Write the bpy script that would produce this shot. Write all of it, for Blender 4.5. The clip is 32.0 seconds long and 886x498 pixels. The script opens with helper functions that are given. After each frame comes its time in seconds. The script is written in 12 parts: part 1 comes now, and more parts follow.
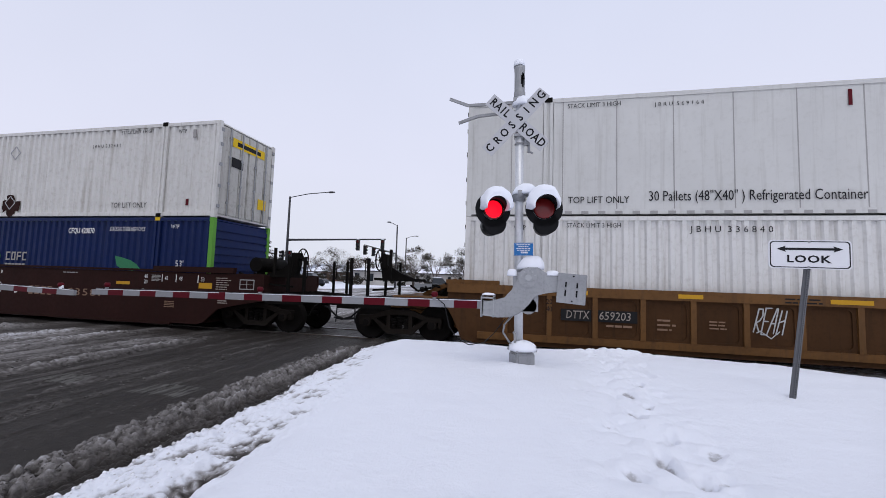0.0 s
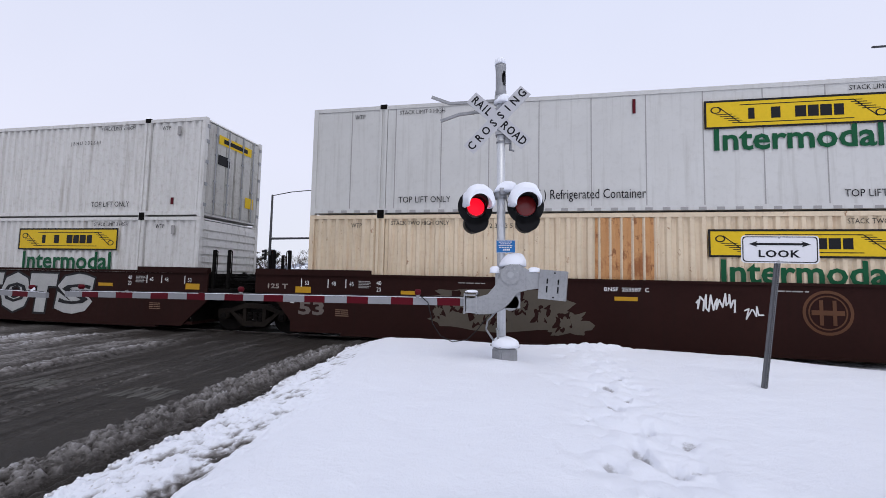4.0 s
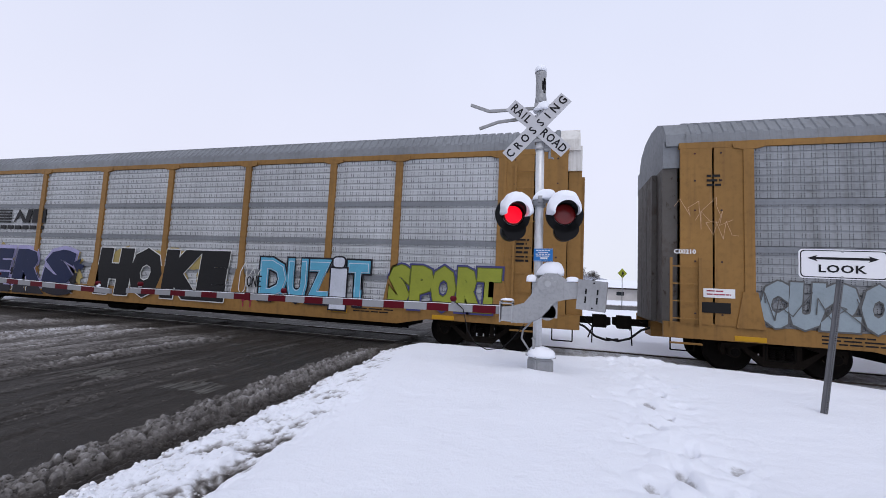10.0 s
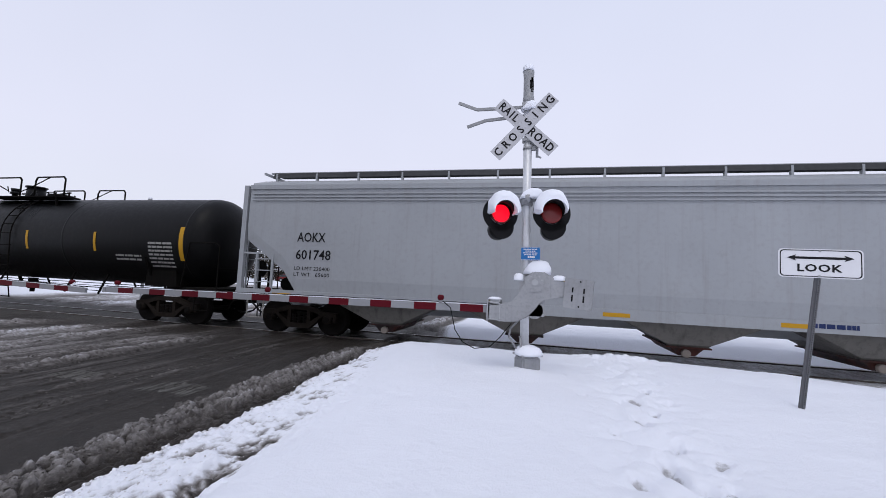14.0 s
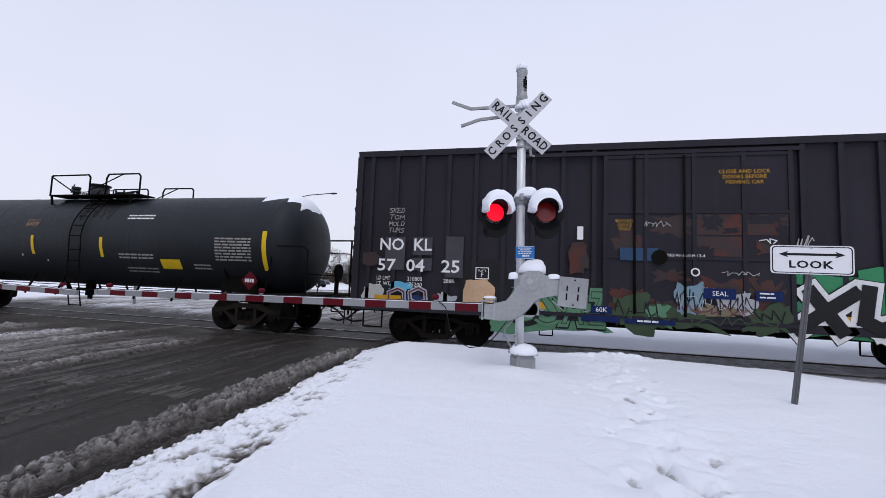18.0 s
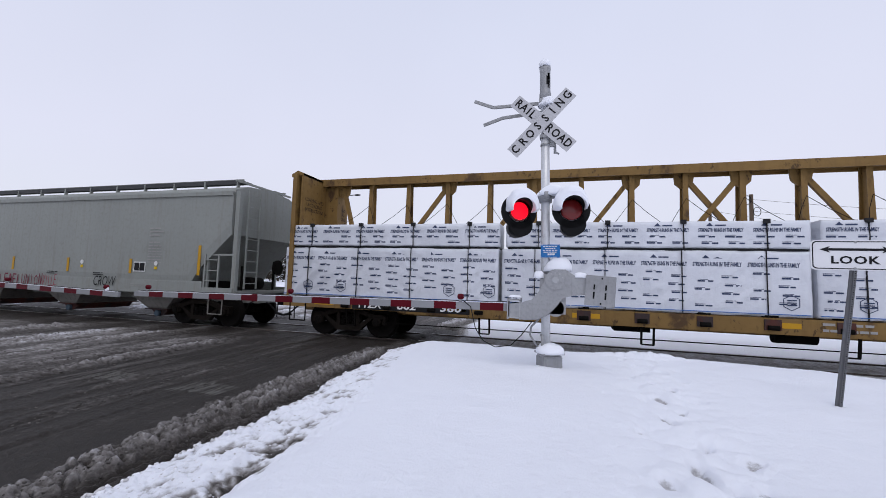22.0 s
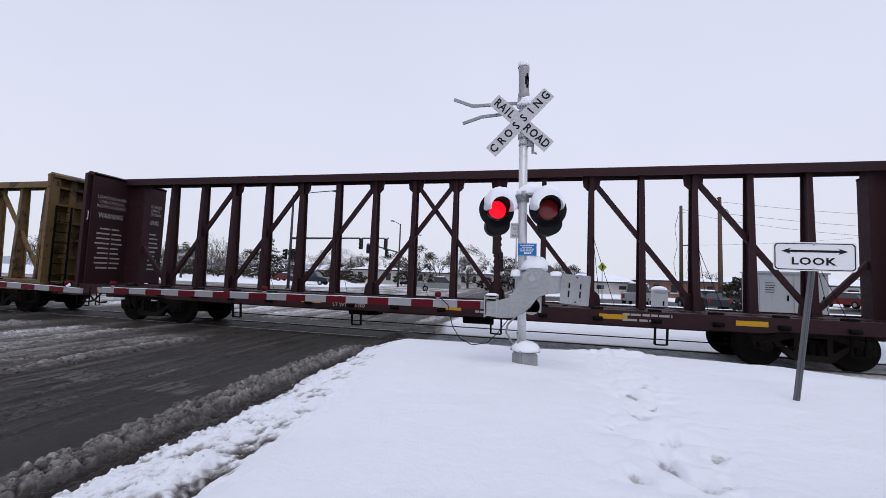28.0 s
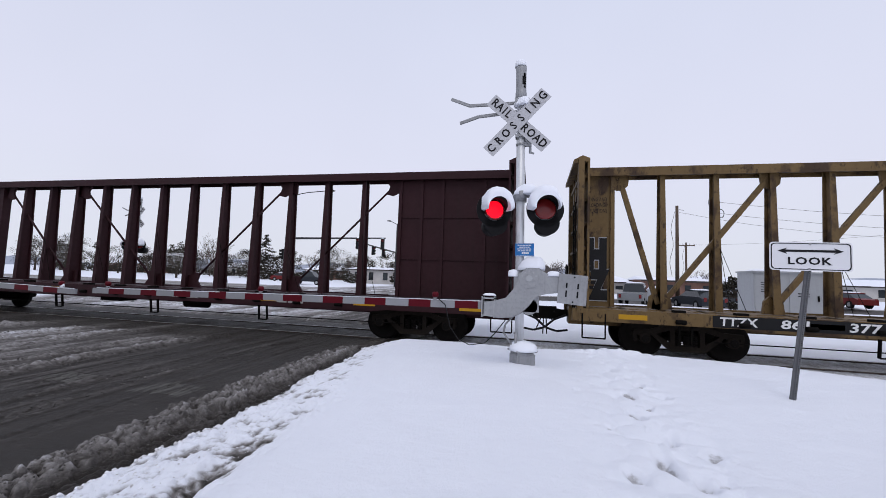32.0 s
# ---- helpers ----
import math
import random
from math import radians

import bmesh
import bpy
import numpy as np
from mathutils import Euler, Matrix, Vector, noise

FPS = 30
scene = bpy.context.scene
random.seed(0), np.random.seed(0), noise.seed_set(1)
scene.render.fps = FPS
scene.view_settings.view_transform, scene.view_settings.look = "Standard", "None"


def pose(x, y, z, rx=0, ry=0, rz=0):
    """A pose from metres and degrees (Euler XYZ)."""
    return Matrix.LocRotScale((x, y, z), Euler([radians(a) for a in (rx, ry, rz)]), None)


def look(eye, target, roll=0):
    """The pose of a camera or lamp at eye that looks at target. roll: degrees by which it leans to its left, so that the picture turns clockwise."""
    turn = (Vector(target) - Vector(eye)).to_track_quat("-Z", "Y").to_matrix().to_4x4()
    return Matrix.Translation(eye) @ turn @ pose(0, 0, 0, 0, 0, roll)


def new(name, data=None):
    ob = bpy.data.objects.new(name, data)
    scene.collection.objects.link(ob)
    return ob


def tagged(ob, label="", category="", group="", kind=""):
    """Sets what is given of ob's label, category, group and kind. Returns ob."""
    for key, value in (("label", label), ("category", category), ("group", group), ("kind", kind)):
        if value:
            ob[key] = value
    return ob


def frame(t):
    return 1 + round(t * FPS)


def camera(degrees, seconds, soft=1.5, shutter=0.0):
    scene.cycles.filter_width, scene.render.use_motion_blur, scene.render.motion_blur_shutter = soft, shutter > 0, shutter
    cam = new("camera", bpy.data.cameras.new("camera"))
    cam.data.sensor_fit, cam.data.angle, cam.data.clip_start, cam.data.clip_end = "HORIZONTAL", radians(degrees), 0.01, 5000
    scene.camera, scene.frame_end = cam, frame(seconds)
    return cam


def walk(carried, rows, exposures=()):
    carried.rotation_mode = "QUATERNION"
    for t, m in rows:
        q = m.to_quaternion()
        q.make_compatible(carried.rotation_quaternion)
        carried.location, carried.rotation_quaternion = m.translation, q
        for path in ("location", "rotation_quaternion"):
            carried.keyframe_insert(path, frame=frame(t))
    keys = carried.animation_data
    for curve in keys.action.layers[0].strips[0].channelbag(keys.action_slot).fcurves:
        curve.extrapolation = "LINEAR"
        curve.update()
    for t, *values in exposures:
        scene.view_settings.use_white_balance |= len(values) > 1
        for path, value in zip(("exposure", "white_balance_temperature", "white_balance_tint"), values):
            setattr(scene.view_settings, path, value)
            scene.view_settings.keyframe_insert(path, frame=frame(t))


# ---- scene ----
cam = camera(94.82, 32.0, soft=0.65)
PATH = [
    (0.0, 0.006, 0.017, 1.633, 12.54, 4.32, -1.82),
    (0.5, 0.009, 0.015, 1.634, 12.22, 4.63, -1.95),
    (1.0, 0.006, 0.015, 1.638, 11.98, 4.70, -2.02),
    (1.5, 0.007, 0.021, 1.629, 11.49, 4.78, -1.90),
    (2.0, 0.007, 0.027, 1.629, 10.57, 4.67, -1.57),
    (2.5, 0.021, 0.026, 1.639, 9.67, 4.43, -1.34),
    (3.0, 0.039, 0.021, 1.638, 9.12, 4.23, -1.12),
    (3.5, 0.056, 0.006, 1.639, 9.47, 4.12, -1.00),
    (4.0, 0.050, 0.008, 1.637, 10.56, 4.03, -1.19),
    (4.5, 0.051, 0.016, 1.641, 11.98, 4.07, -1.55),
    (6.5, 0.060, -0.007, 1.642, 12.47, 5.45, -2.81),
    (7.0, 0.069, -0.016, 1.646, 11.94, 5.69, -2.73),
    (7.5, 0.059, -0.011, 1.644, 11.78, 5.72, -2.56),
    (8.0, 0.062, -0.007, 1.641, 12.12, 5.59, -2.47),
    (8.5, 0.052, -0.009, 1.653, 12.70, 5.23, -2.48),
    (9.0, 0.052, -0.006, 1.646, 13.48, 5.07, -2.62),
    (9.5, 0.051, -0.012, 1.646, 14.42, 4.88, -2.67),
    (10.0, 0.031, -0.022, 1.648, 15.35, 4.70, -2.71),
    (10.5, -0.013, -0.017, 1.650, 16.09, 4.59, -2.69),
    (11.0, -0.078, -0.019, 1.658, 16.54, 4.55, -2.57),
    (11.5, -0.116, -0.015, 1.658, 16.49, 4.54, -2.52),
    (12.0, -0.101, -0.009, 1.657, 16.04, 4.60, -2.55),
    (12.5, -0.073, -0.006, 1.663, 15.22, 4.50, -2.63),
    (13.0, -0.028, -0.006, 1.656, 14.55, 4.59, -2.72),
    (13.5, -0.014, -0.001, 1.648, 13.81, 4.65, -2.74),
    (14.0, -0.012, -0.004, 1.650, 13.25, 4.58, -2.69),
    (14.5, -0.003, 0.002, 1.652, 12.91, 4.50, -2.56),
    (16.5, -0.003, 0.012, 1.650, 12.40, 4.43, -2.29),
    (17.0, -0.001, 0.011, 1.647, 12.23, 4.53, -2.23),
    (17.5, 0.002, 0.009, 1.647, 12.24, 4.56, -2.22),
    (18.0, 0.006, 0.010, 1.648, 12.71, 4.56, -2.20),
    (18.5, -0.008, 0.007, 1.643, 13.33, 4.59, -2.35),
    (19.0, -0.011, 0.010, 1.644, 14.04, 4.53, -2.51),
    (19.5, -0.020, 0.014, 1.645, 14.45, 4.40, -2.61),
    (20.0, -0.025, 0.005, 1.651, 14.73, 4.25, -2.56),
    (20.5, -0.023, -0.013, 1.651, 15.08, 4.28, -2.43),
    (21.0, -0.019, -0.021, 1.655, 15.50, 4.30, -2.20),
    (21.5, -0.017, -0.016, 1.652, 15.83, 4.36, -1.94),
    (22.0, -0.012, -0.014, 1.648, 15.96, 4.38, -1.74),
    (22.5, -0.008, -0.007, 1.648, 15.76, 4.45, -1.69),
    (23.0, -0.013, -0.007, 1.654, 15.24, 4.48, -1.80),
    (23.5, -0.011, -0.013, 1.658, 14.58, 4.55, -1.97),
    (24.0, -0.012, -0.012, 1.652, 13.69, 4.65, -2.17),
    (24.5, 0.001, -0.010, 1.653, 13.03, 4.68, -2.35),
    (25.0, 0.005, 0.001, 1.656, 12.56, 4.55, -2.39),
    (25.5, -0.001, 0.006, 1.654, 12.35, 4.49, -2.41),
    (26.0, 0.004, 0.001, 1.651, 12.58, 4.63, -2.39),
    (26.5, 0.001, -0.005, 1.655, 13.00, 4.67, -2.20),
    (28.5, -0.001, -0.001, 1.650, 12.84, 4.06, -2.02),
    (29.0, 0.002, 0.003, 1.649, 12.49, 4.07, -2.21),
    (29.5, -0.015, 0.002, 1.653, 12.24, 4.24, -2.51),
    (30.0, -0.015, 0.002, 1.657, 12.40, 4.35, -2.77),
    (30.5, -0.011, 0.002, 1.660, 12.69, 4.39, -2.86),
    (31.0, -0.014, 0.003, 1.653, 12.66, 4.32, -2.61),
    (31.5, -0.011, 0.002, 1.654, 12.59, 4.20, -2.32),
    (32.0, -0.011, 0.007, 1.653, 12.50, 4.16, -2.02),
]
walk(cam, [(t, pose(x, y, z, 90 + pitch, roll, yaw)) for t, x, y, z, yaw, pitch, roll in PATH],
     [(0.0, -0.03), (1.0, 0.03), (4.5, 0.06), (8.0, 0.03), (11.0, 0.08), (12.5, 0.03), (14.0, 0.0), (18.0, 0.02), (20.0, -0.05), (26.0, -0.05), (32.0, -0.07)])

YC = 11.31          # centre line of the track
SPEED = 9.8         # the train, metres a second, towards +x

# ---- world and light ----
world = bpy.data.worlds.new("overcast_sky")
scene.world = world
world.use_nodes = True
wn, wl = world.node_tree.nodes, world.node_tree.links
bg = wn["Background"]
sky = wn.new("ShaderNodeTexSky")
sky.sky_type, sky.sun_disc = "NISHITA", False
sky.sun_elevation, sky.sun_rotation = radians(60), radians(159)
sky.air_density, sky.dust_density = 1.0, 4.0
tc = wn.new("ShaderNodeTexCoord")
sep = wn.new("ShaderNodeSeparateXYZ")
wl.new(tc.outputs["Generated"], sep.inputs[0])
ramp = wn.new("ShaderNodeValToRGB")
ramp.color_ramp.elements[0].position, ramp.color_ramp.elements[0].color = 0.0, (8.0, 8.3, 9.3, 1)
ramp.color_ramp.elements[1].position, ramp.color_ramp.elements[1].color = 0.75, (6.95, 7.45, 9.3, 1)
mid = ramp.color_ramp.elements.new(0.25)
mid.color = (8.0, 8.2, 9.8, 1)
wl.new(sep.outputs["Z"], ramp.inputs[0])
cloud = wn.new("ShaderNodeTexNoise")
cloud.inputs["Scale"].default_value, cloud.inputs["Detail"].default_value = 1.6, 3
wl.new(tc.outputs["Generated"], cloud.inputs["Vector"])
cr = wn.new("ShaderNodeMapRange")
cr.inputs["To Min"].default_value, cr.inputs["To Max"].default_value = 0.93, 1.07
wl.new(cloud.outputs["Fac"], cr.inputs["Value"])
mul = wn.new("ShaderNodeVectorMath")
mul.operation = "SCALE"
wl.new(ramp.outputs["Color"], mul.inputs[0])
wl.new(cr.outputs["Result"], mul.inputs["Scale"])
mixw = wn.new("ShaderNodeMix")
mixw.data_type = "RGBA"
mixw.inputs["Factor"].default_value = 0.94
wl.new(sky.outputs["Color"], mixw.inputs["A"])
wl.new(mul.outputs["Vector"], mixw.inputs["B"])
wl.new(mixw.outputs["Result"], bg.inputs["Color"])
bg.inputs["Strength"].default_value = 0.1

sun_data = bpy.data.lights.new("sun", "SUN")
sun_data.energy, sun_data.angle, sun_data.color = 0.8, radians(35), (1.0, 0.97, 0.93)
sun_lamp = new("sun", sun_data)
sun_lamp.matrix_world = look((0, 0, 60), (-12.4, 32.3, 0))
scene.view_settings.exposure = 0.0


# ---- materials ----
def nodes_of(name):
    m = bpy.data.materials.new(name)
    m.use_nodes = True
    nt = m.node_tree
    return m, nt.nodes, nt.links, nt.nodes["Principled BSDF"]


def tone(c, f):
    return (min(1, c[0] * f), min(1, c[1] * f), min(1, c[2] * f), 1)


def noise_node(n, l, coord, scale, detail=4, stretch=(1, 1, 1)):
    mp = n.new("ShaderNodeMapping")
    mp.inputs["Scale"].default_value = stretch
    l.new(coord, mp.inputs["Vector"])
    tx = n.new("ShaderNodeTexNoise")
    tx.inputs["Scale"].default_value, tx.inputs["Detail"].default_value = scale, detail
    tx.inputs["Roughness"].default_value = 0.62
    l.new(mp.outputs["Vector"], tx.inputs["Vector"])
    return tx


def ramp_node(n, l, src, a, b):
    r = n.new("ShaderNodeMapRange")
    r.inputs["From Min"].default_value, r.inputs["From Max"].default_value = a, b
    l.new(src, r.inputs["Value"])
    return r


def mix_node(n, l, fac, a, b):
    m = n.new("ShaderNodeMix")
    m.data_type = "RGBA"
    for key, v in (("Factor", fac), ("A", a), ("B", b)):
        if hasattr(v, "node"):
            l.new(v, m.inputs[key])
        else:
            m.inputs[key].default_value = v
    return m


def paint(name, c, rough=0.5, metal=0.0, dirt=(0.06, 0.05, 0.04), grime=0.35, streak=0.3, vary=0.12, bump=0.04, scale=1.0, spec=0.28):
    """Weathered paint: broad fading, fine speckle, vertical streaks of dirt."""
    m, n, l, b = nodes_of(name)
    tcn = n.new("ShaderNodeTexCoord")
    co = tcn.outputs["Object"]
    broad = noise_node(n, l, co, 0.55 * scale, 5)
    fine = noise_node(n, l, co, 9.0 * scale, 6)
    run = noise_node(n, l, co, 1.0 * scale, 5, (7, 7, 0.35))
    base = mix_node(n, l, ramp_node(n, l, broad.outputs["Fac"], 0.3, 0.72).outputs["Result"], tone(c, 1 - vary), tone(c, 1 + vary))
    s1 = ramp_node(n, l, run.outputs["Fac"], 0.52, 0.8)
    s1.inputs["To Max"].default_value = streak
    st = mix_node(n, l, s1.outputs["Result"], base.outputs["Result"], (*dirt, 1))
    g1 = ramp_node(n, l, fine.outputs["Fac"], 0.5, 0.85)
    g1.inputs["To Max"].default_value = grime
    out = mix_node(n, l, g1.outputs["Result"], st.outputs["Result"], (*dirt, 1))
    l.new(out.outputs["Result"], b.inputs["Base Color"])
    rr = ramp_node(n, l, fine.outputs["Fac"], 0.2, 0.8)
    rr.inputs["To Min"].default_value, rr.inputs["To Max"].default_value = rough - 0.1, min(1, rough + 0.15)
    l.new(rr.outputs["Result"], b.inputs["Roughness"])
    b.inputs["Metallic"].default_value = metal
    b.inputs["Specular IOR Level"].default_value = spec
    if bump:
        bp = n.new("ShaderNodeBump")
        bp.inputs["Strength"].default_value, bp.inputs["Distance"].default_value = bump, 0.02
        l.new(fine.outputs["Fac"], bp.inputs["Height"])
        l.new(bp.outputs["Normal"], b.inputs["Normal"])
    return m


def plain(name, c, rough=0.55, metal=0.0, glow=0.0, vary=0.1):
    """Small things: one colour with a little mottling."""
    m, n, l, b = nodes_of(name)
    co = n.new("ShaderNodeTexCoord").outputs["Object"]
    fine = noise_node(n, l, co, 14, 4)
    base = mix_node(n, l, fine.outputs["Fac"], tone(c, 1 - vary), tone(c, 1 + vary))
    l.new(base.outputs["Result"], b.inputs["Base Color"])
    b.inputs["Roughness"].default_value, b.inputs["Metallic"].default_value = rough, metal
    b.inputs["Specular IOR Level"].default_value = 0.5 if rough < 0.26 else 0.12
    if glow:
        b.inputs["Emission Color"].default_value = (*c, 1)
        b.inputs["Emission Strength"].default_value = glow
    return m


def rusty(name, c, rust=(0.16, 0.055, 0.02), amount=0.5, rough=0.6):
    """Paint broken through by rust patches and runs."""
    m = paint(name, c, rough, 0.0, rust, 0.25, 0.4)
    n, l = m.node_tree.nodes, m.node_tree.links
    b = n["Principled BSDF"]
    co = n["Texture Coordinate"].outputs["Object"]
    prev = b.inputs["Base Color"].links[0].from_socket
    patch = noise_node(n, l, co, 1.3, 7, (1, 1, 0.7))
    f = ramp_node(n, l, patch.outputs["Fac"], 0.72 - amount * 0.3, 0.78 - amount * 0.26)
    f.inputs["To Max"].default_value = 0.85
    mx = mix_node(n, l, f.outputs["Result"], prev, (*rust, 1))
    speck = noise_node(n, l, co, 6.5, 9, (1, 1, 0.6))
    speck.inputs["Roughness"].default_value = 0.7
    g = ramp_node(n, l, speck.outputs["Fac"], 0.64 - amount * 0.12, 0.70 - amount * 0.12)
    g.inputs["To Max"].default_value = 0.8
    mz = mix_node(n, l, g.outputs["Result"], mx.outputs["Result"], (*tone(rust, 0.7)[:3], 1))
    l.new(mz.outputs["Result"], b.inputs["Base Color"])
    return m


def ground_material():
    """Snow, slush and wet asphalt, mixed by the snow amount that the ground mesh carries, cleft shade painted in."""
    m, n, l, b = nodes_of("snow_and_slush")
    geo = n.new("ShaderNodeNewGeometry")
    co = geo.outputs["Position"]
    at = n.new("ShaderNodeAttribute")
    at.attribute_name = "cover_and_shade"
    fine = noise_node(n, l, co, 16, 9)
    fine.inputs["Roughness"].default_value = 0.72
    mid_n = noise_node(n, l, co, 3.2, 6)
    lane = noise_node(n, l, co, 2.4, 5, (2.2, 0.25, 1))
    ad = n.new("ShaderNodeMath")
    ad.operation = "MULTIPLY_ADD"
    l.new(fine.outputs["Fac"], ad.inputs[0])
    ad.inputs[1].default_value = 0.62
    base = n.new("ShaderNodeMath")
    base.operation = "SUBTRACT"
    base.inputs[1].default_value = 0.2
    l.new(at.outputs["Fac"], base.inputs[0])
    l.new(base.outputs[0], ad.inputs[2])
    ad2 = n.new("ShaderNodeMath")
    ad2.operation = "MULTIPLY_ADD"
    l.new(lane.outputs["Fac"], ad2.inputs[0])
    ad2.inputs[1].default_value = 0.36
    l.new(ad.outputs[0], ad2.inputs[2])
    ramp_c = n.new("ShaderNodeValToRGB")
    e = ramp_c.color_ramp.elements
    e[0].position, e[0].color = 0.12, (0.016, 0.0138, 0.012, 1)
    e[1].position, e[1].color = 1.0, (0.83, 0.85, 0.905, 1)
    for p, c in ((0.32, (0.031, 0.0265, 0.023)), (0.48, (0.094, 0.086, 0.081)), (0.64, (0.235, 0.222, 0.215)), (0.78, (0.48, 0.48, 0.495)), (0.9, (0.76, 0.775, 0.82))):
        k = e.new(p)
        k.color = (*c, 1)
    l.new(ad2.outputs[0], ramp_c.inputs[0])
    tint = mix_node(n, l, mid_n.outputs["Fac"], (0.95, 0.95, 0.96, 1), (1, 1, 1, 1))
    mx = n.new("ShaderNodeMix")
    mx.data_type, mx.blend_type = "RGBA", "MULTIPLY"
    mx.inputs["Factor"].default_value = 1
    l.new(ramp_c.outputs["Color"], mx.inputs["A"])
    l.new(tint.outputs["Result"], mx.inputs["B"])
    l.new(mx.outputs["Result"], b.inputs["Base Color"])
    rr = ramp_node(n, l, ad2.outputs[0], 0.25, 0.75)
    rr.inputs["To Min"].default_value, rr.inputs["To Max"].default_value = 0.5, 0.92
    l.new(rr.outputs["Result"], b.inputs["Roughness"])
    b.inputs["Specular IOR Level"].default_value = 0.15
    bp = n.new("ShaderNodeBump")
    bp.inputs["Strength"].default_value, bp.inputs["Distance"].default_value = 0.75, 0.03
    l.new(fine.outputs["Fac"], bp.inputs["Height"])
    l.new(bp.outputs["Normal"], b.inputs["Normal"])
    return m


def slush_material(name, dark, light):
    """Loose lumps, each of its own shade."""
    m, n, l, b = nodes_of(name)
    geo = n.new("ShaderNodeNewGeometry")
    fine = noise_node(n, l, geo.outputs["Position"], 45, 5)
    ad = n.new("ShaderNodeMath")
    ad.operation = "MULTIPLY_ADD"
    l.new(fine.outputs["Fac"], ad.inputs[0])
    ad.inputs[1].default_value = 0.9
    l.new(geo.outputs["Random Per Island"], ad.inputs[2])
    f = ramp_node(n, l, ad.outputs[0], 0.25, 1.25)
    mx = mix_node(n, l, f.outputs["Result"], (*dark, 1), (*light, 1))
    l.new(mx.outputs["Result"], b.inputs["Base Color"])
    b.inputs["Roughness"].default_value = 0.8
    b.inputs["Specular IOR Level"].default_value = 0.2
    return m


M = {}
M["ground"] = ground_material()
M["slush"] = slush_material("loose_grey_slush", (0.030, 0.027, 0.025), (0.14, 0.13, 0.122))
M["loose_snow"] = slush_material("loose_snow_lumps", (0.42, 0.405, 0.40), (0.85, 0.86, 0.9))
M["snow"] = paint("settled_snow", (0.82, 0.84, 0.90), 0.85, 0, (0.7, 0.72, 0.78), 0.2, 0.0, 0.03, 0.1, 2)
M["galv"] = paint("galvanised_steel", (0.33, 0.335, 0.345), 0.5, 0.45, (0.17, 0.17, 0.175), 0.45, 0.3, 0.16, 0.05, 2.5)
M["alu"] = paint("painted_aluminium", (0.40, 0.405, 0.42), 0.5, 0.3, (0.2, 0.2, 0.2), 0.35, 0.3, 0.1, 0.04, 2)
M["mast_white"] = paint("mast_aluminium", (0.62, 0.63, 0.65), 0.4, 0.35, (0.26, 0.26, 0.25), 0.35, 0.3, 0.1, 0.02, 3)
M["black"] = plain("black_enamel", (0.007, 0.007, 0.008), 0.45)
M["dark_steel"] = paint("dirty_black_steel", (0.006, 0.0055, 0.005), 0.85, 0.0, (0.02, 0.015, 0.011), 0.35, 0.3, 0.2, 0.08, 2, 0.06)
M["wheel"] = paint("wheel_steel", (0.008, 0.007, 0.0065), 0.8, 0.0, (0.026, 0.018, 0.013), 0.35, 0.1, 0.2, 0.05, 3, 0.08)
M["rail_side"] = paint("rusty_rail_side", (0.075, 0.06, 0.052), 0.75, 0.1, (0.04, 0.03, 0.025), 0.4, 0.2, 0.2, 0.05, 2)
M["tread"] = plain("polished_rail_steel", (0.30, 0.29, 0.28), 0.35, 0.9)
M["sign_white"] = plain("white_sign_sheet", (0.5, 0.5, 0.52), 0.45, vary=0.03)
M["look_white"] = plain("white_look_sheet", (0.72, 0.72, 0.74), 0.45, vary=0.03)
M["post_steel"] = paint("weathered_post_steel", (0.13, 0.132, 0.14), 0.6, 0.2, (0.08, 0.08, 0.08), 0.3, 0.2, 0.1, 0.03, 3)
M["letter_black"] = plain("black_lettering", (0.014, 0.014, 0.016), 0.5)
M["letter_white"] = plain("white_lettering", (0.72, 0.72, 0.72), 0.6)
M["letter_grey"] = plain("faded_grey_lettering", (0.33, 0.32, 0.31), 0.6)
M["letter_worn"] = plain("worn_pale_lettering", (0.3, 0.26, 0.23), 0.65)
M["truck_frame"] = paint("grimy_cast_steel", (0.016, 0.013, 0.011), 0.85, 0.0, (0.042, 0.032, 0.025), 0.35, 0.3, 0.2, 0.08, 2, 0.06)
M["letter_rust"] = plain("faded_tan_lettering", (0.24, 0.15, 0.1), 0.6)
M["letter_dim"] = plain("dull_pale_lettering", (0.15, 0.125, 0.11), 0.65)
M["blue_sign"] = plain("blue_sign_sheet", (0.03, 0.16, 0.42), 0.45)
M["red_off"] = plain("unlit_red_lens", (0.16, 0.008, 0.008), 0.25)
M["red_on"] = plain("lit_red_lens", (1.0, 0.004, 0.018), 0.3, glow=1.15, vary=0.02)
M["arm_red"] = plain("red_reflective_stripe", (0.09, 0.004, 0.010), 0.5)
M["arm_white"] = plain("white_reflective_stripe", (0.27, 0.275, 0.29), 0.5)
M["timber"] = paint("weathered_pole_timber", (0.10, 0.07, 0.05), 0.85, 0, (0.03, 0.025, 0.02), 0.5, 0.5, 0.2, 0.2, 2)
M["cable"] = plain("black_cable", (0.015, 0.015, 0.016), 0.5)
M["container_white"] = paint("white_container_paint", (0.66, 0.65, 0.63), 0.5, 0, (0.22, 0.18, 0.135), 0.32, 0.55, 0.06)
M["container_blue"] = paint("blue_container_paint", (0.0045, 0.0155, 0.080), 0.5, 0, (0.05, 0.055, 0.07), 0.2, 0.25, 0.15, 0.04, 1.0, 0.15)
M["container_green"] = plain("green_container_end", (0.12, 0.33, 0.05), 0.5)
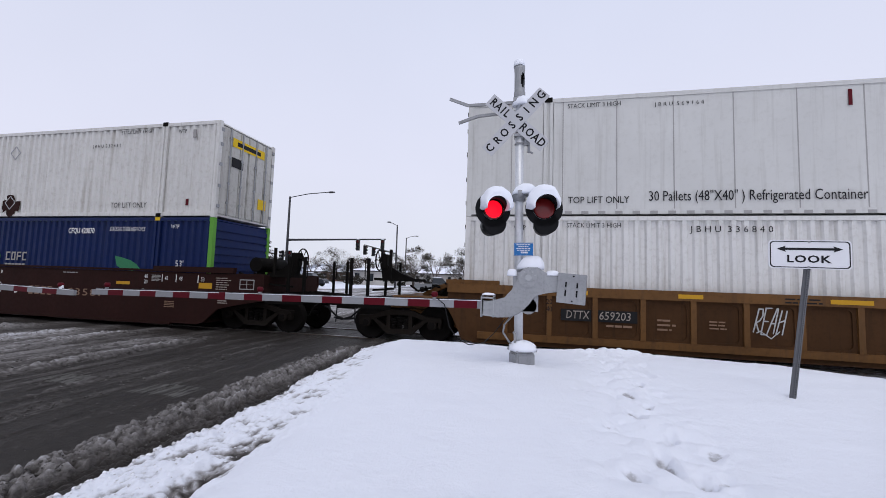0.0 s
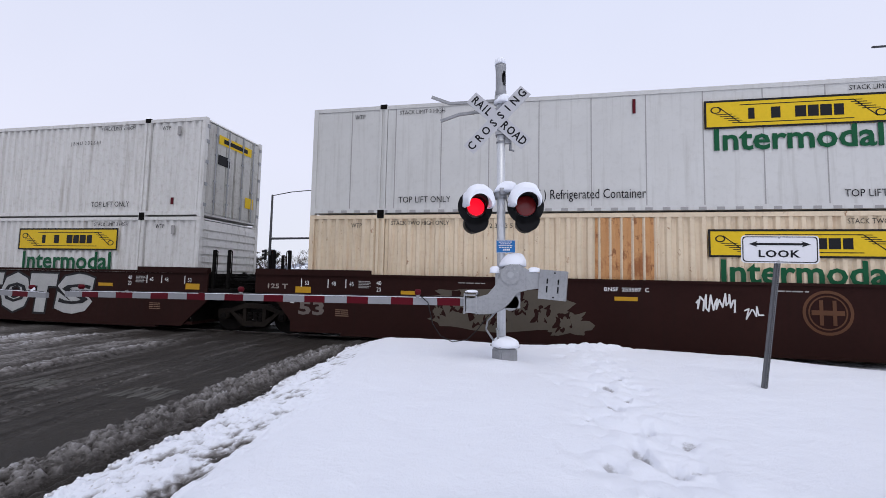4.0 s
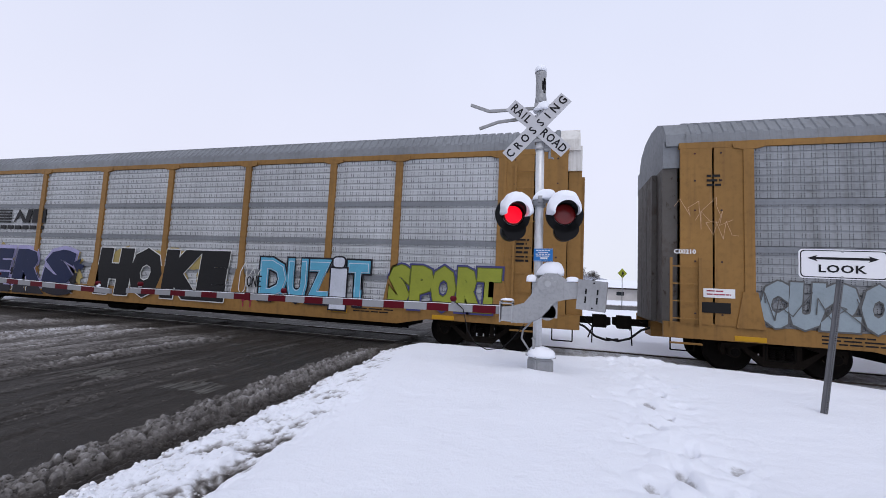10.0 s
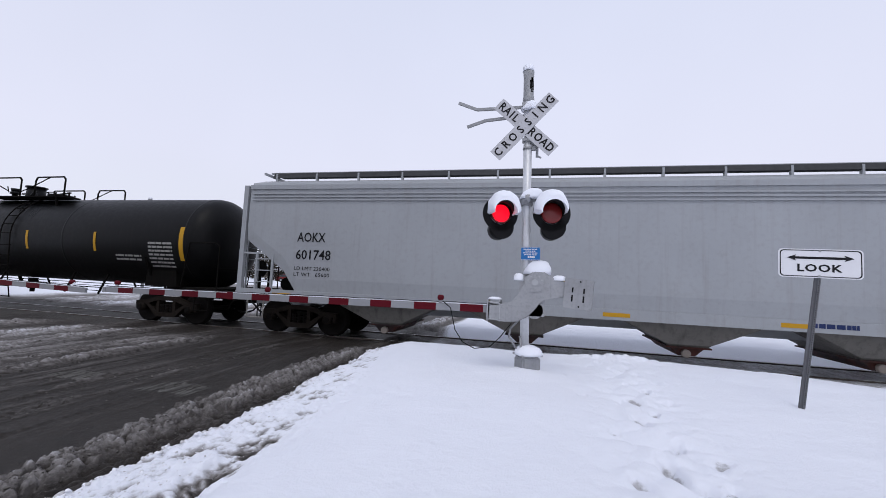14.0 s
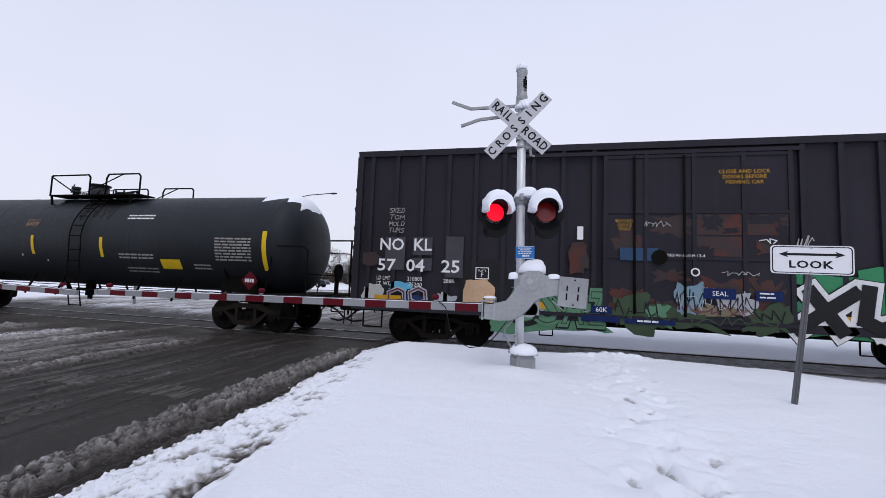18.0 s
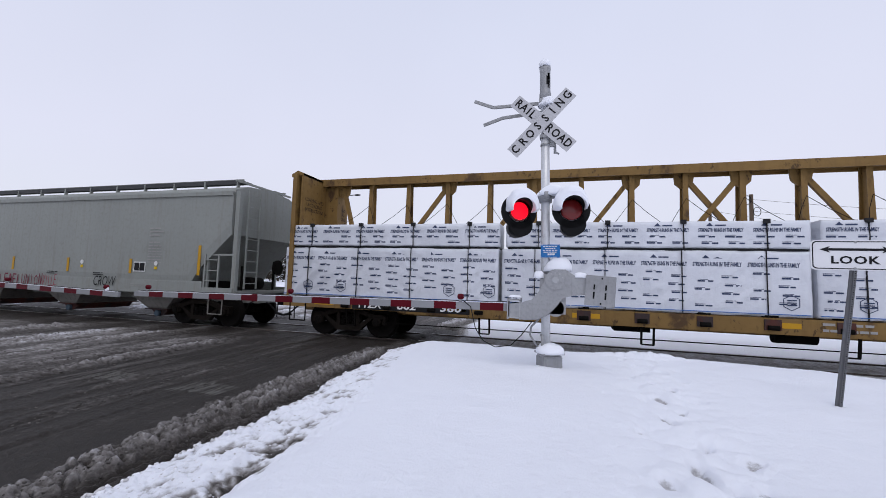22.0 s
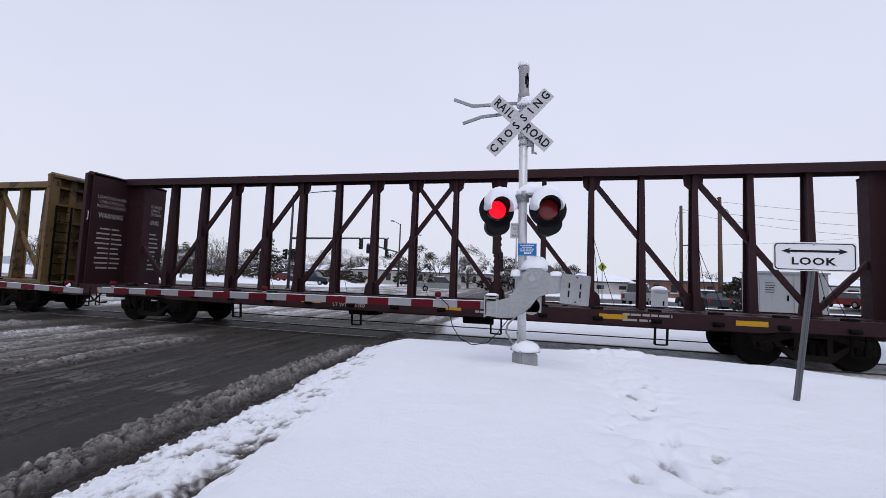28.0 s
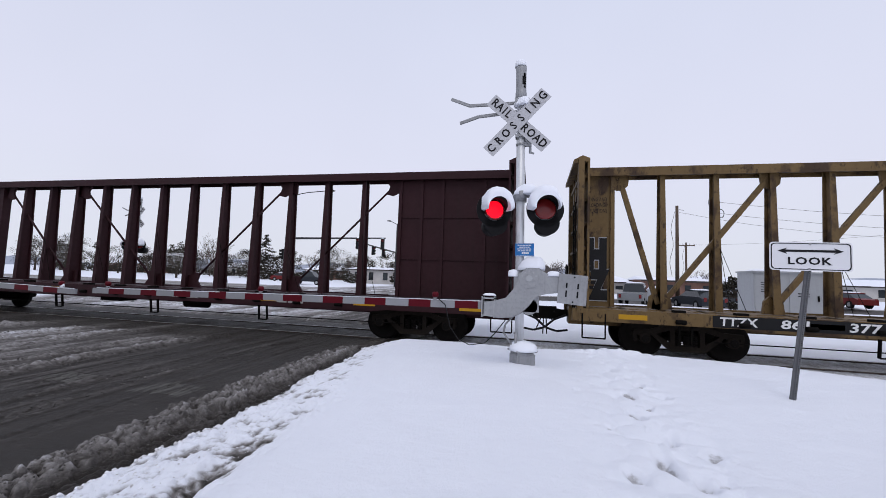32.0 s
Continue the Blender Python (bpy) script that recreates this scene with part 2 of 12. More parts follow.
M["container_beige"] = rusty("rusty_cream_container_paint", (0.70, 0.58, 0.42), (0.34, 0.14, 0.05), 0.14)
M["door_grime"] = paint("dirty_container_doors", (0.5, 0.49, 0.46), 0.55, 0, (0.16, 0.12, 0.085), 0.5, 0.5, 0.1)
M["container_rust"] = rusty("rust_stained_panel", (0.56, 0.29, 0.12), (0.26, 0.09, 0.03), 0.6)
M["reefer"] = paint("smooth_reefer_sheet", (0.57, 0.565, 0.545), 0.42, 0.0, (0.26, 0.24, 0.21), 0.2, 0.4, 0.06)
M["yellow"] = plain("yellow_panel", (0.70, 0.47, 0.02), 0.5)
M["decal_green"] = plain("green_lettering", (0.008, 0.085, 0.035), 0.5)
M["well_brown"] = paint("oxide_brown_car_paint", (0.024, 0.0085, 0.007), 0.7, 0, (0.014, 0.0105, 0.009), 0.4, 0.4, 0.18, 0.04, 1.0, 0.08)
M["well_yellow"] = paint("ochre_car_paint", (0.125, 0.055, 0.013), 0.65, 0, (0.03, 0.02, 0.013), 0.5, 0.55, 0.2)
# darker ochre for the side plates and recessed panels; flange and ribs stay lighter
M["well_ochre_dark"] = paint("dark_ochre_car_paint", (0.062, 0.029, 0.012), 0.75, 0, (0.02, 0.014, 0.01), 0.5, 0.6, 0.25, 0.05, 1.0, 0.1)
M["trail_yellow"] = paint("yellow_car_paint", (0.255, 0.135, 0.037), 0.6, 0, (0.08, 0.042, 0.02), 0.4, 0.45, 0.14)
M["side_screen"] = paint("galvanised_side_screen", (0.256, 0.269, 0.283), 0.6, 0.1, (0.10, 0.097, 0.092), 0.45, 0.7, 0.28, 0.05)
M["side_screen_bright"] = paint("bright_galvanised_side_screen", (0.46, 0.475, 0.495), 0.55, 0.1, (0.22, 0.215, 0.21), 0.4, 0.5, 0.16, 0.05)
M["screen_hole"] = plain("screen_slot", (0.05, 0.05, 0.053), 0.7)
M["roof_steel"] = paint("corrugated_roof_steel", (0.20, 0.212, 0.23), 0.6, 0.2, (0.10, 0.10, 0.10), 0.4, 0.35, 0.14)
M["hopper_grey"] = paint("light_grey_hopper_paint", (0.325, 0.34, 0.36), 0.5, 0, (0.2, 0.18, 0.15), 0.25, 0.3, 0.06)
M["hopper_green"] = paint("grey_green_hopper_paint", (0.262, 0.277, 0.262), 0.55, 0, (0.16, 0.13, 0.1), 0.3, 0.4, 0.06)
M["walk_steel"] = paint("dull_walk_steel", (0.06, 0.061, 0.064), 0.7, 0.1, (0.03, 0.03, 0.03), 0.4, 0.3, 0.15)
M["door_steel"] = rusty("weathered_door_steel", (0.085, 0.078, 0.072), (0.045, 0.026, 0.017), 0.5)
M["stripe_ochre"] = plain("aged_ochre_stripe", (0.30, 0.145, 0.02), 0.6)
M["outlet_blue"] = plain("dull_blue_cap", (0.07, 0.10, 0.13), 0.6, vary=0.3)
M["chute"] = paint("dirty_chute_paint", (0.20, 0.19, 0.175), 0.7, 0, (0.05, 0.05, 0.04), 0.5, 0.6, 0.15)
M["tank_black"] = paint("black_tank_paint", (0.004, 0.004, 0.0045), 0.42, 0, (0.025, 0.022, 0.02), 0.22, 0.2, 0.15, 0.04, 1.0, 0.14)
M["tank_grey"] = paint("charcoal_tank_paint", (0.0145, 0.018, 0.0225), 0.5, 0, (0.038, 0.033, 0.029), 0.3, 0.35, 0.18, 0.05, 1.0, 0.2)
M["spill"] = plain("dark_spill_stain", (0.003, 0.0033, 0.0036), 0.35)
M["box_dark"] = paint("dark_plum_boxcar_paint", (0.022, 0.0205, 0.028), 0.65, 0, (0.034, 0.024, 0.021), 0.35, 0.45, 0.2, 0.05, 1.0, 0.14)
M["box_rust"] = rusty("rusted_boxcar_door", (0.035, 0.024, 0.024), (0.08, 0.022, 0.014), 0.75)
M["beam_yellow"] = rusty("ochre_centerbeam_paint", (0.20, 0.118, 0.036), (0.06, 0.032, 0.016), 0.5)
M["beam_dun"] = rusty("dun_centerbeam_paint", (0.145, 0.092, 0.036), (0.035, 0.018, 0.011), 0.68)
M["beam_maroon"] = paint("maroon_centerbeam_paint", (0.023, 0.0052, 0.0078), 0.65, 0, (0.02, 0.01, 0.009), 0.4, 0.4, 0.18)
M["beam_brown"] = paint("dark_brown_centerbeam_paint", (0.026, 0.0048, 0.0078), 0.65, 0, (0.016, 0.009, 0.008), 0.4, 0.4, 0.18)
M["wrap"] = paint("white_lumber_wrap", (0.62, 0.64, 0.69), 0.4, 0, (0.36, 0.38, 0.45), 0.25, 0.15, 0.1, 1.0, 0.55, 0.35)
M["wrap_print"] = plain("dark_blue_print", (0.05, 0.065, 0.12), 0.6)
M["wrap_blue"] = plain("blue_band", (0.06, 0.15, 0.4), 0.6)
M["strap"] = plain("black_strap", (0.02, 0.02, 0.022), 0.5)
M["reflector"] = plain("yellow_reflector", (0.5, 0.27, 0.02), 0.4)
M["plate"] = plain("black_number_board", (0.015, 0.015, 0.016), 0.6)
for key, c in (("g_black", (0.006, 0.006, 0.007)), ("g_taupe", (0.20, 0.185, 0.165)), ("g_mint", (0.09, 0.215, 0.125)), ("g_patch", (0.05, 0.047, 0.056)), ("g_sky", (0.018, 0.05, 0.11)), ("g_moss", (0.035, 0.06, 0.03)), ("g_steel", (0.16, 0.25, 0.31)), ("g_violet", (0.05, 0.05, 0.16)), ("g_drab", (0.17, 0.14, 0.085)), ("g_pale", (0.36, 0.37, 0.40)), ("g_white", (0.66, 0.66, 0.66)), ("g_blue", (0.012, 0.025, 0.10)), ("g_cyan", (0.10, 0.36, 0.52)),
               ("g_char", (0.10, 0.10, 0.10)), ("g_mist", (0.25, 0.30, 0.33)), ("g_frost", (0.55, 0.58, 0.66)), ("g_dust", (0.205, 0.19, 0.168)), ("g_ink", (0.012, 0.010, 0.016)), ("g_rose", (0.42, 0.16, 0.18)), ("g_straw", (0.36, 0.28, 0.10)), ("g_lime", (0.26, 0.29, 0.035)), ("g_pink", (0.42, 0.2, 0.26)), ("g_silver", (0.42, 0.42, 0.41)), ("g_green", (0.03, 0.20, 0.085)),
               ("g_lilac", (0.36, 0.34, 0.55)), ("g_olive", (0.1, 0.12, 0.01)), ("g_tan", (0.55, 0.36, 0.22)), ("g_red", (0.32, 0.03, 0.06)), ("g_maroon", (0.10, 0.03, 0.05)), ("g_wine", (0.17, 0.02, 0.04)), ("g_navy", (0.006, 0.013, 0.055)), ("g_fade", (0.085, 0.07, 0.052)), ("g_rustmark", (0.10, 0.038, 0.014))):
    M[key] = paint("spray_paint_" + key[2:], c, 0.6, 0, (0.05, 0.05, 0.05), 0.25, 0.15, 0.15, 0, 2)
M["bark"] = paint("bark", (0.07, 0.055, 0.045), 0.9, 0, (0.03, 0.025, 0.02), 0.5, 0.3, 0.2, 0.3, 4)
M["needles"] = plain("evergreen_foliage", (0.046, 0.040, 0.031), 0.9, vary=0.5)
M["twigs"] = plain("bare_twigs", (0.12, 0.10, 0.09), 0.9, vary=0.3)
M["brick"] = paint("brick_wall", (0.20, 0.11, 0.085), 0.85, 0, (0.1, 0.07, 0.06), 0.3, 0.3)
M["stucco"] = paint("pale_stucco", (0.5, 0.48, 0.46), 0.85, 0, (0.3, 0.28, 0.27), 0.3, 0.3)
M["glass_dark"] = plain("dark_window_glass", (0.02, 0.025, 0.03), 0.1)
M["car_dark"] = plain("dark_car_paint", (0.03, 0.033, 0.04), 0.3)
M["car_grey"] = plain("grey_car_paint", (0.22, 0.23, 0.24), 0.3)
M["car_red"] = plain("red_car_paint", (0.14, 0.02, 0.02), 0.3)
M["tyre"] = plain("tyre_rubber", (0.015, 0.015, 0.015), 0.9)
M["cabinet"] = paint("grey_cabinet_paint", (0.36, 0.37, 0.38), 0.5, 0.1, (0.2, 0.2, 0.2), 0.2, 0.2, 0.05)
M["ped_yellow"] = plain("fluorescent_yellow_sign", (0.34, 0.38, 0.05), 0.5)
M["concrete"] = paint("crossing_concrete", (0.03, 0.028, 0.027), 0.6, 0, (0.025, 0.024, 0.024), 0.5, 0.1, 0.15)
M["stop_paint"] = plain("worn_road_paint", (0.115, 0.11, 0.102), 0.7, vary=0.3)
M["hill"] = plain("haze_tinted_hill", (0.4, 0.43, 0.5), 1.0)
M["pole_dark"] = paint("dark_pole_steel", (0.05, 0.05, 0.055), 0.5, 0.3, (0.03, 0.03, 0.03), 0.3, 0.2, 0.1)
M["trim_dark"] = paint("dark_trim", (0.05, 0.04, 0.038), 0.7, 0, (0.03, 0.03, 0.03), 0.3, 0.2, 0.1)


# ---- mesh helpers ----
def box(bm, x0, x1, y0, y1, z0, z1):
    """An axis-aligned block."""
    v = [bm.verts.new((x, y, z)) for x in (x0, x1) for y in (y0, y1) for z in (z0, z1)]
    for a, b, c, d in ((0, 1, 3, 2), (4, 6, 7, 5), (0, 4, 5, 1), (2, 3, 7, 6), (0, 2, 6, 4), (1, 5, 7, 3)):
        bm.faces.new((v[a], v[b], v[c], v[d]))


def frame_of(d):
    d = d.normalized()
    u = d.cross(Vector((0, 0, 1)) if abs(d.z) < 0.9 else Vector((1, 0, 0))).normalized()
    return u, d.cross(u).normalized()


def tube(bm, p, q, r, n=10, r2=None, caps=True):
    """A round bar from p to q."""
    p, q = Vector(p), Vector(q)
    u, w = frame_of(q - p)
    r2 = r if r2 is None else r2
    a = [bm.verts.new(p + r * (math.cos(2 * math.pi * i / n) * u + math.sin(2 * math.pi * i / n) * w)) for i in range(n)]
    b = [bm.verts.new(q + r2 * (math.cos(2 * math.pi * i / n) * u + math.sin(2 * math.pi * i / n) * w)) for i in range(n)]
    for i in range(n):
        f = bm.faces.new((a[i], a[(i + 1) % n], b[(i + 1) % n], b[i]))
        f.smooth = n > 6
    if caps:
        bm.faces.new(a[::-1])
        bm.faces.new(b)


def pipe(bm, pts, r, n=6):
    for p, q in zip(pts, pts[1:]):
        tube(bm, p, q, r, n)


def beam(bm, p, q, w, h):
    """A square bar from p to q, w wide (level) and h deep."""
    p, q = Vector(p), Vector(q)
    u, t = frame_of(q - p)
    c = [(-w / 2, -h / 2), (w / 2, -h / 2), (w / 2, h / 2), (-w / 2, h / 2)]
    a = [bm.verts.new(p + u * i + t * j) for i, j in c]
    b = [bm.verts.new(q + u * i + t * j) for i, j in c]
    for i in range(4):
        bm.faces.new((a[i], a[(i + 1) % 4], b[(i + 1) % 4], b[i]))
    bm.faces.new(a[::-1])
    bm.faces.new(b)


def prism(bm, poly, y0, y1):
    """A polygon in x and z, carried from y0 to y1."""
    a = [bm.verts.new((x, y0, z)) for x, z in poly]
    b = [bm.verts.new((x, y1, z)) for x, z in poly]
    k = len(poly)
    for i in range(k):
        bm.faces.new((a[i], b[i], b[(i + 1) % k], a[(i + 1) % k]))
    bm.faces.new(a)
    bm.faces.new(b[::-1])


def loft(bm, rings, caps=True, smooth=False, closed=True):
    """Skin between rings of points of equal count."""
    vs = [[bm.verts.new(p) for p in r] for r in rings]
    k = len(vs[0])
    for a, b in zip(vs, vs[1:]):
        for i in range(k if closed else k - 1):
            f = bm.faces.new((a[i], a[(i + 1) % k], b[(i + 1) % k], b[i]))
            f.smooth = smooth
    if caps and closed:
        bm.faces.new(vs[0][::-1])
        bm.faces.new(vs[-1])


def corrugated(bm, x0, x1, y, z0, z1, pitch=0.28, depth=0.036, side=-1):
    """A corrugated sheet in x, standing at y, that steps outward."""
    prof, x = [], x0
    while x < x1 - 1e-4:
        for f, d in ((0.0, 0), (0.34, 0), (0.5, 1), (0.84, 1)):
            if x + f * pitch < x1:
                prof.append((x + f * pitch, y - side * depth * (1 - d)))
        x += pitch
    prof.append((x1, y - side * depth))
    lo = [bm.verts.new((a, b, z0)) for a, b in prof]
    hi = [bm.verts.new((a, b, z1)) for a, b in prof]
    for i in range(len(prof) - 1):
        bm.faces.new((lo[i], lo[i + 1], hi[i + 1], hi[i]))


def bm_new():
    return bmesh.new()


def mesh_of(name, bm):
    bmesh.ops.recalc_face_normals(bm, faces=bm.faces)
    me = bpy.data.meshes.new(name)
    bm.to_mesh(me)
    bm.free()
    return me


APART = {"side_panel", "lifting_post", "corner_casting", "door", "lock_rod", "side_sill", "sill_flange", "end_rail", "roof_walk", "side_rib", "reflector",
         "reflector_stripe", "stirrup", "weld_seam", "end_panel", "side_screen", "end_door", "rail_slot", "panel_seam", "replaced_panel", "end_placard", "saddle",
         "side_rail", "vent", "placard_holder", "door_frame", "door_rod", "number_board", "sticker", "panel_joint", "end_rib", "top_rail", "deck", "platform", "strap", "slot", "wind_brace", "top_chord", "snow_cap", "crossbuck_clamp", "winch", "end_platform", "door_track", "end_wall", "brake_rigging", "pipe_hanger", "hatch_bolt", "brake_gear", "winch_pocket"}


def islands(bm):
    """The connected pieces of a mesh, each as a mesh of its own."""
    seen, out = set(), []
    for v0 in bm.verts:
        if v0 in seen:
            continue
        stack, comp = [v0], []
        seen.add(v0)
        while stack:
            v = stack.pop()
            comp.append(v)
            for e in v.link_edges:
                w = e.other_vert(v)
                if w not in seen:
                    seen.add(w)
                    stack.append(w)
        nb = bmesh.new()
        mp = {v: nb.verts.new(v.co) for v in comp}
        done = set()
        for v in comp:
            for f in v.link_faces:
                if f not in done:
                    done.add(f)
                    nf = nb.faces.new([mp[q] for q in f.verts])
                    nf.smooth = f.smooth
        out.append(nb)
    bm.free()
    return out


def part(name, bm, material, parent=None, label="", at=None):
    """One mesh object, under a thing or under a part. Pieces that one could lift off singly become parts of their own."""
    if name in APART and parent is not None:
        first = None
        for nb in islands(bm):
            me = mesh_of(name, nb)
            me.materials.append(M[material])
            ob = new(name, me)
            ob.parent = parent
            if at is not None:
                ob.matrix_basis = at
            tagged(ob, label)
            first = first or ob
        return first
    me = mesh_of(name, bm)
    me.materials.append(M[material])
    ob = new(name, me)
    ob.parent = parent
    if at is not None:
        ob.matrix_basis = at
    return tagged(ob, label)


def thing(name, label, category, m=None, group="", kind=""):
    ob = new(name)
    ob.empty_display_size = 0.2
    if m is not None:
        ob.matrix_basis = m
    return tagged(ob, label, category, group, kind)


def one(name, bm, material, label, category, m=None, group="", kind=""):
    """A thing of one mesh."""
    return tagged(part(name, bm, material, None, label, m), label, category, group, kind)


def text(words, size, at, material, parent, name="lettering", stretch=1.0, fat=0.0, label="", shear=0.0, space=1.0, width=None):
    """Lettering as a thin mesh; its face looks along the local +z of the pose at."""
    cu = bpy.data.curves.new(name, "FONT")
    cu.body, cu.size, cu.align_x, cu.align_y = words, size, "CENTER", "CENTER"
    cu.offset, cu.shear, cu.resolution_u, cu.space_character = fat, shear, 2, space
    tmp = bpy.data.objects.new(name, cu)
    me = bpy.data.meshes.new_from_object(tmp)
    bpy.data.objects.remove(tmp)
    bpy.data.curves.remove(cu)
    me.materials.clear()
    me.materials.append(M[material])
    if width:
        xs = [v.co.x for v in me.vertices]
        stretch = width / max(1e-6, max(xs) - min(xs))
    me.transform(Matrix.Diagonal((stretch, 1, 1, 1)))
    ob = new(name, me)
    ob.parent = parent
    ob.matrix_basis = at
    return tagged(ob, label)


def on_side(x, y, z, turn=0):
    """A pose for lettering on a wall that faces -y."""
    return pose(x, y, z, 90, 0, 0) @ pose(0, 0, 0, 0, 0, turn)


def bars(parent, material, x, y, z, w, lines, h=0.05, gap=0.1, name="lettering", words=4, seed=1):
    """Lines of writing too small to read, as short bars on a wall that faces -y."""
    rnd = random.Random(seed)
    bm = bm_new()
    for i in range(lines):
        a, end = x - w / 2, x + w / 2 - rnd.random() * w * 0.3
        zz = z - i * gap
        while a < end - 0.02:
            k = min(w / words * (0.5 + rnd.random()), end - a)
            box(bm, a, a + k * 0.86, y - 0.003, y, zz - h / 2, zz + h / 2)
            a += k
    return part(name, bm, material, parent)


# ---- ground: one sheet of snow, slush and road ----
def lattice(x, y, seed):
    """Smooth value noise, 0 to 1."""
    xi, yi = np.floor(x), np.floor(y)
    fx, fy = x - xi, y - yi
    fx, fy = fx * fx * (3 - 2 * fx), fy * fy * (3 - 2 * fy)

    def h(a, b):
        return np.mod(np.sin(a * 127.1 + b * 311.7 + seed * 74.7) * 43758.5453, 1.0)
    return (h(xi, yi) * (1 - fx) + h(xi + 1, yi) * fx) * (1 - fy) + (h(xi, yi + 1) * (1 - fx) + h(xi + 1, yi + 1) * fx) * fy


def fbm(x, y, seed, octaves=4):
    s, a, n = 0, 0.5, 0
    for i in range(octaves):
        s = s + a * lattice(x * 2 ** i, y * 2 ** i, seed + i)
        n, a = n + a, a / 2
    return s / n


def cells(x, y, seed):
    """Rounded lumps: 1 at the crown of each, falling to 0 at the clefts."""
    xi, yi = np.floor(x), np.floor(y)
    best = np.full(np.shape(x), 9.0)
    for i in (-1, 0, 1):
        for j in (-1, 0, 1):
            a, b = xi + i, yi + j
            px = a + np.mod(np.sin(a * 127.1 + b * 311.7 + seed) * 43758.5453, 1.0)
            py = b + np.mod(np.sin(a * 269.5 + b * 183.3 + seed * 1.7) * 43758.5453, 1.0)
            best = np.minimum(best, (px - x) ** 2 + (py - y) ** 2)
    return np.clip(1 - best * 1.25, 0, 1)


def step(a, b, x):
    t = np.clip((x - a) / (b - a), 0, 1)
    return t * t * (3 - 2 * t)


# prints in the snow: place, half width, half length, twist
STEPS_IN_SNOW = [(0.52, 5.13, 0.05, 0.07, 0.2), (0.73, 5.43, 0.03, 0.04, 0.0), (1.11, 6.92, 0.06, 0.09, 0.1), (1.52, 6.06, 0.08, 0.12, -0.3), (1.28, 5.52, 0.05, 0.10, -0.4),
                 (1.05, 5.02, 0.07, 0.15, 0.3), (1.43, 5.1, 0.08, 0.11, -0.5), (1.15, 4.63, 0.05, 0.08, -0.4), (0.96, 4.29, 0.065, 0.17, 0.15), (0.66, 3.91, 0.04, 0.07, -0.2),
                 (1.10, 3.72, 0.045, 0.19, -0.35), (1.33, 3.5, 0.07, 0.14, -0.5), (0.92, 3.22, 0.07, 0.20, 0.05), (0.66, 2.98, 0.06, 0.10, 0.5), (1.08, 2.98, 0.07, 0.10, -0.4),
                 (1.22, 3.05, 0.05, 0.09, -0.4), (1.12, 5.8, 0.04, 0.07, 0.2), (0.85, 2.55, 0.06, 0.14, 0.2), (1.3, 2.5, 0.06, 0.13, -0.2), (1.4, 6.6, 0.06, 0.1, 0.3), (1.0, 7.5, 0.05, 0.09, 0.0)]


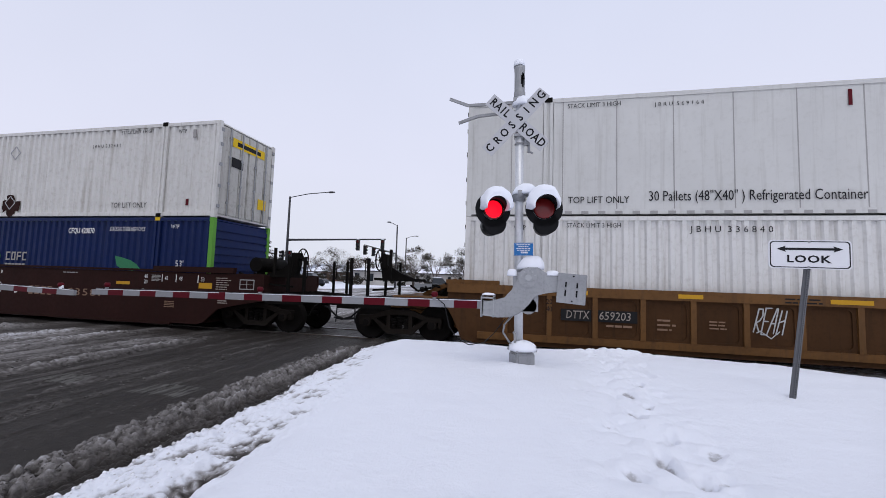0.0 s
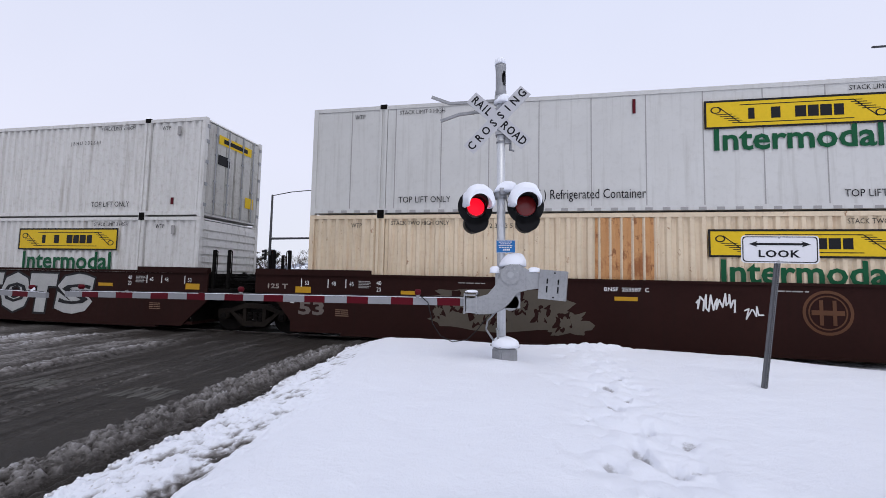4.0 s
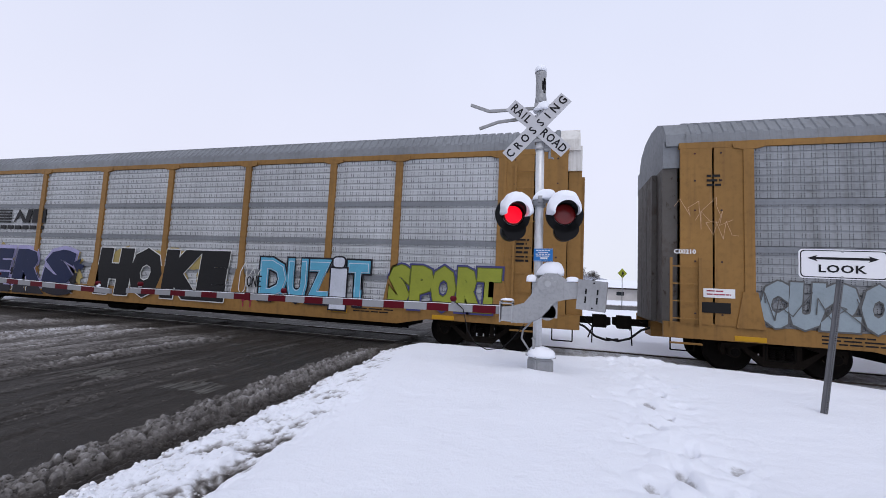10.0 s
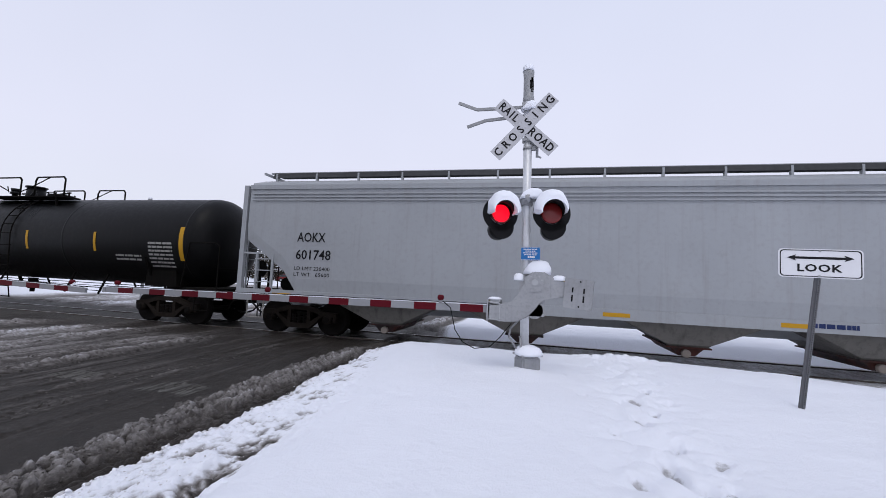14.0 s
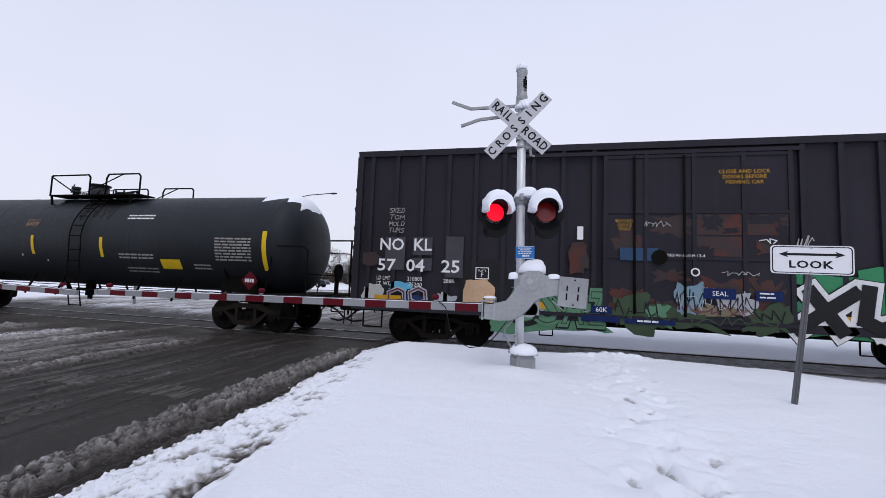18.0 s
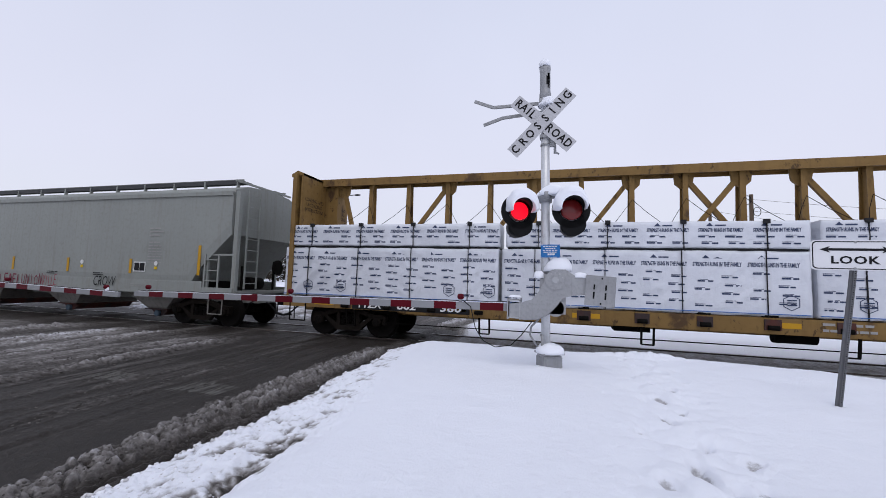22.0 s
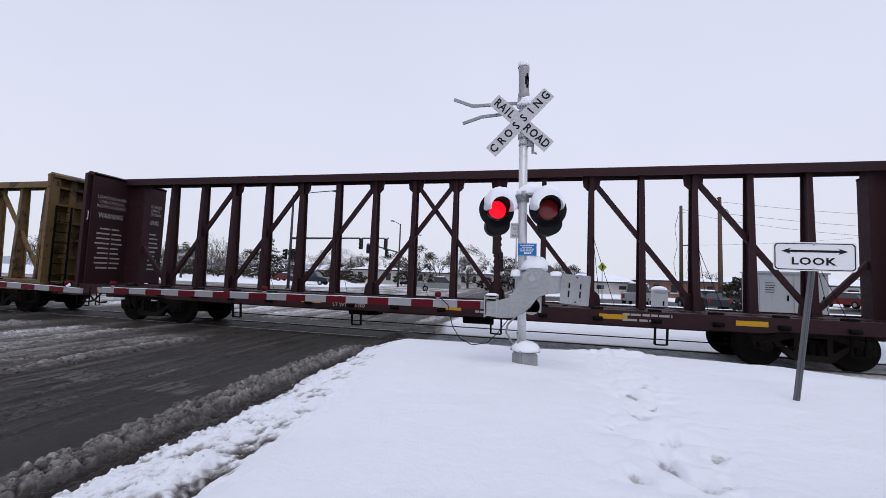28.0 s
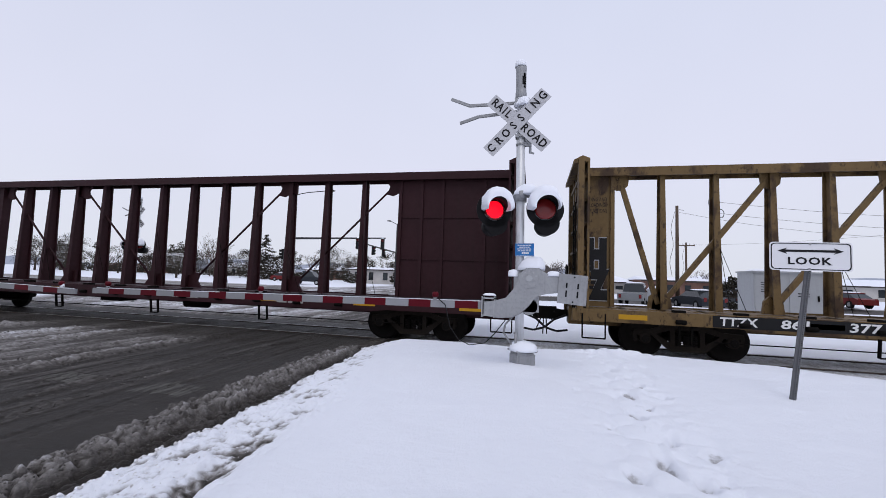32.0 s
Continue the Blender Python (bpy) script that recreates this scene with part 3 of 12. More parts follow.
def terrain(x, y):
    """Height and snow amount at plan points; the amount drops in clefts to paint their shade."""
    wob = (fbm(x * 0.9, y * 0.9, 11) - 0.5) * 0.5
    lumps = fbm(x * 4.5, y * 4.5, 21, 5)
    fines = fbm(x * 13, y * 13, 31, 4)
    wx, wy = x + 0.10 * (lumps - 0.5), y + 0.12 * (fines - 0.5)
    big, small = cells(wx * 6.0, wy * 5.2, 3.1), cells(wx * 14, wy * 12, 8.3)
    tiny = cells(wx * 24, wy * 22, 5.7)
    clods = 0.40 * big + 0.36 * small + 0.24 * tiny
    heap = 0.52 * cells(wx * 9.5, wy * 8.5, 6.4) + 0.30 * cells(wx * 17, wy * 15, 4.9) + 0.18 * tiny
    edge = np.interp(y, [0, 2, 3, 4.2, 5.5, 7.0, 9.0], [-1.96, -1.97, -2.02, -2.14, -2.38, -2.7, -2.99]) + wob * 0.3 + 0.12 * (lumps - 0.5)     # brink of the deep snow
    foot = np.interp(y, [2.0, 3.0, 4.5, 5.5, 7.0, 10.0], [-3.06, -3.12, -3.14, -3.28, -3.40, -3.50]) + wob * 0.3 + 0.26 * (lumps - 0.5)
    near = 1 - step(8.2, 9.3, y + wob * 0.3)                      # camera's side of the track
    deep = step(-0.10, 0.40, x - edge)
    white = step(-0.10, 0.05, x - edge)
    plateau = 0.43 + 0.06 * (fbm(x * 0.35, y * 0.35, 3) - 0.5) + 0.03 * (fbm(x * 2, y * 2, 5) - 0.5) + 0.012 * (fbm(x * 7, y * 7, 6) - 0.5)
    plateau = plateau - 0.16 * step(2.5, 7, x) * step(5.5, 8.4, y) - 0.05 * step(7.0, 8.4, y)
    # trodden bank between the road and the deep snow
    run = np.clip((x - foot) / np.maximum(0.3, edge - foot), 0, 1)
    soft = 1 - 0.6 * step(3.6, 5.8, y) * step(0.25, 0.7, run)
    ragged = 0.62 + 0.55 * np.exp(-(run / 0.22) ** 2) + 0.35 * np.exp(-((1 - run) / 0.2) ** 2)
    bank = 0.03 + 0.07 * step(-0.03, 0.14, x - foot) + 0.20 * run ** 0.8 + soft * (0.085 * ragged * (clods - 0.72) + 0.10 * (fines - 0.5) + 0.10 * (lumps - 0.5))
    low = step(-0.05, 0.06, x - foot)
    # the road: wheel lanes between ridges of slush
    rx = x + 0.035 * y + 0.26 * (fbm(x * 0.25, y * 0.25, 7) - 0.5) + 0.10 * (fbm(x * 0.8, y * 0.6, 17) - 0.5)
    centre = np.interp(y, [2, 3, 4, 5.5, 8, 10], [-3.70, -3.75, -3.82, -3.85, -3.93, -3.95])
    breadth = np.interp(y, [2, 3, 4, 10], [0.18, 0.21, 0.27, 0.28])
    ridge1 = np.exp(-(np.abs(x - centre + wob * 0.25 + 0.20 * (lumps - 0.5)) / breadth) ** 4)
    trough = step(0.1, 0.25, x - centre) * (1 - low)
    lanes = 0
    for c, w, a in ((-4.85, 0.05, 0.35), (-5.5, 0.13, 0.95), (-6.05, 0.09, 0.65), (-6.75, 0.07, 0.5), (-7.62, 0.22, 0.9), (-8.5, 0.28, 0.7), (-9.9, 0.5, 1.0), (-11.4, 0.5, 0.95), (-13.4, 0.7, 1.0), (-15.6, 0.8, 1.0), (-18.0, 0.9, 1.0), (-21, 1.2, 1.0)):
        lanes = lanes + a * np.exp(-(np.abs(rx - c) / w) ** 3)
    lanes = np.clip(lanes, 0, 1) * (0.3 + 0.7 * step(0.3, 0.62, fbm(x * 1.3, y * 0.45, 41)))
    streak = step(0.52, 0.70, fbm(rx * 7.0, y * 0.55, 43, 4)) * step(-4.5, -5.1, x)
    lumpy = step(0.35, 0.75, clods)
    z_road = -0.02 + ridge1 * (0.012 + 0.22 * (heap - 0.33) + 0.05 * (fines - 0.4) + 0.08 * (lumps - 0.4)) + lanes * (0.004 + 0.15 * heap * (0.3 + lumps)) + 0.016 * streak * (0.5 + clods) + trough * 0.11 * np.maximum(heap - 0.35, 0)
    # slush clefts, here and below, get their shade painted into the colour
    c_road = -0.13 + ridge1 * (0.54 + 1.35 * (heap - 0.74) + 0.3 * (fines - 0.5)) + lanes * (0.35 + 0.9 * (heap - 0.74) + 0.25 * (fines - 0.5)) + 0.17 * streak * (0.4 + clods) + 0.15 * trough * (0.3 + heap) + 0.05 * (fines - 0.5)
    c_road = c_road + 0.32 * step(6.4, 10, -x) * step(0.3, 0.62, fbm(rx * 1.8, y * 0.3, 51)) * (0.25 + clods)
    c_road = c_road + 0.15 * step(6.2, 9.5, -x) * (0.4 + lumps)
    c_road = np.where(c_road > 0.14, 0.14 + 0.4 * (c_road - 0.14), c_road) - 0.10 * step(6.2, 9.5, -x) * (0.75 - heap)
    # darker band across the road: train shade painted in, over wet tarmac
    c_road = c_road - 0.12 * step(7.6, 9.6, y) * (1 - step(13.2, 14.5, y))
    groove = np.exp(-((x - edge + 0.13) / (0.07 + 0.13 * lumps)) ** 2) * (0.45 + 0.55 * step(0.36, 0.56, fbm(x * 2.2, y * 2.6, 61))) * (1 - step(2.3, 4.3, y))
    z_low = z_road * (1 - low) + bank * low - 0.10 * groove * (0.6 + clods)
    # clefts between the bank's clods: dirt and painted shade together
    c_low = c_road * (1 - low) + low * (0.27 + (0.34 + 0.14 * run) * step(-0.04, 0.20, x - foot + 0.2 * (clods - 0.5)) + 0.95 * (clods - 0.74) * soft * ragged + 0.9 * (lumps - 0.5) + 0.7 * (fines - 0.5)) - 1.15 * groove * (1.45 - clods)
    z_near = z_low * (1 - deep) + plateau * deep
    c_near = c_low * (1 - white) + 0.9 * white
    # the track bed and the far side
    in_road = (1 - step(-3.6, -2.6, x + wob)) * step(-25.5, -24, x)
    bed = step(9.0, 9.5, y) * (1 - step(13.1, 13.8, y))
    paved = step(9.75, 9.85, y) * (1 - step(12.5, 12.7, y))
    z_bed = -0.26 + 0.225 * paved + 0.012 * (fines - 0.5)
    gap = np.abs(y - YC)
    c_bed = np.where(gap < 1.5, 0.54, np.where(y < YC, 0.0, 0.75)) + 0.16 * (lumps - 0.5) + 0.12 * (fbm(x * 0.7, y * 5, 57) - 0.5)
    z_far = 0.14 + 0.1 * (fbm(x * 0.5, y * 0.5, 71) - 0.5) + 0.05 * (lumps - 0.5)
    z_far = z_far + 0.16 * np.exp(-((x + 23.5) / 1.2) ** 2 - ((y - 14.6) / 0.9) ** 2) * (0.5 + lumps) + 0.08 * step(-2.6, 3, x) * step(13.5, 16, y)
    cross = step(33.5, 34.5, y) * (1 - step(47, 48, y))
    street = np.maximum(in_road, cross)
    far = step(13.0, 14.0, y)
    z_off = z_far * (1 - street) + (z_road - 0.01) * street
    c_off = 0.88 * (1 - street) + (c_road + 0.16) * street
    # the crossing bed is darkened further with the same painted shade
    c_bed = c_bed * (1 - in_road) + (c_road - 0.07) * in_road
    z = z_near * near + (1 - near) * np.where(y < YC, z_bed, z_bed * (1 - far) + z_off * far)
    z = np.where((near < 1) & (in_road > 0.5) & (y < 13.4), z_road * near + (1 - near) * (-0.04 + 0.006 * fines + 0.35 * (z_road + 0.02)), z)
    c = c_near * near + (1 - near) * (c_bed * (1 - far) + c_off * far)
    left_bank = (1 - step(-25.5, -24, x)) * (1 - step(9, 9.5, y))
    z = z + left_bank * 0.15
    c = np.maximum(c, 0.85 * left_bank)
    for k, (fx, fy, hw, hl, tw) in enumerate(STEPS_IN_SNOW):
        u, v = (x - fx) * math.cos(tw) + (y - fy) * math.sin(tw), (y - fy) * math.cos(tw) - (x - fx) * math.sin(tw)
        sq = np.sqrt((u / hw) ** 2 + (v / hl) ** 2 + 1e-9) + 0.8 * (fbm(x * 13, y * 13, 91, 4) - 0.5)
        dep = (0.062, 0.045, 0.072, 0.04)[k % 4] * min(1.0, hl / 0.1)
        z = z - dep * (1 - step(0.3, 1.15, sq)) + 0.010 * np.exp(-((sq - 1.5) / 0.3) ** 2)
        z = z - 0.018 * np.exp(-(u / 0.15) ** 2 - (v / 0.21) ** 2)
        # each print is greyed, walls and floor alike
        c = c - 0.42 * (1 - step(0.5, 1.0, sq))
    # trodden trail
    trail = np.exp(-((x - 1.05 - 0.07 * (y - 4)) / 0.5) ** 2) * step(1.8, 2.8, y) * (1 - step(8.0, 8.6, y)) * deep * near
    z = z + trail * (0.05 * (fbm(x * 3.2, y * 2.4, 23, 3) - 0.5) + 0.05 * (cells(x * 5.5, y * 4.5, 7.7) - 0.7) + 0.03 * (lumps - 0.5) + 0.006 * (fines - 0.5))
    # wind ridges
    z = z + deep * near * 0.03 * (fbm(x * 0.7 + y * 0.5, y * 1.9 - x * 0.9, 83, 3) - 0.5) * step(0.6, 2.0, x)
    # clods thrown up at the far brink
    z = z + near * deep * 0.10 * cells(x * 7, y * 6, 2.2) * np.exp(-((y - 8.15) / 0.22) ** 2) * np.exp(-((x - 1.4) / 0.7) ** 2)
    crust = deep * near * (0.012 * (lumps - 0.5) * step(0.5, 0.65, fbm(x * 0.8, y * 0.8, 77)))
    z = z + crust
    z = z + near * 0.07 * np.exp(-((x + 0.28) / 0.4) ** 2 - ((y - 5.9) / 0.3) ** 2) * (0.7 + 0.6 * lumps)
    return z, np.clip(c, 0, 1)


def spaced(*runs):
    out = []
    for a, b, d in runs:
        out += list(np.arange(a, b - 1e-6, d))
    return np.array(out + [runs[-1][1]])


def build_ground():
    grow = 40 * 1.5 ** np.arange(0, 11)
    gx = np.concatenate([-grow[::-1] - 20, spaced((-60, -24, 2), (-24, -13, 0.09), (-13, -8.5, 0.036), (-8.5, -4.25, 0.022), (-4.25, -1.75, 0.0125), (-1.75, 0.3, 0.05), (0.3, 1.8, 0.022), (1.8, 2.2, 0.04), (2.2, 4.5, 0.05), (4.5, 9, 0.2), (9, 26, 1.0)), grow + 10])
    gy = np.concatenate([-grow[::-1][6:], spaced((-30, -4, 2), (-4, 1.5, 0.3), (1.5, 4.6, 0.0145), (4.6, 7.0, 0.024), (7.0, 9.6, 0.04), (9.6, 17, 0.11), (17, 50, 0.5)), grow + 20])
    X, Y = np.meshgrid(gx, gy)
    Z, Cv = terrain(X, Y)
    ny, nx = X.shape
    me = bpy.data.meshes.new("ground")
    me.vertices.add(nx * ny)
    me.vertices.foreach_set("co", np.stack([X, Y, Z], -1).astype(np.float32).ravel())
    i = np.arange(nx * ny).reshape(ny, nx)
    quad = np.stack([i[:-1, :-1], i[:-1, 1:], i[1:, 1:], i[1:, :-1]], -1).reshape(-1, 4)
    me.loops.add(quad.size)
    me.loops.foreach_set("vertex_index", quad.ravel().astype(np.int32))
    me.polygons.add(len(quad))
    me.polygons.foreach_set("loop_start", (np.arange(len(quad)) * 4).astype(np.int32))
    me.polygons.foreach_set("loop_total", np.full(len(quad), 4, np.int32))
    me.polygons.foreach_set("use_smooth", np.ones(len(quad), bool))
    at = me.attributes.new("cover_and_shade", "FLOAT", "POINT")
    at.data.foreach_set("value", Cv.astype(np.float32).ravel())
    me.update()
    me.validate()
    me.materials.append(M["ground"])
    return tagged(new("ground", me), "deep white snow beside a wet slushy grey road", "ground", kind="structure")


build_ground()


def lumps_of(name, spots, mt, label):
    """Loose lumps on the ground, each a small dented ball of 20 faces, in one mesh."""
    rnd = np.random.default_rng(5)
    f = (1 + 5 ** 0.5) / 2
    base = np.array([(-1, f, 0), (1, f, 0), (-1, -f, 0), (1, -f, 0), (0, -1, f), (0, 1, f), (0, -1, -f), (0, 1, -f), (f, 0, -1), (f, 0, 1), (-f, 0, -1), (-f, 0, 1)]) / 1.9
    tri = np.array([(0, 11, 5), (0, 5, 1), (0, 1, 7), (0, 7, 10), (0, 10, 11), (1, 5, 9), (5, 11, 4), (11, 10, 2), (10, 7, 6), (7, 1, 8),
                    (3, 9, 4), (3, 4, 2), (3, 2, 6), (3, 6, 8), (3, 8, 9), (4, 9, 5), (2, 4, 11), (6, 2, 10), (8, 6, 7), (9, 8, 1)])
    X, Y, S = spots
    Z = terrain(X, Y)[0]
    n = len(X)
    v = base[None] * (1 + 0.34 * (rnd.random((n, 12, 1)) - 0.5) * 2)
    v = v * (S[:, None, None] * np.array([1.0, 1.15, 0.72])[None, None])
    a = rnd.random(n) * 6.283
    c, s = np.cos(a)[:, None], np.sin(a)[:, None]
    v = np.stack([v[..., 0] * c - v[..., 1] * s, v[..., 0] * s + v[..., 1] * c, v[..., 2]], -1)
    v = v + np.stack([X, Y, Z + 0.25 * S], -1)[:, None]
    t = (tri[None] + 12 * np.arange(n)[:, None, None]).reshape(-1, 3)
    me = bpy.data.meshes.new(name)
    me.from_pydata(v.reshape(-1, 3).tolist(), [], t.tolist())
    me.polygons.foreach_set("use_smooth", np.ones(len(t), bool))
    me.materials.append(M[mt])
    return tagged(new(name, me), label, "slush", kind="stuff")


def scatter_lumps():
    rnd = np.random.default_rng(11)
    xs, ys, ss = [], [], []

    def strip(x_of, y0, y1, spread, count, smin, smax):
        y = y0 + (y1 - y0) * rnd.random(count) ** 1.5
        xs.append(x_of(y) + spread * np.clip(rnd.normal(0, 0.5, count), -0.85, 0.85))
        ys.append(y)
        ss.append(smin + (smax - smin) * rnd.random(count) ** 2.6)

    def wave(y, k):
        return 0.07 * np.sin(y * 1.9 + k) + 0.05 * np.sin(y * 4.7 + 2.3 * k)

    strip(lambda y: np.interp(y, [2, 3, 4, 5.5, 8, 10], [-3.70, -3.75, -3.82, -3.85, -3.93, -3.95]), 1.7, 10.5, 0.25, 2600, 0.003, 0.016)
    strip(lambda y: -3.50 - 0.015 * (y - 2) + wave(y, 2), 1.7, 9.5, 0.15, 700, 0.003, 0.010)
    for x0, n, w in ((-5.6, 350, 0.14), (-6.1, 120, 0.08), (-6.75, 80, 0.05), (-7.7, 700, 0.24), (-8.6, 800, 0.26), (-9.95, 700, 0.45), (-11.5, 500, 0.5), (-13.4, 400, 0.7)):
        strip(lambda y: x0 - 0.035 * y + 0.15 + wave(y, x0), 2.6, 10.4, w, n, 0.004, 0.018)
    strip(lambda y: -6.8 + 0 * y, 2.5, 10.4, 3.6, 1500, 0.003, 0.011)
    spots = [np.concatenate(q) for q in (xs, ys, ss)]
    lumps_of("slush_lumps", spots, "slush", "loose grey lumps of slush on the road")
    xs, ys, ss = [], [], []
    strip(lambda y: np.interp(y, [2.0, 3.0, 4.5, 5.5, 7.0, 10.0], [-3.02, -3.08, -3.09, -3.23, -3.35, -3.45]), 1.7, 9.0, 0.12, 2200, 0.004, 0.022)
    strip(lambda y: np.interp(y, [2.0, 3.0, 4.5, 5.5], [-2.6, -2.65, -2.75, -3.05]), 1.7, 5.5, 0.5, 700, 0.003, 0.012)
    spots = [np.concatenate(q) for q in (xs, ys, ss)]
    lumps_of("snow_lumps", spots, "loose_snow", "loose dirty snow lumps along the road edge")


scatter_lumps()


def terrain_z(x, y):
    return float(terrain(np.array([float(x)]), np.array([float(y)]))[0][0])


# worn stop line on the road, in broken dabs of paint
def stop_line():
    rnd = random.Random(4)
    bm = bm_new()
    for x0, x1, y0, y1 in ((-5.36, -4.54, 4.55, 5.12), (-7.14, -6.42, 4.6, 5.08)):
        k = 0
        while x0 + 0.017 * k < x1:
            x = x0 + 0.017 * k
            k += 1
            worn = 0.45 + 0.5 * step(0.35, 0.65, float(fbm(np.array(x * 3.0), np.array(y0), 19)))
            y = y0 + 0.10 * rnd.random()
            while y < y1 - 0.05:
                L = 0.12 + 0.3 * rnd.random()
                if rnd.random() < worn:
                    e = min(y + L, y1 - 0.04 * rnd.random())
                    w = 0.010 + 0.006 * rnd.random()
                    bm.faces.new([bm.verts.new((p, q, terrain_z(p, q) + 0.005)) for p, q in ((x, y), (x + w, y + 0.01), (x + w - 0.03 * L, e), (x - 0.03 * L, e - 0.01))])
                y += L
    me = part("stop_line", bm, "stop_paint")
    tagged(me, "worn white stop line showing through slush on the road", "road marking", kind="structure")


stop_line()


# ---- track ----
def build_track():
    for s, nm in ((-1, "near"), (1, "far")):
        bm = bm_new()
        y = YC + s * 0.755
        prof = [(-0.07, -0.17), (0.07, -0.17), (0.07, -0.155), (0.012, -0.13), (0.012, -0.045), (0.036, -0.035), (0.036, -0.004), (0.028, 0.0), (-0.028, 0.0), (-0.036, -0.004), (-0.036, -0.035), (-0.012, -0.045), (-0.012, -0.13), (-0.07, -0.155)]
        loft(bm, [[(x, y + a, b) for a, b in prof] for x in (-160, 160)])
        one("rail", bm, "rail_side", "rust-dark steel rail with a polished head", "rail", group="rails of the track", kind="structure")
        bm = bm_new()
        box(bm, -160, 160, y - 0.026, y + 0.026, 0.0, 0.002)
        one("rail_head", bm, "tread", "bright worn head of a steel rail", "rail", group="rails of the track", kind="structure")
    # concrete panels of the crossing
    base = thing("crossing_surface", "wet grey concrete panels between and beside the rails", "crossing panels", kind="structure")
    for k in range(9):
        x0 = -25.2 + k * 2.45
        for y0, y1 in ((YC - 0.66, YC + 0.66), (YC - 1.62, YC - 0.83), (YC + 0.83, YC + 1.62)):
            bm = bm_new()
            box(bm, x0 + 0.012, x0 + 2.438, y0, y1, -0.2, -0.05)
            part("panel", bm, "concrete", base)


build_track()


# ---- the crossing signal with its gate ----
MX, MY = -0.19, 6.15


def snow_cap(bm, cx, cy, z, rx, ry, h, seed=0, lean=0.0):
    """A rounded heap of settled snow with a flat underside."""
    rings = []
    for i in range(7):
        a = i / 6 * math.pi / 2
        r, zz = math.cos(a) ** 0.6 if i < 6 else 0.02, math.sin(a) ** 1.1
        ring = []
        for k in range(18):
            th = 2 * math.pi * k / 18
            q = 1 + 0.12 * noise.noise(Vector((math.cos(th) * 1.7 + seed, math.sin(th) * 1.7, zz * 2 + seed)))
            ring.append((cx + rx * r * q * math.cos(th) + lean * zz, cy + ry * r * q * math.sin(th), z + h * zz * q))
        rings.append(ring)
    loft(bm, rings, True, True)


def crossing_signal(x, y, z0, facing, lit):
    """Mast, crossbuck, paired flashing lamps. Local -y is the side that the drivers see."""
    sig = thing("crossing_signal", "silver railroad crossing mast with crossbuck, red flashers and snow caps", "crossing signal",
                pose(x, y, 0, 0, -0.75, facing), "crossing signals of the road")
    bm = bm_new()
    tube(bm, (0, 0, z0 - 0.1), (0, 0, 4.42), 0.064, 18)
    part("mast", bm, "mast_white", sig)
    # bell housing: a slim tube with oval sound openings
    bm = bm_new()
    nb, rows = 24, [4.42 + 1.16 * q for q in (0.0, 0.02, 0.08, 0.11, 0.14, 0.18, 0.22, 0.26, 0.30, 0.34, 0.37, 0.40, 0.44, 0.45)]
    radii = [0.070, 0.086, 0.086, 0.078, 0.078, 0.078, 0.078, 0.078, 0.078, 0.078, 0.078, 0.083, 0.083, 0.070]
    rings = [[bm.verts.new((r * math.cos(2 * math.pi * i / nb), r * math.sin(2 * math.pi * i / nb), zz)) for i in range(nb)] for r, zz in zip(radii, rows)]
    for j in range(len(rows) - 1):
        for i in range(nb):
            if 4 <= j <= 8 and i % 6 in ((2, 3) if j in (4, 8) else (1, 2, 3, 4)) and i % 12 > 5:
                continue
            bm.faces.new((rings[j][i], rings[j][(i + 1) % nb], rings[j + 1][(i + 1) % nb], rings[j + 1][i])).smooth = True
    bm.faces.new(rings[-1])
    part("bell", bm, "galv", sig, "grey tubular warning bell with oval openings")
    # added black core, so that the openings look dark inside
    bm = bm_new()
    tube(bm, (0, 0, 4.45), (0, 0, 4.92), 0.05, 12)
    part("bell_dark_filler", bm, "black", sig)
    bm = bm_new()
    snow_cap(bm, -0.005, 0.0, 4.935, 0.09, 0.09, 0.12, 3)
    snow_cap(bm, 0.03, -0.01, 4.31, 0.14, 0.12, 0.14, 8)
    part("snow_cap", bm, "snow", sig, "rounded cap of white snow")
    # bracket bars that reach towards the road
    bm = bm_new()
    for pts in ([(0.0, 0.06, 4.40), (-0.80, 0.06, 4.41), (-1.1, 0.06, 4.54)], [(0.0, 0.1, 4.28), (-0.66, 0.1, 4.24), (-0.96, 0.1, 4.15)]):
        for p, q in zip(pts, pts[1:]):
            beam(bm, p, q, 0.03, 0.045)
    box(bm, -0.09, 0.09, -0.09, 0.12, 4.36, 4.42)
    part("wind_brace", bm, "galv", sig)
    bm = bm_new()
    tube(bm, (0, 0, 3.70), (0, 0, 3.73), 0.072, 16)
    box(bm, 0.03, 0.16, -0.03, 0.03, 3.69, 3.75)
    tube(bm, (0.14, 0, 3.58), (0.14, 0, 3.74), 0.02, 8)
    tube(bm, (0.14, 0, 3.60), (0.20, 0, 3.57), 0.014, 8)
    tube(bm, (0.09, 0, 3.74), (0.09, 0, 3.86), 0.04, 10)
    part("cable_clamp", bm, "galv", sig)
    # crossbuck: each letter stands on its own along the blade
    for turn, words in ((45.5, (("C", -0.535), ("R", -0.375), ("O", -0.225), ("S", -0.068), ("S", 0.09), ("I", 0.235), ("N", 0.385), ("G", 0.54))),
                        (-43.5, (("R", -0.48), ("A", -0.375), ("I", -0.285), ("L", -0.205), ("R", 0.13), ("O", 0.255), ("A", 0.375), ("D", 0.49)))):
        d = 0.0 if turn > 0 else 0.012
        m = pose(-0.055 if turn > 0 else -0.035, -0.10 + d, 4.03, 0, -turn, 0)
        half = 0.61 if turn > 0 else 0.565
        bm = bm_new()
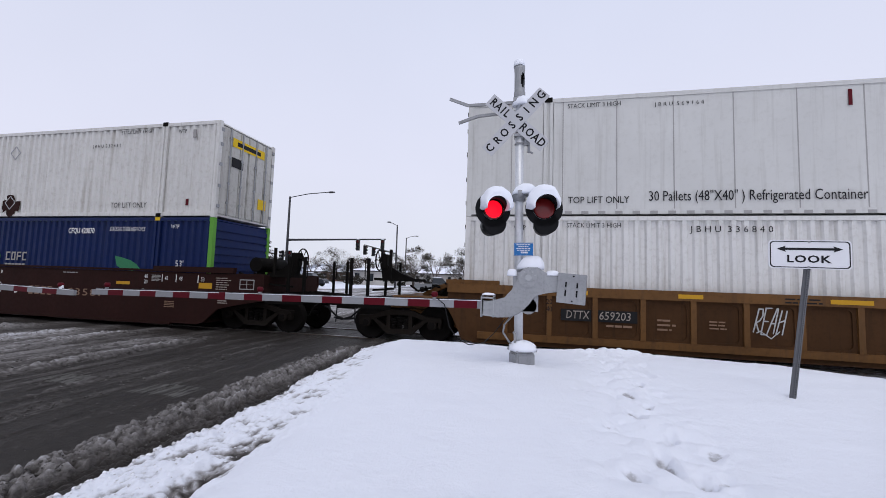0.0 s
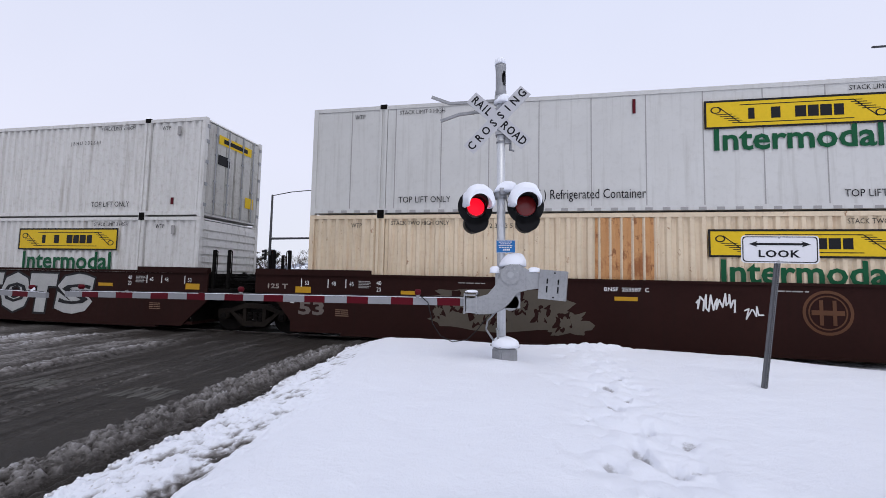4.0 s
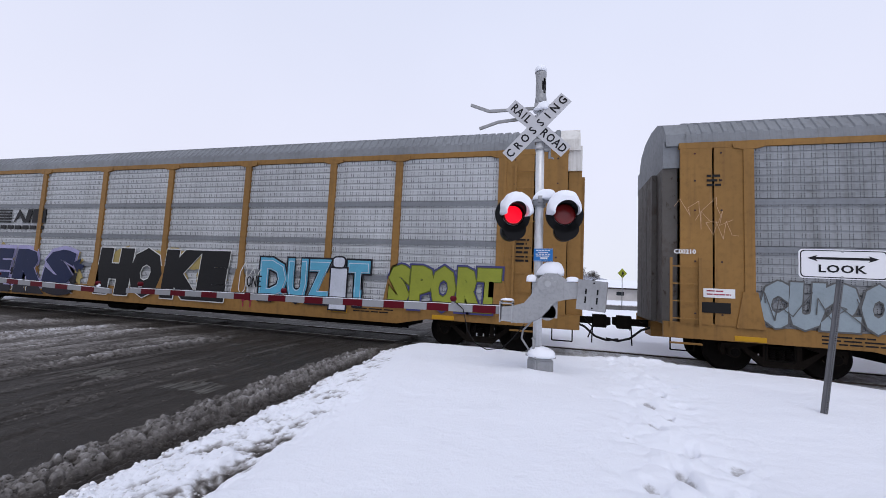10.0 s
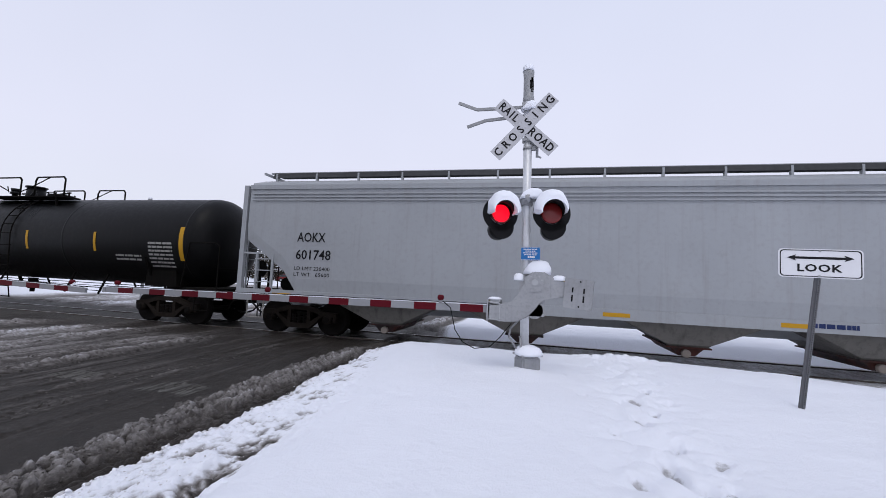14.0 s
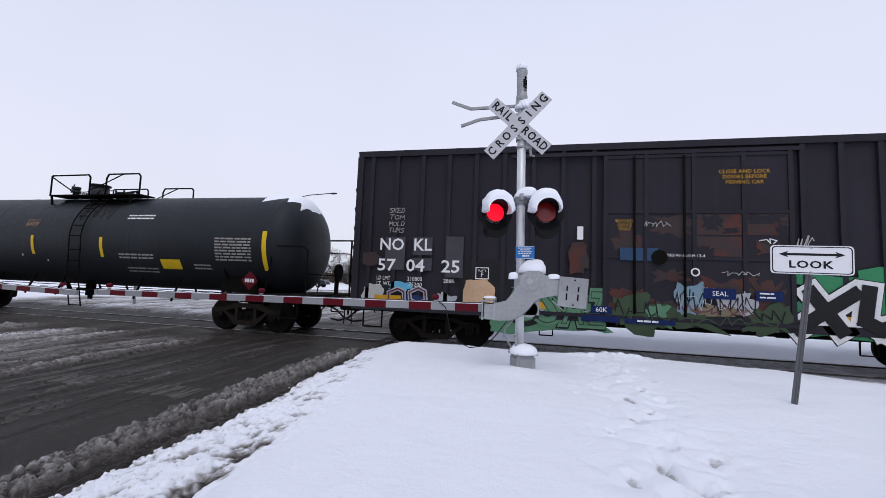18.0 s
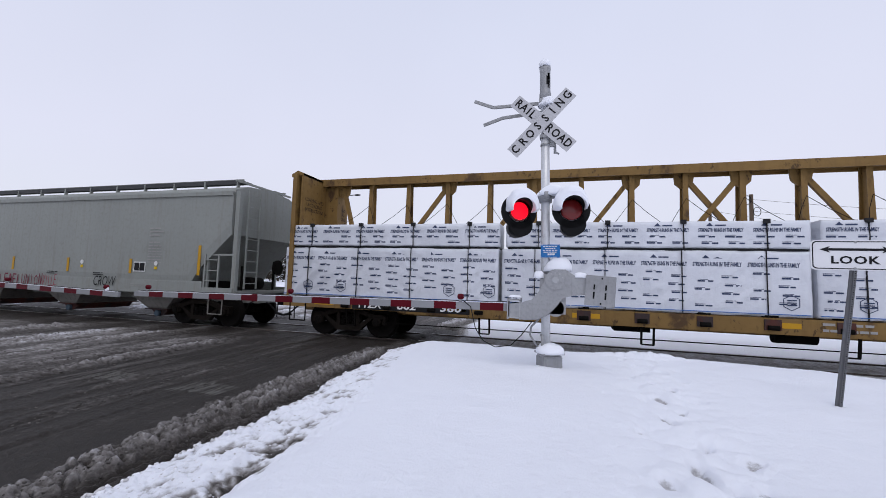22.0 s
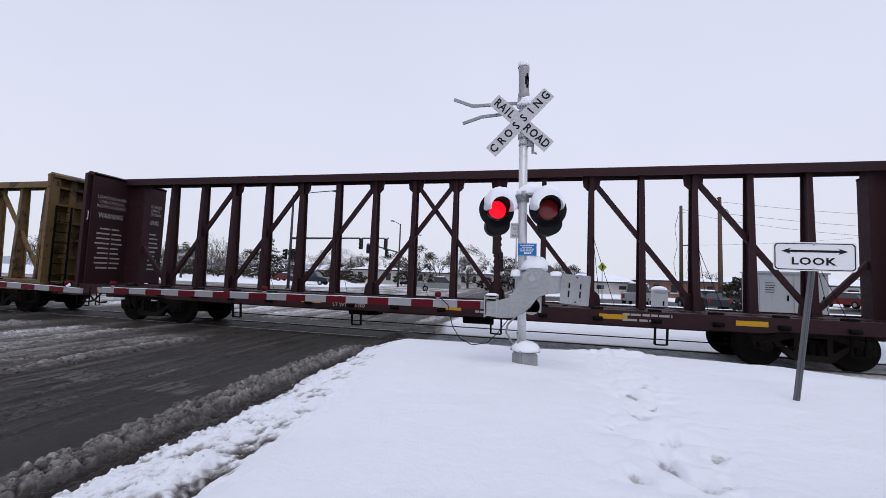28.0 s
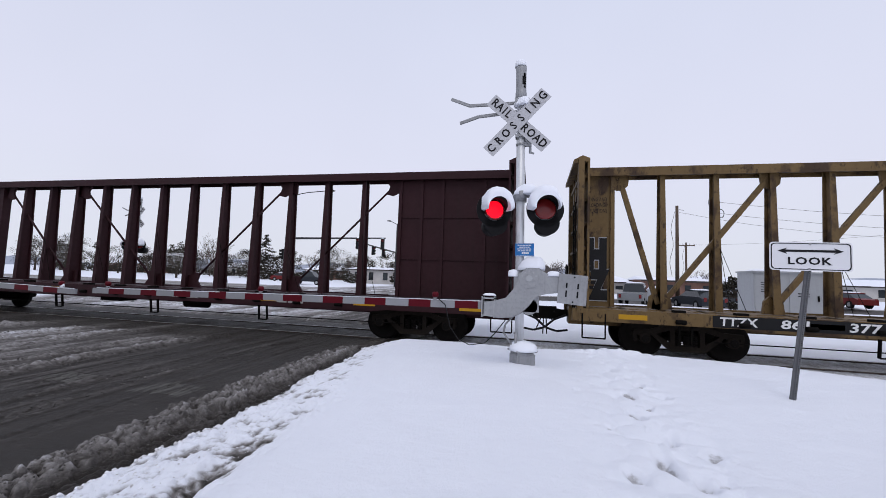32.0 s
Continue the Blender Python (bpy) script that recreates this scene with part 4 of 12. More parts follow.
        box(bm, -half, half, -0.004, 0.004, -0.103, 0.103)
        bl = part("crossbuck_blade", bm, "sign_white", sig, "white reflective crossbuck blade", m)
        for ch, cx in words:
            text(ch, 0.175, pose(cx, -0.0065, 0, 90, 0, 0), "letter_black", bl, "letter", 0.86, 0.004)
    bm = bm_new()
    box(bm, -0.1, 0.02, -0.09, -0.02, 3.97, 4.09)
    box(bm, -0.08, 0.08, -0.085, 0.075, 3.82, 3.86)
    part("crossbuck_clamp", bm, "galv", sig)
    # lamps
    bm = bm_new()
    tube(bm, (-0.44, 0.02, 2.93), (0.32, 0.02, 2.93), 0.028, 12)
    tube(bm, (-0.30, 0.02, 2.87), (0.0, -0.02, 2.86), 0.018, 10)
    tube(bm, (0, 0, 2.84), (0, 0, 3.0), 0.095, 16)
    tube(bm, (0.02, -0.12, 2.88), (0.02, -0.12, 2.98), 0.04, 12)
    part("lamp_bracket", bm, "galv", sig)
    for k, (lx, tilt) in enumerate(((-0.375, 22), (0.36, 8))):
        m = pose(lx, -0.14, 2.70, -4, 0, tilt)
        bm = bm_new()
        tube(bm, (0, 0.0, 0), (0, 0.012, 0), 0.268, 36)
        lamp = part("flasher", bm, "black", sig, "black round backing board of a flashing lamp", m)
        bm = bm_new()
        tube(bm, (0, 0.012, 0), (0, 0.16, 0), 0.17, 24, 0.13)
        tube(bm, (0.03, 0.0, -0.2), (0.03, 0.3, -0.2), 0.175, 24, 0.15)
        part("lamp_housing", bm, "black", lamp)
        bm = bm_new()
        n = 26
        prof = []
        for i in range(n + 1):
            a = radians(-20 + 220 * i / n)
            length = 0.05 + 0.25 * max(0.0, math.sin(a)) ** 0.7
            prof.append((a, length))
        ring_a = [(0.168 * math.cos(a), 0.0, 0.168 * math.sin(a)) for a, ln in prof]
        ring_b = [(0.168 * math.cos(a), -ln, 0.168 * math.sin(a) - 0.12 * ln) for a, ln in prof]
        ring_c = [(0.160 * math.cos(a), -ln, 0.160 * math.sin(a) - 0.12 * ln) for a, ln in prof]
        ring_d = [(0.160 * math.cos(a), 0.0, 0.160 * math.sin(a)) for a, ln in prof]
        loft(bm, [ring_a, ring_b, ring_c, ring_d], False, True, False)
        part("visor", bm, "black", lamp)
        bm = bm_new()
        rings = []
        for i in range(6):
            a = i / 5 * 0.9
            r = 0.152 * math.cos(a) if i < 5 else 0.01
            rings.append([(r * math.cos(2 * math.pi * q / 28), -0.012 - 0.03 * math.sin(a), r * math.sin(2 * math.pi * q / 28)) for q in range(28)])
        loft(bm, rings, True, True)
        part("lens", bm, "red_off", lamp, "dark red glass lens")
        bm = bm_new()
        rings = []
        for i in range(6):
            a = i / 5 * 0.9
            r = 0.132 * math.cos(a) if i < 5 else 0.01
            rings.append([(r * math.cos(2 * math.pi * q / 28), -0.026 - 0.03 * math.sin(a), r * math.sin(2 * math.pi * q / 28)) for q in range(28)])
        loft(bm, rings, True, True)
        if lit is None:
            bm.free()
        else:
            lit.append((part("light_element", bm, "red_on", lamp, "glowing red lamp"), k))
        bm = bm_new()
        tube(bm, (0, 0.0, -0.0), (0, -0.02, 0.0), 0.160, 28, caps=False)
        part("lens_rim", bm, "galv", lamp)
        if facing == 0:
            bm = bm_new()
            rings = []
            for i in range(15):
                f = i / 14
                yy = 0.11 - 0.41 * f
                s = min(1.0, 0.35 + 2.6 * f) * math.sqrt(max(0.02, 1 - f ** 5))
                ring = []
                for q in range(30):
                    th = math.pi * (-0.04 + 1.08 * q / 29)
                    h = (0.115 * (0.55 + 0.45 * math.sin(th) ** 2) + 0.03 * math.cos(th) * (1 - 2 * k)) * s + 0.006
                    rr = 0.168 + h
                    w = 1 + 0.07 * noise.noise(Vector((th * 2.2 + k * 4, yy * 9, 1.0))) + 0.035 * noise.noise(Vector((th * 6 + k * 9, yy * 22, 4.0)))
                    ring.append((rr * w * math.cos(th) * 0.97, yy, rr * w * math.sin(th) + 0.03 * s))
                for q in range(30):
                    th = math.pi * (1.04 - 1.08 * q / 29)
                    ring.append((0.166 * math.cos(th), yy, 0.166 * math.sin(th) - 0.12 * max(0, -yy)))
                rings.append(ring)
            loft(bm, rings, True, True)
            part("lamp_snow", bm, "snow", lamp, "thick cap of white snow")
    return sig


LIT = []
signal = crossing_signal(MX, MY, terrain_z(MX, MY), 0, LIT)
bm = bm_new()
snow_cap(bm, 0.06, -0.02, 2.94, 0.17, 0.13, 0.16, 5, 0.03)
part("snow_cap", bm, "snow", signal)
# blue notice
bm = bm_new()
box(bm, -0.135, 0.135, -0.003, 0.003, -0.095, 0.095)
notice = part("notice_board", bm, "blue_sign", signal, "small blue notice with white writing", pose(0.07, -0.085, 2.115))
bm = bm_new()
for zz, w, h in ((0.065, 0.2, 0.012), (0.038, 0.15, 0.012), (0.011, 0.21, 0.012), (-0.016, 0.19, 0.012), (-0.048, 0.13, 0.026)):
    for q in range(5):
        if h > 0.02 and q < 1:
            continue
        box(bm, -w / 2 + q * w / 5, -w / 2 + (q + 0.8) * w / 5, -0.0065, -0.003, zz - h / 2, zz + h / 2)
for zz in (0.088, -0.088):
    box(bm, -0.13, 0.13, -0.0065, -0.003, zz - 0.002, zz + 0.002)
part("lettering", bm, "letter_white", notice)
# foundation
zb = terrain_z(MX, MY)
FOOT = pose(0.045, 0, 0, 0, 0, 28)
bm = bm_new()
box(bm, -0.135, 0.135, -0.135, 0.135, zb - 0.1, 0.64)
bmesh.ops.bevel(bm, geom=[e for e in bm.edges], offset=0.02, segments=2, affect="EDGES")
foot_box = part("mast_foot", bm, "alu", signal, "aluminium junction box at the mast foot", FOOT)
for k in range(4):
    bm = bm_new()
    box(bm, -0.115, 0.115, -0.147, -0.136, zb - 0.1, 0.60)
    part("cover_plate", bm, "galv", foot_box, "", pose(0, 0, 0, 0, 0, 90 * k))
bm = bm_new()
box(bm, -0.16, 0.16, -0.16, 0.16, 0.64, 0.665)
part("flange", bm, "alu", foot_box)
bm = bm_new()
snow_cap(bm, 0.06, -0.03, 0.655, 0.2, 0.19, 0.14, 2)
part("snow_cap", bm, "snow", signal)
bm = bm_new()
pipe(bm, [(-0.08, -0.05, 1.15), (-0.2, -0.08, 1.02), (-0.22, -0.08, 0.9), (-0.12, -0.06, 0.75), (-0.02, -0.08, 0.68)], 0.014, 8)
pipe(bm, [(-0.04, -0.09, 0.62), (-0.05, -0.1, 0.9), (-0.07, -0.1, 0.92)], 0.018, 8)
part("conduit", bm, "galv", signal)


def red_lamp(parent, x, z, y=-0.03):
    bm = bm_new()
    tube(bm, (x, y, z), (x, y, z + 0.035), 0.03, 12)
    base = part("arm_lamp", bm, "galv", parent)
    bm = bm_new()
    rings = []
    for i in range(6):
        a = -0.9 + 1.8 * i / 5
        rings.append([(x + 0.052 * math.cos(a) * math.cos(2 * math.pi * q / 16), y + 0.052 * math.cos(a) * math.sin(2 * math.pi * q / 16), z + 0.08 + 0.052 * math.sin(a)) for q in range(16)])
    loft(bm, rings, True, True)
    part("lamp_globe", bm, "arm_red", base, "red plastic lamp globe")


def gate_arm(gate, x0, x1, z0, z1, y, first, pitch, lamps):
    """A striped boom from x0 at the pivot to x1 at its tip, sagging a little; red stripes every pitch from first."""
    s, red = (1 if x1 > x0 else -1), pitch * 0.485
    span = abs(x1 - x0)
    cuts = [0.0]
    a = abs(first - x0)
    while a < span - 0.02:
        cuts += [a, min(a + red, span)]
        a += pitch
    if cuts[-1] < span:
        cuts.append(span)
    for k, (a, b) in enumerate(zip(cuts, cuts[1:])):
        ring = []
        for q in (a, b):
            f = q / span
            z, h = z0 + (z1 - z0) * f, 0.056 - 0.008 * f
            ring.append([(x0 + s * q, y - 0.02, z - h), (x0 + s * q, y + 0.02, z - h), (x0 + s * q, y + 0.02, z + h), (x0 + s * q, y - 0.02, z + h)])
        bm = bm_new()
        loft(bm, ring)
        part("arm_stripe", bm, "arm_red" if k % 2 else "arm_white", gate)
    bm = bm_new()
    beam(bm, (x0, y + 0.002, z0 + 0.060), (x1, y + 0.002, z1 + 0.052), 0.03, 0.012)
    part("arm_edge", bm, "snow", gate, "thin line of snow along the arm")
    bm = bm_new()
    m = int(span / 0.22)
    pipe(bm, [(x0 + (x1 - x0) * i / m, y - 0.012, z0 + (z1 - z0) * i / m + 0.070 + 0.010 * (i % 2) - 0.008 * i / m) for i in range(m + 1)], 0.006, 5)
    part("lamp_cable", bm, "cable", gate)
    for lx in lamps:
        red_lamp(gate, lx, z0 + (z1 - z0) * abs(lx - x0) / span + 0.055, y)


gate = thing("crossing_gate", "lowered red and white striped gate arm with snowy drive", "crossing gate", pose(MX, MY, 0), "gate arms of the road")
GZ, GY = 1.285, -0.1
gate_arm(gate, -0.37, -7.74, GZ, 1.205, GY, -0.615, 0.7205, (-1.27, -4.28, -7.5))
bm = bm_new()
box(bm, -7.82, -7.742, GY - 0.024, GY + 0.024, 1.155, 1.252)
part("arm_tip", bm, "arm_white", gate)
bm = bm_new()
box(bm, -5.06, -4.95, GY - 0.026, GY + 0.026, 1.175, 1.30)
part("arm_splice", bm, "arm_red", gate)
# curved gate support casting
bm = bm_new()
prof = [(0.30, 1.80), (0.24, 1.86), (0.10, 1.86), (0.02, 1.80), (-0.03, 1.68), (-0.10, 1.52), (-0.20, 1.40), (-0.36, 1.35), (-0.52, 1.35), (-0.52, 1.14), (-0.30, 1.12), (-0.12, 1.13), (0.02, 1.20), (0.14, 1.33), (0.22, 1.46), (0.36, 1.50), (0.62, 1.52), (0.62, 1.72), (0.40, 1.74)]
prism(bm, prof, -0.22, -0.15)
bmesh.ops.bevel(bm, geom=[e for e in bm.edges], offset=0.012, segments=2, affect="EDGES")
part("support_casting", bm, "galv", gate, "curved cast grey gate support")
bm = bm_new()
box(bm, -0.10, 0.26, -0.16, 0.18, 1.22, 1.78)
tube(bm, (0.12, -0.16, 1.30), (0.12, 0.2, 1.30), 0.12, 20)
tube(bm, (0.12, -0.235, 1.70), (0.12, 0.2, 1.70), 0.14, 24)
part("drive_housing", bm, "galv", gate)
bm = bm_new()
tube(bm, (0.12, -0.25, 1.70), (0.12, -0.20, 1.70), 0.045, 16)
for q in range(5):
    a = radians(20 + 35 * q)
    tube(bm, (0.12 + 0.1 * math.cos(a), -0.238, 1.70 + 0.1 * math.sin(a)), (0.12 + 0.1 * math.cos(a), -0.22, 1.70 + 0.1 * math.sin(a)), 0.012, 8)
part("pivot_bolts", bm, "alu", gate)
bm = bm_new()
box(bm, -0.54, -0.36, -0.23, 0.02, 1.14, 1.155)
box(bm, -0.54, -0.36, -0.23, 0.02, 1.385, 1.40)
box(bm, -0.55, -0.535, -0.23, 0.02, 1.12, 1.42)
box(bm, -0.375, -0.36, -0.23, 0.02, 1.12, 1.42)
part("arm_clamp", bm, "alu", gate)
bm = bm_new()
box(bm, -0.188, 0.188, -0.012, 0.012, -0.205, 0.205)
wt = part("counterweight", bm, "galv", gate, "square grey counterweight plate", pose(0.70, -0.27, 1.565, 0, 4, -12))
bm = bm_new()
box(bm, -0.185, 0.185, 0.014, 0.13, -0.2, 0.2)
part("weight_block", bm, "galv", wt)
bm = bm_new()
for sx in (-0.075, 0.075):
    for z0, z1 in ((0.015, 0.085), (-0.11, -0.02)):
        box(bm, sx - 0.01, sx + 0.01, -0.016, -0.011, z0, z1)
for sz in (0.17, -0.17):
    tube(bm, (0.02, -0.018, sz), (0.02, -0.011, sz), 0.012, 8)
part("slot", bm, "black", wt)
bm = bm_new()
snow_cap(bm, 0.15, -0.05, 1.82, 0.2, 0.17, 0.2, 6, 0.02)
snow_cap(bm, -0.11, -0.13, 1.72, 0.08, 0.07, 0.1, 7)
snow_cap(bm, -0.45, -0.1, 1.43, 0.1, 0.1, 0.035, 9)
snow_cap(bm, 0.45, -0.19, 1.74, 0.1, 0.05, 0.07, 10)
part("snow_cap", bm, "snow", gate)
bm = bm_new()
pts = [(-1.22, GY - 0.03, GZ + 0.07), (-1.1, GY - 0.05, GZ - 0.02), (-1.02, GY - 0.05, 0.95), (-0.9, GY - 0.05, 0.78), (-0.72, GY - 0.05, 0.70), (-0.5, GY - 0.04, 0.74), (-0.36, GY, 0.88), (-0.2, GY + 0.03, 1.1)]
pipe(bm, pts, 0.007, 6)
part("lamp_cable", bm, "cable", gate)

# the facing gate across the road
gate2 = thing("crossing_gate", "lowered red and white gate arm reaching in from the far kerb", "crossing gate", pose(-17.4, MY, 0), "gate arms of the road")
gate_arm(gate2, 0.4, 8.9, 1.36, 1.165, GY, 0.73, 0.745, (8.6, 5.6, 2.4))
bm = bm_new()
box(bm, 8.902, 8.97, GY - 0.024, GY + 0.024, 1.12, 1.215)
part("arm_tip", bm, "arm_white", gate2)
bm = bm_new()
snow_cap(bm, 8.62, GY, 1.22, 0.05, 0.03, 0.09, 1)
part("snow_cap", bm, "snow", gate2)
bm = bm_new()
tube(bm, (0, 0, -0.05), (0, 0, 4.4), 0.064, 16)
box(bm, -0.2, 0.45, -0.2, 0.2, 1.1, 1.8)
part("gate_post", bm, "galv", gate2)

# ---- the LOOK sign ----
sx, sy = 2.868, 5.45
sz = terrain_z(sx, sy)
look_sign = thing("look_sign", "white LOOK sign with double arrow on a perforated steel post", "road sign", pose(sx, sy, 0))
bm = bm_new()
prof = [(-0.033, 0.02), (-0.03, 0.005), (-0.012, 0.0), (-0.010, -0.022), (0.010, -0.022), (0.012, 0.0), (0.03, 0.005), (0.033, 0.02), (0.028, 0.022), (0.02, 0.012), (-0.02, 0.012), (-0.028, 0.022)]
LEAN = 0.125
loft(bm, [[(a + LEAN * (z - sz), b, z) for a, b in prof] for z in (sz - 0.15, 1.95)])
part("post", bm, "post_steel", look_sign, "grey U-channel post")
bm = bm_new()
z = sz + 0.05
while z < 1.9:
    tube(bm, (LEAN * (z - sz), -0.0235, z), (LEAN * (z - sz), -0.02, z), 0.006, 6)
    z += 0.0254
part("post_holes", bm, "black", look_sign)
bm = bm_new()
w, h, r = 0.39, 0.163, 0.04
ring = []
for cx, cz, a0 in ((w - r, h - r, 0), (-w + r, h - r, 90), (-w + r, -h + r, 180), (w - r, -h + r, 270)):
    ring += [(cx + r * math.cos(radians(a0 + 18 * i)), cz + r * math.sin(radians(a0 + 18 * i))) for i in range(6)]
prism(bm, ring, -0.003, 0.003)
LS = pose(0.182, -0.03, 2.05, 0, 0.6, -4)
plate = part("sign_plate", bm, "look_white", look_sign, "white sign plate with black border", LS)
bm = bm_new()
outer = [(a * 0.965, b * 0.93) for a, b in ring]
inner = [(a * 0.94, b * 0.875) for a, b in ring]
loft(bm, [[(a, -0.0055, b) for a, b in outer], [(a, -0.0055, b) for a, b in inner], [(a, -0.003, b) for a, b in inner], [(a, -0.003, b) for a, b in outer], [(a, -0.0055, b) for a, b in outer]], False)
part("border", bm, "letter_black", plate)
bm = bm_new()
az = 0.062
prism(bm, [(-0.31, az), (-0.22, az + 0.035), (-0.235, az + 0.013), (0.235, az + 0.013), (0.22, az + 0.035), (0.31, az), (0.22, az - 0.035), (0.235, az - 0.013), (-0.235, az - 0.013), (-0.22, az - 0.035)], -0.006, -0.003)
part("arrow", bm, "letter_black", plate)
text("LOOK", 0.115, pose(-0.012, -0.0065, -0.056, 90, 0, 0), "letter_black", plate, stretch=1.22, fat=0.003, space=1.1)
bm = bm_new()
tube(bm, (0.0, -0.008, 0.14), (0.0, 0, 0.14), 0.012, 10)
part("bolt", bm, "galv", plate)
bm = bm_new()
tube(bm, (-0.01, -0.012, -0.143), (-0.01, 0, -0.143), 0.013, 10)
part("bolt", bm, "galv", plate)


# ---- the train ----
MOVING = []      # (thing, place along the track at the start)
WHEELS = []      # (wheelset, its car's place, its place on the car)


def on_train(ob, x0, dz=0.0):
    MOVING.append((ob, x0, dz))
    ob.matrix_basis = pose(x0, YC, dz)
    return ob


CACHE = {}


def shared(key, make, material):
    if key not in CACHE:
        bm = bm_new()
        make(bm)
        me = mesh_of(key, bm)
        me.materials.append(M[material])
        CACHE[key] = me
    return CACHE[key]


def piece(name, key, make, material, parent, m, label=""):
    ob = new(name, shared(key, make, material))
    ob.parent = parent
    ob.matrix_basis = m
    return tagged(ob, label)


def make_bolster(bm):
    box(bm, -0.2, 0.2, -0.98, 0.98, 0.42, 0.62)
    tube(bm, (0, 0, 0.6), (0, 0, 0.72), 0.28, 16)
    beam(bm, (-0.55, -0.6, 0.36), (-0.55, 0.6, 0.36), 0.12, 0.1)
    beam(bm, (0.55, -0.6, 0.36), (0.55, 0.6, 0.36), 0.12, 0.1)


def make_side_frame(bm):
    prism(bm, [(-1.12, 0.64), (-0.74, 0.66), (-0.34, 0.80), (0.34, 0.80), (0.74, 0.66), (1.12, 0.64), (1.12, 0.54), (0.72, 0.55), (0.30, 0.68), (-0.30, 0.68), (-0.72, 0.55), (-1.12, 0.54)], -0.09, 0.09)
    prism(bm, [(-0.78, 0.58), (-0.66, 0.58), (-0.26, 0.32), (0.26, 0.32), (0.66, 0.58), (0.78, 0.58), (0.34, 0.19), (-0.34, 0.19)], -0.085, 0.085)
    for s in (-1, 1):
        box(bm, s * 0.30 - 0.05, s * 0.30 + 0.05, -0.08, 0.08, 0.3, 0.72)
        prism(bm, [(s * 1.06, 0.58), (s * 1.14, 0.58), (s * 1.1, 0.38), (s * 1.03, 0.40)], -0.08, 0.08)
        tube(bm, (s * 0.89, -0.16, 0.46), (s * 0.89, 0.09, 0.46), 0.115, 14)
        box(bm, s * 0.89 - 0.13, s * 0.89 + 0.13, -0.09, 0.09, 0.52, 0.62)


def make_spring(bm):
    """One coil spring as a ridged column."""
    n, prof = 12, []
    for k in range(6):
        z = 0.325 + k * 0.042
        prof += [(0.056, z - 0.006), (0.078, z + 0.004), (0.078, z + 0.022), (0.056, z + 0.032)]
    loft(bm, [[(r * math.cos(2 * math.pi * i / n), r * math.sin(2 * math.pi * i / n), z) for i in range(n)] for r, z in prof])


def make_cap(bm):
    tube(bm, (0, -0.19, 0.46), (0, -0.155, 0.46), 0.085, 12)
    for k in range(3):
        a = 2 * math.pi * k / 3 + 0.5
        tube(bm, (0.05 * math.cos(a), -0.205, 0.46 + 0.05 * math.sin(a)), (0.05 * math.cos(a), -0.19, 0.46 + 0.05 * math.sin(a)), 0.014, 6)


def make_wheelset(bm):
    tube(bm, (0, -1.0, 0), (0, 1.0, 0), 0.08, 12)
    for s in (-1, 1):
        y = s * 0.755
        n = 28
        prof = [(0.10, 0.09), (0.12, 0.06), (0.36, 0.045), (0.40, 0.068), (0.457, 0.068), (0.460, -0.03), (0.486, -0.055), (0.486, -0.072), (0.40, -0.072), (0.36, -0.03), (0.12, -0.06)]
        rings = []
        for r, d in prof:
            rings.append([(r * math.cos(2 * math.pi * i / n), y + s * d, r * math.sin(2 * math.pi * i / n)) for i in range(n)])
        loft(bm, rings, False, True)
        for k in range(2):
            a = 2.4 * k + 0.3
            box(bm, 0.24 * math.cos(a) - 0.03, 0.24 * math.cos(a) + 0.03, y + s * 0.045, y + s * 0.058, 0.24 * math.sin(a) - 0.03, 0.24 * math.sin(a) + 0.03)


def truck(car, x0, x):
    """A four-wheel truck at x on the car."""
    tr = piece("truck", "bolster", make_bolster, "dark_steel", car, pose(x, 0, 0), "grimy black cast-steel truck")
    for s in (-1, 1):
        piece("side_frame", "side_frame", make_side_frame, "truck_frame", tr, pose(0, s * 1.0, 0, 0, 0, 0 if s < 0 else 180))
        for sx in (-0.17, 0.0, 0.17):
            piece("spring", "spring", make_spring, "wheel", tr, pose(sx, s * 1.0, 0))
        piece("bearing_cap", "cap", make_cap, "wheel", tr, pose(s * 0.89, -1.0, 0))
    for s in (-1, 1):
        ws = piece("wheelset", "wheelset", make_wheelset, "wheel", tr, pose(s * 0.89, 0, 0.46))
        WHEELS.append((ws, x0, x + s * 0.89))


def make_coupler(bm):
    box(bm, -0.25, 0.42, -0.075, 0.075, 0.78, 0.95)
    prism(bm, [(0.30, 0.70), (0.62, 0.70), (0.66, 0.84), (0.62, 1.02), (0.30, 1.02)], -0.14, 0.14)
    prism(bm, [(0.58, 0.74), (0.72, 0.78), (0.72, 0.96), (0.58, 0.98)], -0.17, 0.02)
    tube(bm, (0.1, -0.5, 0.9), (0.1, 0.5, 0.9), 0.016, 6)
    pipe(bm, [(0.1, -0.5, 0.9), (0.12, -0.9, 0.86), (0.2, -1.25, 0.8), (0.1, -1.28, 0.55)], 0.016, 6)


def make_hose(bm):
    pipe(bm, [(-0.2, -0.2, 0.82), (0.1, -0.22, 0.7), (0.35, -0.22, 0.48), (0.62, -0.22, 0.40), (0.9, -0.2, 0.44)], 0.028, 8)
    tube(bm, (0.28, -0.1, 0.3), (0.3, -0.1, 0.75), 0.018, 6)


def couplers(car, half, sides=(-1, 1)):
    for s in sides:
        m = pose(s * half, 0, 0, 0, 0, 0 if s > 0 else 180)
        piece("coupler", "coupler", make_coupler, "dark_steel", car, m)
        piece("air_hose", "hose", make_hose, "cable", car, pose(s * half, 0, 0) @ Matrix.Diagonal((s, 1, 1, 1)))


